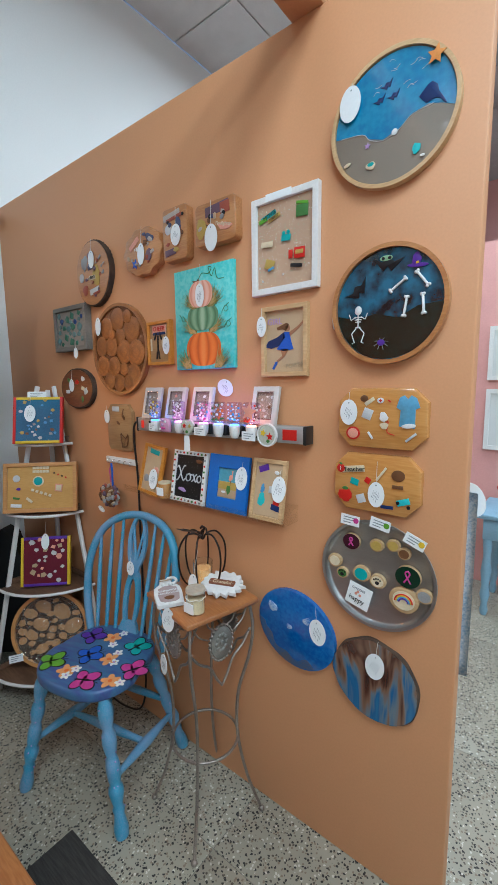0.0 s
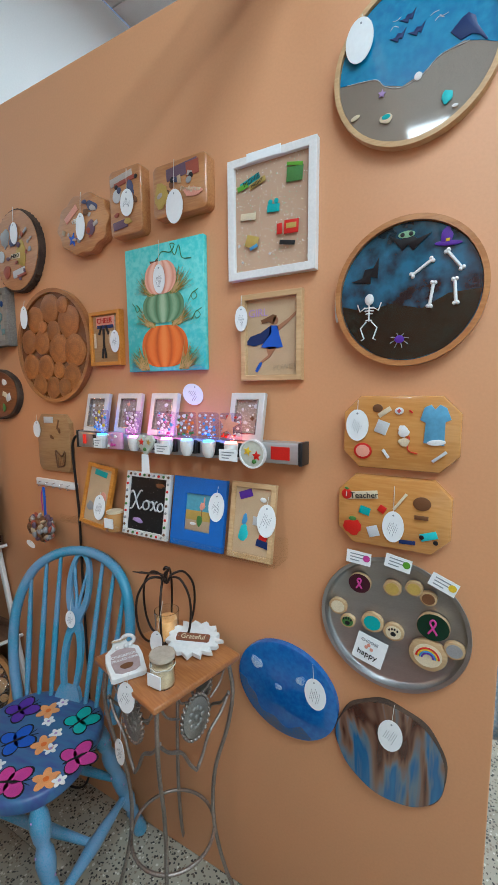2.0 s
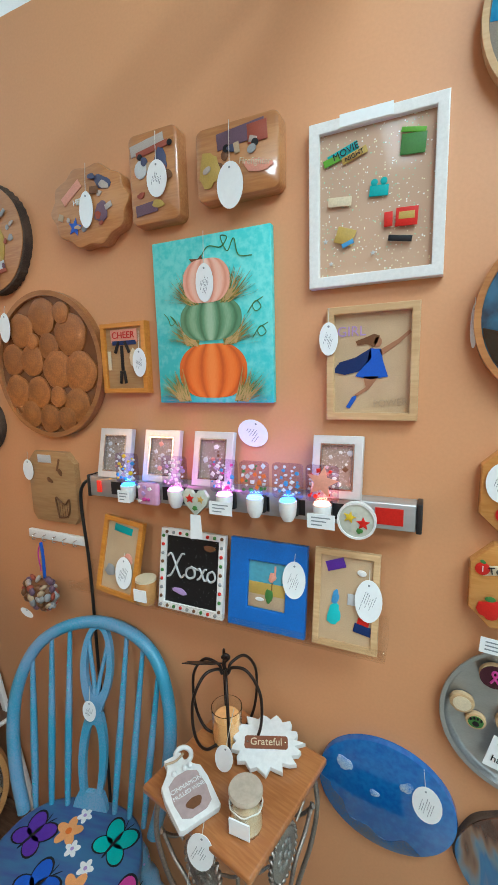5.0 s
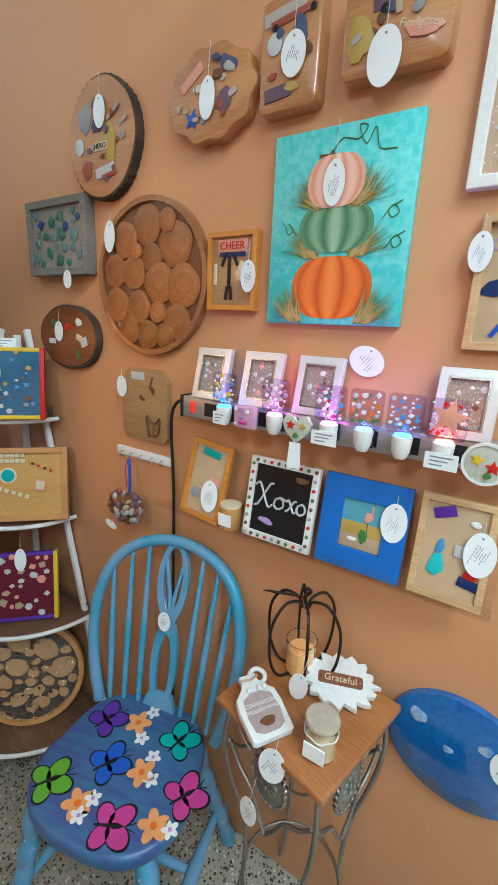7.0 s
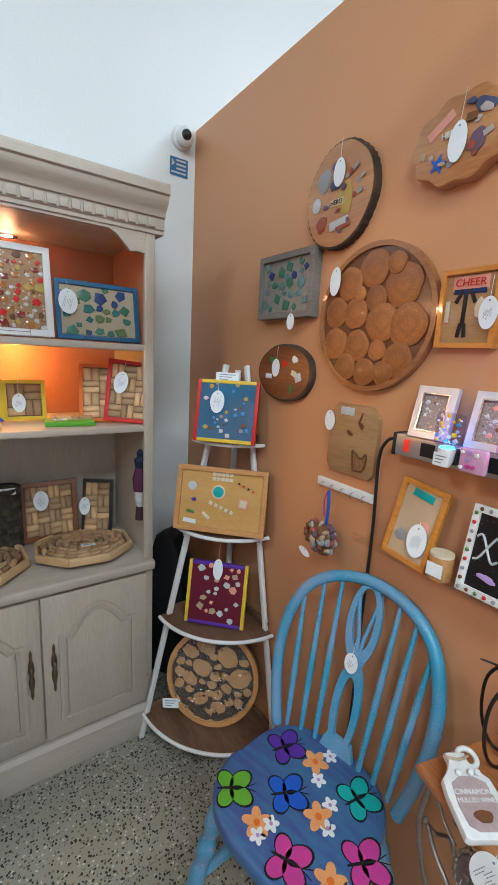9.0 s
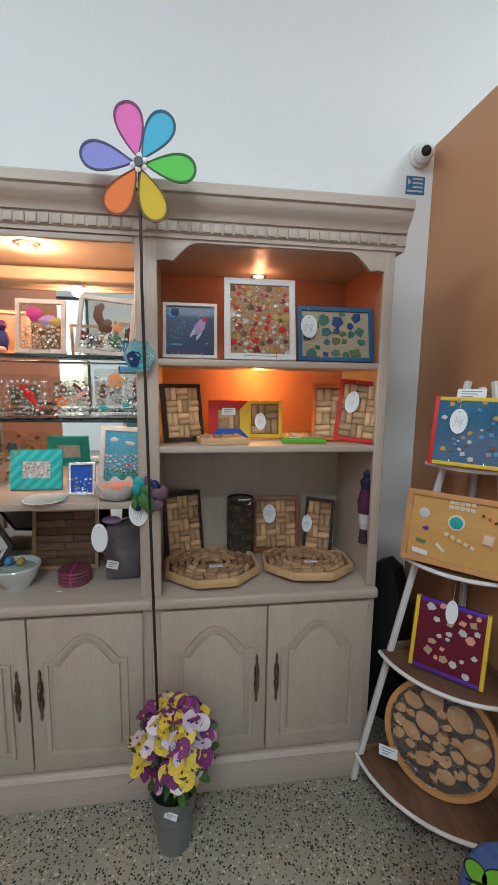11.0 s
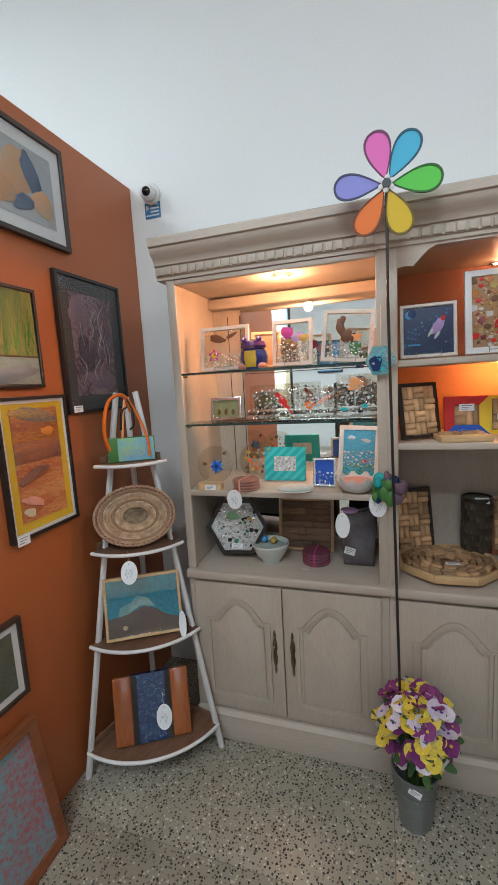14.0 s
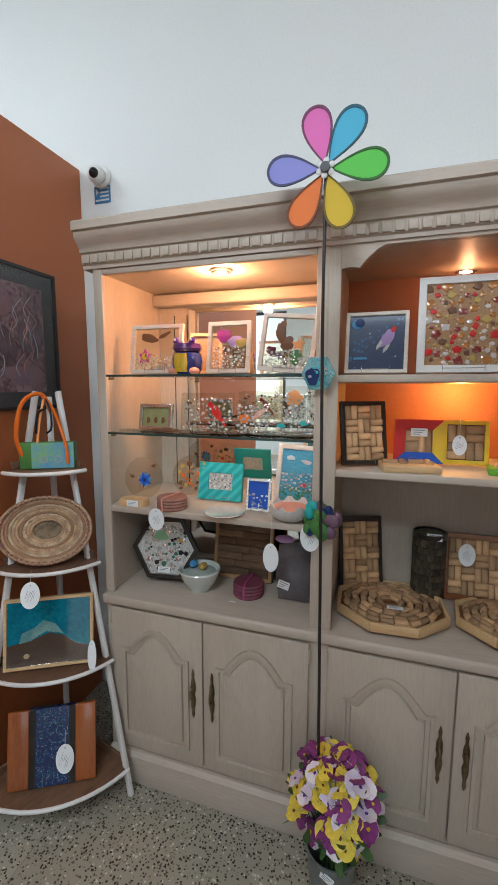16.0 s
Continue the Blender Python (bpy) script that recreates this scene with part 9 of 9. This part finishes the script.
part("hanging_loop", tube(ring_p, 0.005, 7, closed=True), bpy.data.materials["distressed_white_paint"], t)
t = on_table("jar_candle", -0.456, 1.306, "small glass candle jar with white label", "candle")
part("wax", lathe([(0, 0.003), (0.026, 0.003), (0.026, 0.05), (0, 0.05)], 28), mat("tan_wax", (0.50, 0.36, 0.22), 0.4), t)
gl = part("jar", lathe([(0, 0), (0.029, 0), (0.030, 0.004), (0.030, 0.068), (0.0285, 0.068), (0.0275, 0.0525), (0.0275, 0.0015), (0, 0.0015)], 28), M_GLASS, t)
gl.visible_shadow = False
part("lid", lathe([(0, 0.0685), (0.031, 0.0685), (0.032, 0.074), (0.030, 0.078), (0, 0.078)], 28), mat("pale_wood_lid", (0.50, 0.42, 0.33), 0.5), t, "pale wooden lid")
part("label", prism(rect(-0.020, 0.020, 0.008, 0.040), -0.0325, -0.0295), M_PAPER, t, "white paper label")
part("twine", tube([(0.0308 * math.cos(a), 0.0308 * math.sin(a), 0.050 + 0.002 * math.sin(6 * a)) for a in np.linspace(0, 2 * math.pi, 30, endpoint=False)], 0.0013, 5, closed=True), M_STRING, t)
t = on_table("grateful_leaf_sign", -0.452, 1.392, "white leaf-shaped sign with brown lettered plate", "sign", 20, -74, 0.003)
t.scale = (0.98, 0.98, 0.98)
leafo = []
rnd = random.Random(2)
for k in range(44):
    a = 2 * math.pi * k / 44
    r = 0.97 + rnd.uniform(0.04, 0.20) * (1 if k % 3 == 0 else -0.6 if k % 3 == 1 else 0.4)
    leafo.append((0.074 * r * math.cos(a), 0.070 + 0.056 * r * math.sin(a)))
part("leaf", prism(leafo, -0.014, 0, 0.002), bpy.data.materials["distressed_white_paint"], t)
part("plate", moved(prism(rounded(0.095, 0.026, 0.006), -0.0165, -0.0138), pose(0, 0, 0.068)), mat("rust_brown_plate", (0.22, 0.075, 0.035), 0.5), t)
words(t, "Grateful", 0, -0.0170, 0.068, 0.021, P["cream"])
for x in (-0.041, 0.041):
    part("screw", ball((x, -0.0168, 0.068), 0.0025), M_CHROME, t)
t = on_table("wire_pumpkin", -0.570, 1.456, "dark wire pumpkin candle holder with leaf", "candle holder")
M_DARKWIRE = mat("dark_bronze_wire", (0.035, 0.022, 0.018), 0.4, 0.6)
for k in range(6):
    a = math.pi * k / 3
    c, s = math.cos(a), math.sin(a)
    pr = [(0.016, 0.006), (0.055, 0.008), (0.078, 0.045), (0.086, 0.10), (0.080, 0.150), (0.052, 0.188), (0.018, 0.186), (0.008, 0.170)]
    part("wire_rib", tube(curve_points([(r * c, r * s, z) for r, z in pr], 5), 0.0034, 7), M_DARKWIRE, t)
part("stem", tube(curve_points([(0.005, 0, 0.165), (-0.003, 0, 0.19), (0.008, 0.004, 0.205), (0.002, 0, 0.212), (-0.006, 0, 0.204)], 5), 0.0042, 7), M_DARKWIRE, t)
part("leaf", moved(prism([(0.0, 0.0), (0.018, 0.016), (0.028, 0.012), (0.042, 0.022), (0.052, 0.012), (0.066, 0.010), (0.058, -0.004), (0.062, -0.014), (0.045, -0.014), (0.035, -0.022), (0.02, -0.012)], -0.001, 0.001), pose(-0.005, 0.0, 0.190, -60, 0, 200) @ Matrix.Scale(1.35, 4)), M_DARKWIRE, t, "dark metal leaf")
part("candle", lathe([(0, 0.006), (0.028, 0.006), (0.028, 0.062), (0, 0.064)], 24), mat("cream_orange_wax", (0.74, 0.36, 0.13), 0.45), t, "cream candle")
gl = part("glass_cup", lathe([(0, 0.002), (0.031, 0.002), (0.033, 0.006), (0.035, 0.085), (0.0335, 0.085), (0.0315, 0.008), (0, 0.005)], 28), M_GLASS, t)
gl.visible_shadow = False
part("base_ring", tube([(0.03 * math.cos(a), 0.03 * math.sin(a), 0.004) for a in np.linspace(0, 2 * math.pi, 24, endpoint=False)], 0.0028, 6, closed=True), M_DARKWIRE, t)
price_tag(t, 0.035, -0.085, 0.045, 0.040, 0.066, 0.10, 12, 0)
t = thing("table_edge_tag", pose(-0.522, 1.248, 0.805, 0, 0, 5), "oval printed price tag hanging over the table edge", "price tag")
price_tag(t, 0, 0, -0.018, 0.052, 0.082, 0.035, 8)

# ---- camera domes, stickers and the rest ----
for y, s in ((1.483, 1), (-0.675, -1)):
    t = thing("security_camera", pose(BACK, y, 2.455, 0, 0, 90), "white dome security camera with black lens", "camera", "security cameras")
    b = lathe([(0, 0), (0.045, 0), (0.048, 0.012), (0.040, 0.022), (0, 0.024)], 28)
    b.transform(Matrix.Rotation(math.pi / 2, 4, "X"))
    part("mount", b, M_WHITEPAINT, t)
    part("dome", ball((0, -0.045, -0.005), 0.037, None, 16), M_WHITEPAINT, t)
    part("lens", ball((-0.006 * s, -0.066, -0.010), 0.022, None, 14), mat("black_lens_glass", (0.008, 0.008, 0.009), 0.08), t, "glossy black lens")
    t = thing("warning_sticker", pose(BACK + 0.001, 1.474 if s > 0 else -0.678, 2.342 if s > 0 else 2.385, 0, 0, 90), "small blue security camera notice sticker", "sticker", "security stickers")
    part("notice", box(-0.042, 0.042, -0.0014, -0.0004, -0.036, 0.036), mat("blue_notice_vinyl", (0.03, 0.16, 0.33), 0.4), t)
    ink = bmesh.new()
    for k in range(4):
        box(-0.012 if k < 3 else -0.036, 0.034, -0.0019, -0.0014, 0.022 - 0.016 * k, 0.029 - 0.016 * k, bm=ink)
    prism([(-0.034, 0.028), (-0.018, 0.012), (-0.034, 0.0)], -0.0019, -0.0014, bm=ink)
    part("notice_print", ink, P["silver"], t)
t = thing("black_bag", pose(-2.05, 1.36, 0, 0, 0, 40), "black bag leaning in the dark corner", "bag")
part("bag_body", moved(prism([(-0.10, 0.0), (0.10, 0.0), (0.12, 0.20), (0.11, 0.4), (0.09, 0.58), (0.05, 0.70), (0.0, 0.73), (-0.05, 0.70), (-0.09, 0.55), (-0.12, 0.3)], -0.05, 0.05, 0.02), pose(0, 0.02, 0, -3, 0, 0)), mat("black_nylon", (0.012, 0.012, 0.013), 0.7, vary=0.2, bump=0.2), t)

# ---- the next booth, seen past the partition's end ----
tagged(solid("wall_next_booth", box(BACK, 2.4, 3.95, 4.05, 0, TOP), bpy.data.materials["pink_wall_paint"], Matrix(), "pink painted partition of the next booth", "wall"), kind="structure")
for k, (z, h) in enumerate(((1.535, 0.38), (1.03, 0.44))):
    t = thing("white_framed_print", pose(0.14, 3.95, z), "white framed print hanging in the next booth", "framed picture", "prints in the next booth")
    rect_frame(t, 0.46, h, 0.03, 0.03, M_WHITEPAINT, M_MATWHITE, recess=0.01)
    part("print", box(-0.12, 0.12, -0.0212, -0.0202, 0.09, h - 0.09), P["sand"], t)
t = thing("blue_side_table", pose(0.32, 3.62, 0), "pale blue painted side table with turned legs", "table")
M_PALEBLUE = mat("pale_blue_paint", (0.25, 0.42, 0.55), 0.5, vary=0.1)
part("tabletop", box(-0.34, 0.34, -0.25, 0.25, 0.66, 0.69, 0.006), M_PALEBLUE, t)
part("apron", box(-0.30, 0.30, -0.22, 0.22, 0.52, 0.659, 0.004), M_PALEBLUE, t)
for sx in (-1, 1):
    for sy in (-1, 1):
        part("leg", tube([(sx * 0.27, sy * 0.19, z) for z in (0.0, 0.03, 0.08, 0.14, 0.2, 0.3, 0.4, 0.52)], [0.016, 0.026, 0.018, 0.03, 0.022, 0.032, 0.022, 0.03], 12), M_PALEBLUE, t)
t = thing("craft_basket", pose(0.20, 3.55, 0.69), "small heap of red and green crafts on the table", "crafts")
rnd = random.Random(6)
for k in range(16):
    part("craft_item", ball((rnd.uniform(-0.14, 0.2), rnd.uniform(-0.1, 0.1), rnd.uniform(0.03, 0.16)), (0.035, 0.03, 0.03)), P[("red", "leaf", "cream", "brown")[k % 4]], t)
t = thing("hanging_print", pose(0.173, 1.601, 1.235, 0, 0, 180), "white and blue cloth print hanging on the partition's back", "print")
b = bmesh.new()
cols, rows_ = 8, 14
vs = [[b.verts.new((-0.085 + 0.15 * i / cols, -0.006 - 0.006 * math.sin(i * 1.3 + j * 0.25), -0.50 * j / rows_)) for i in range(cols + 1)] for j in range(rows_ + 1)]
for j in range(rows_):
    for i in range(cols):
        b.faces.new((vs[j][i], vs[j][i + 1], vs[j + 1][i + 1], vs[j + 1][i]))
bmesh.ops.solidify(b, geom=b.faces[:], thickness=0.0015)
part("cloth", smooth(b, 80), mat("printed_cloth", (0.66, 0.68, 0.70), 0.8, second=(0.30, 0.42, 0.54), scale=30), t)
price_tag(t, -0.07, -0.02, -0.02, 0.06, 0.09, 0.02, 20, 0)

# ---- by the doorway of the booth ----
t = solid("floor_mat", box(-0.823, -0.15, 0.55, 1.045, 0.0, 0.008, 0.003), mat("ribbed_grey_mat", (0.055, 0.05, 0.045), 0.95, second=(0.03, 0.028, 0.025), scale=60, stretch=(1, 12, 1), bump=0.8), Matrix(), "dark grey ribbed mat on the terrazzo", "mat")
t = thing("low_bench", pose(-0.80, 0.70, 0), "low reddish wooden bench with a price tag", "bench")
part("seat", box(-0.25, 0.25, -0.135, 0.135, 0.17, 0.20, 0.006), M_HONEY, t)
for sx in (-1, 1):
    part("leg", box(sx * 0.2 - 0.02, sx * 0.2 + 0.02, -0.11, 0.11, 0.008 if sx > 0 else 0.008, 0.17, 0.004), M_HONEY, t)
price_tag(t, -0.135, 0.140, 0.205, 0.06, 0.08, 0, 0)

# ---- across the shop, seen in the mirror ----
t = thing("dark_shelf_unit", pose(3.3, 0.35, 0, 0, 0, -90), "dark wooden shelf unit with green plants and pots", "shelf")
for x in (-0.75, 0.75):
    part("upright", box(x - 0.02, x + 0.02, -0.18, 0.18, 0, 1.45, 0.003), M_BLACKWOOD, t)
for z in (0.12, 0.55, 0.98, 1.42):
    part("shelf", box(-0.7298, 0.7298, -0.18, 0.18, z - 0.02, z, 0.003), M_BLACKWOOD, t)
part("back_board", box(-0.7298, 0.7298, 0.16, 0.178, 0.121, 1.399), M_DARKFRAME, t)
for k, x in enumerate((-0.5, -0.1, 0.35, 0.6)):
    q = thing("shop_pot", pose(3.3, 0.35 - x, 1.42, 0, 0, -90), "small painted pot on the dark shelf unit", "pot", "pots across the shop")
    part("pot", lathe([(0, 0), (0.05, 0), (0.07, 0.12), (0.065, 0.12), (0.05, 0.02), (0, 0.02)], 20), P[("white", "teal", "navy", "white")[k]], q)
for k, (y, z) in enumerate(((-0.75, 2.0), (0.55, 2.1), (1.35, 1.95))):
    q = thing("shop_picture", pose(5.448, y, z, 0, 0, -90), "framed picture on the shop front wall", "framed picture", "pictures across the shop")
    rect_frame(q, 0.55, 0.7, 0.035, 0.03, M_BLACKWOOD, (P["sky"], P["grey"], P["sand"])[k], base=-0.35)

# ---- floor slabs ----
SLAB = 0.9
slab = mesh(box(0.0015, SLAB - 0.0015, 0.0015, SLAB - 0.0015, -0.03, 0, 0.001), M_TERRAZZO)
for i in range(9):
    for j in range(14):
        x, y = BACK - 0.0 + SLAB * i, -5.0 + SLAB * j
        if x < 5.3 and y < 6.9:
            piece("terrazzo_slab", slab, floor, pose(x, y, 0))
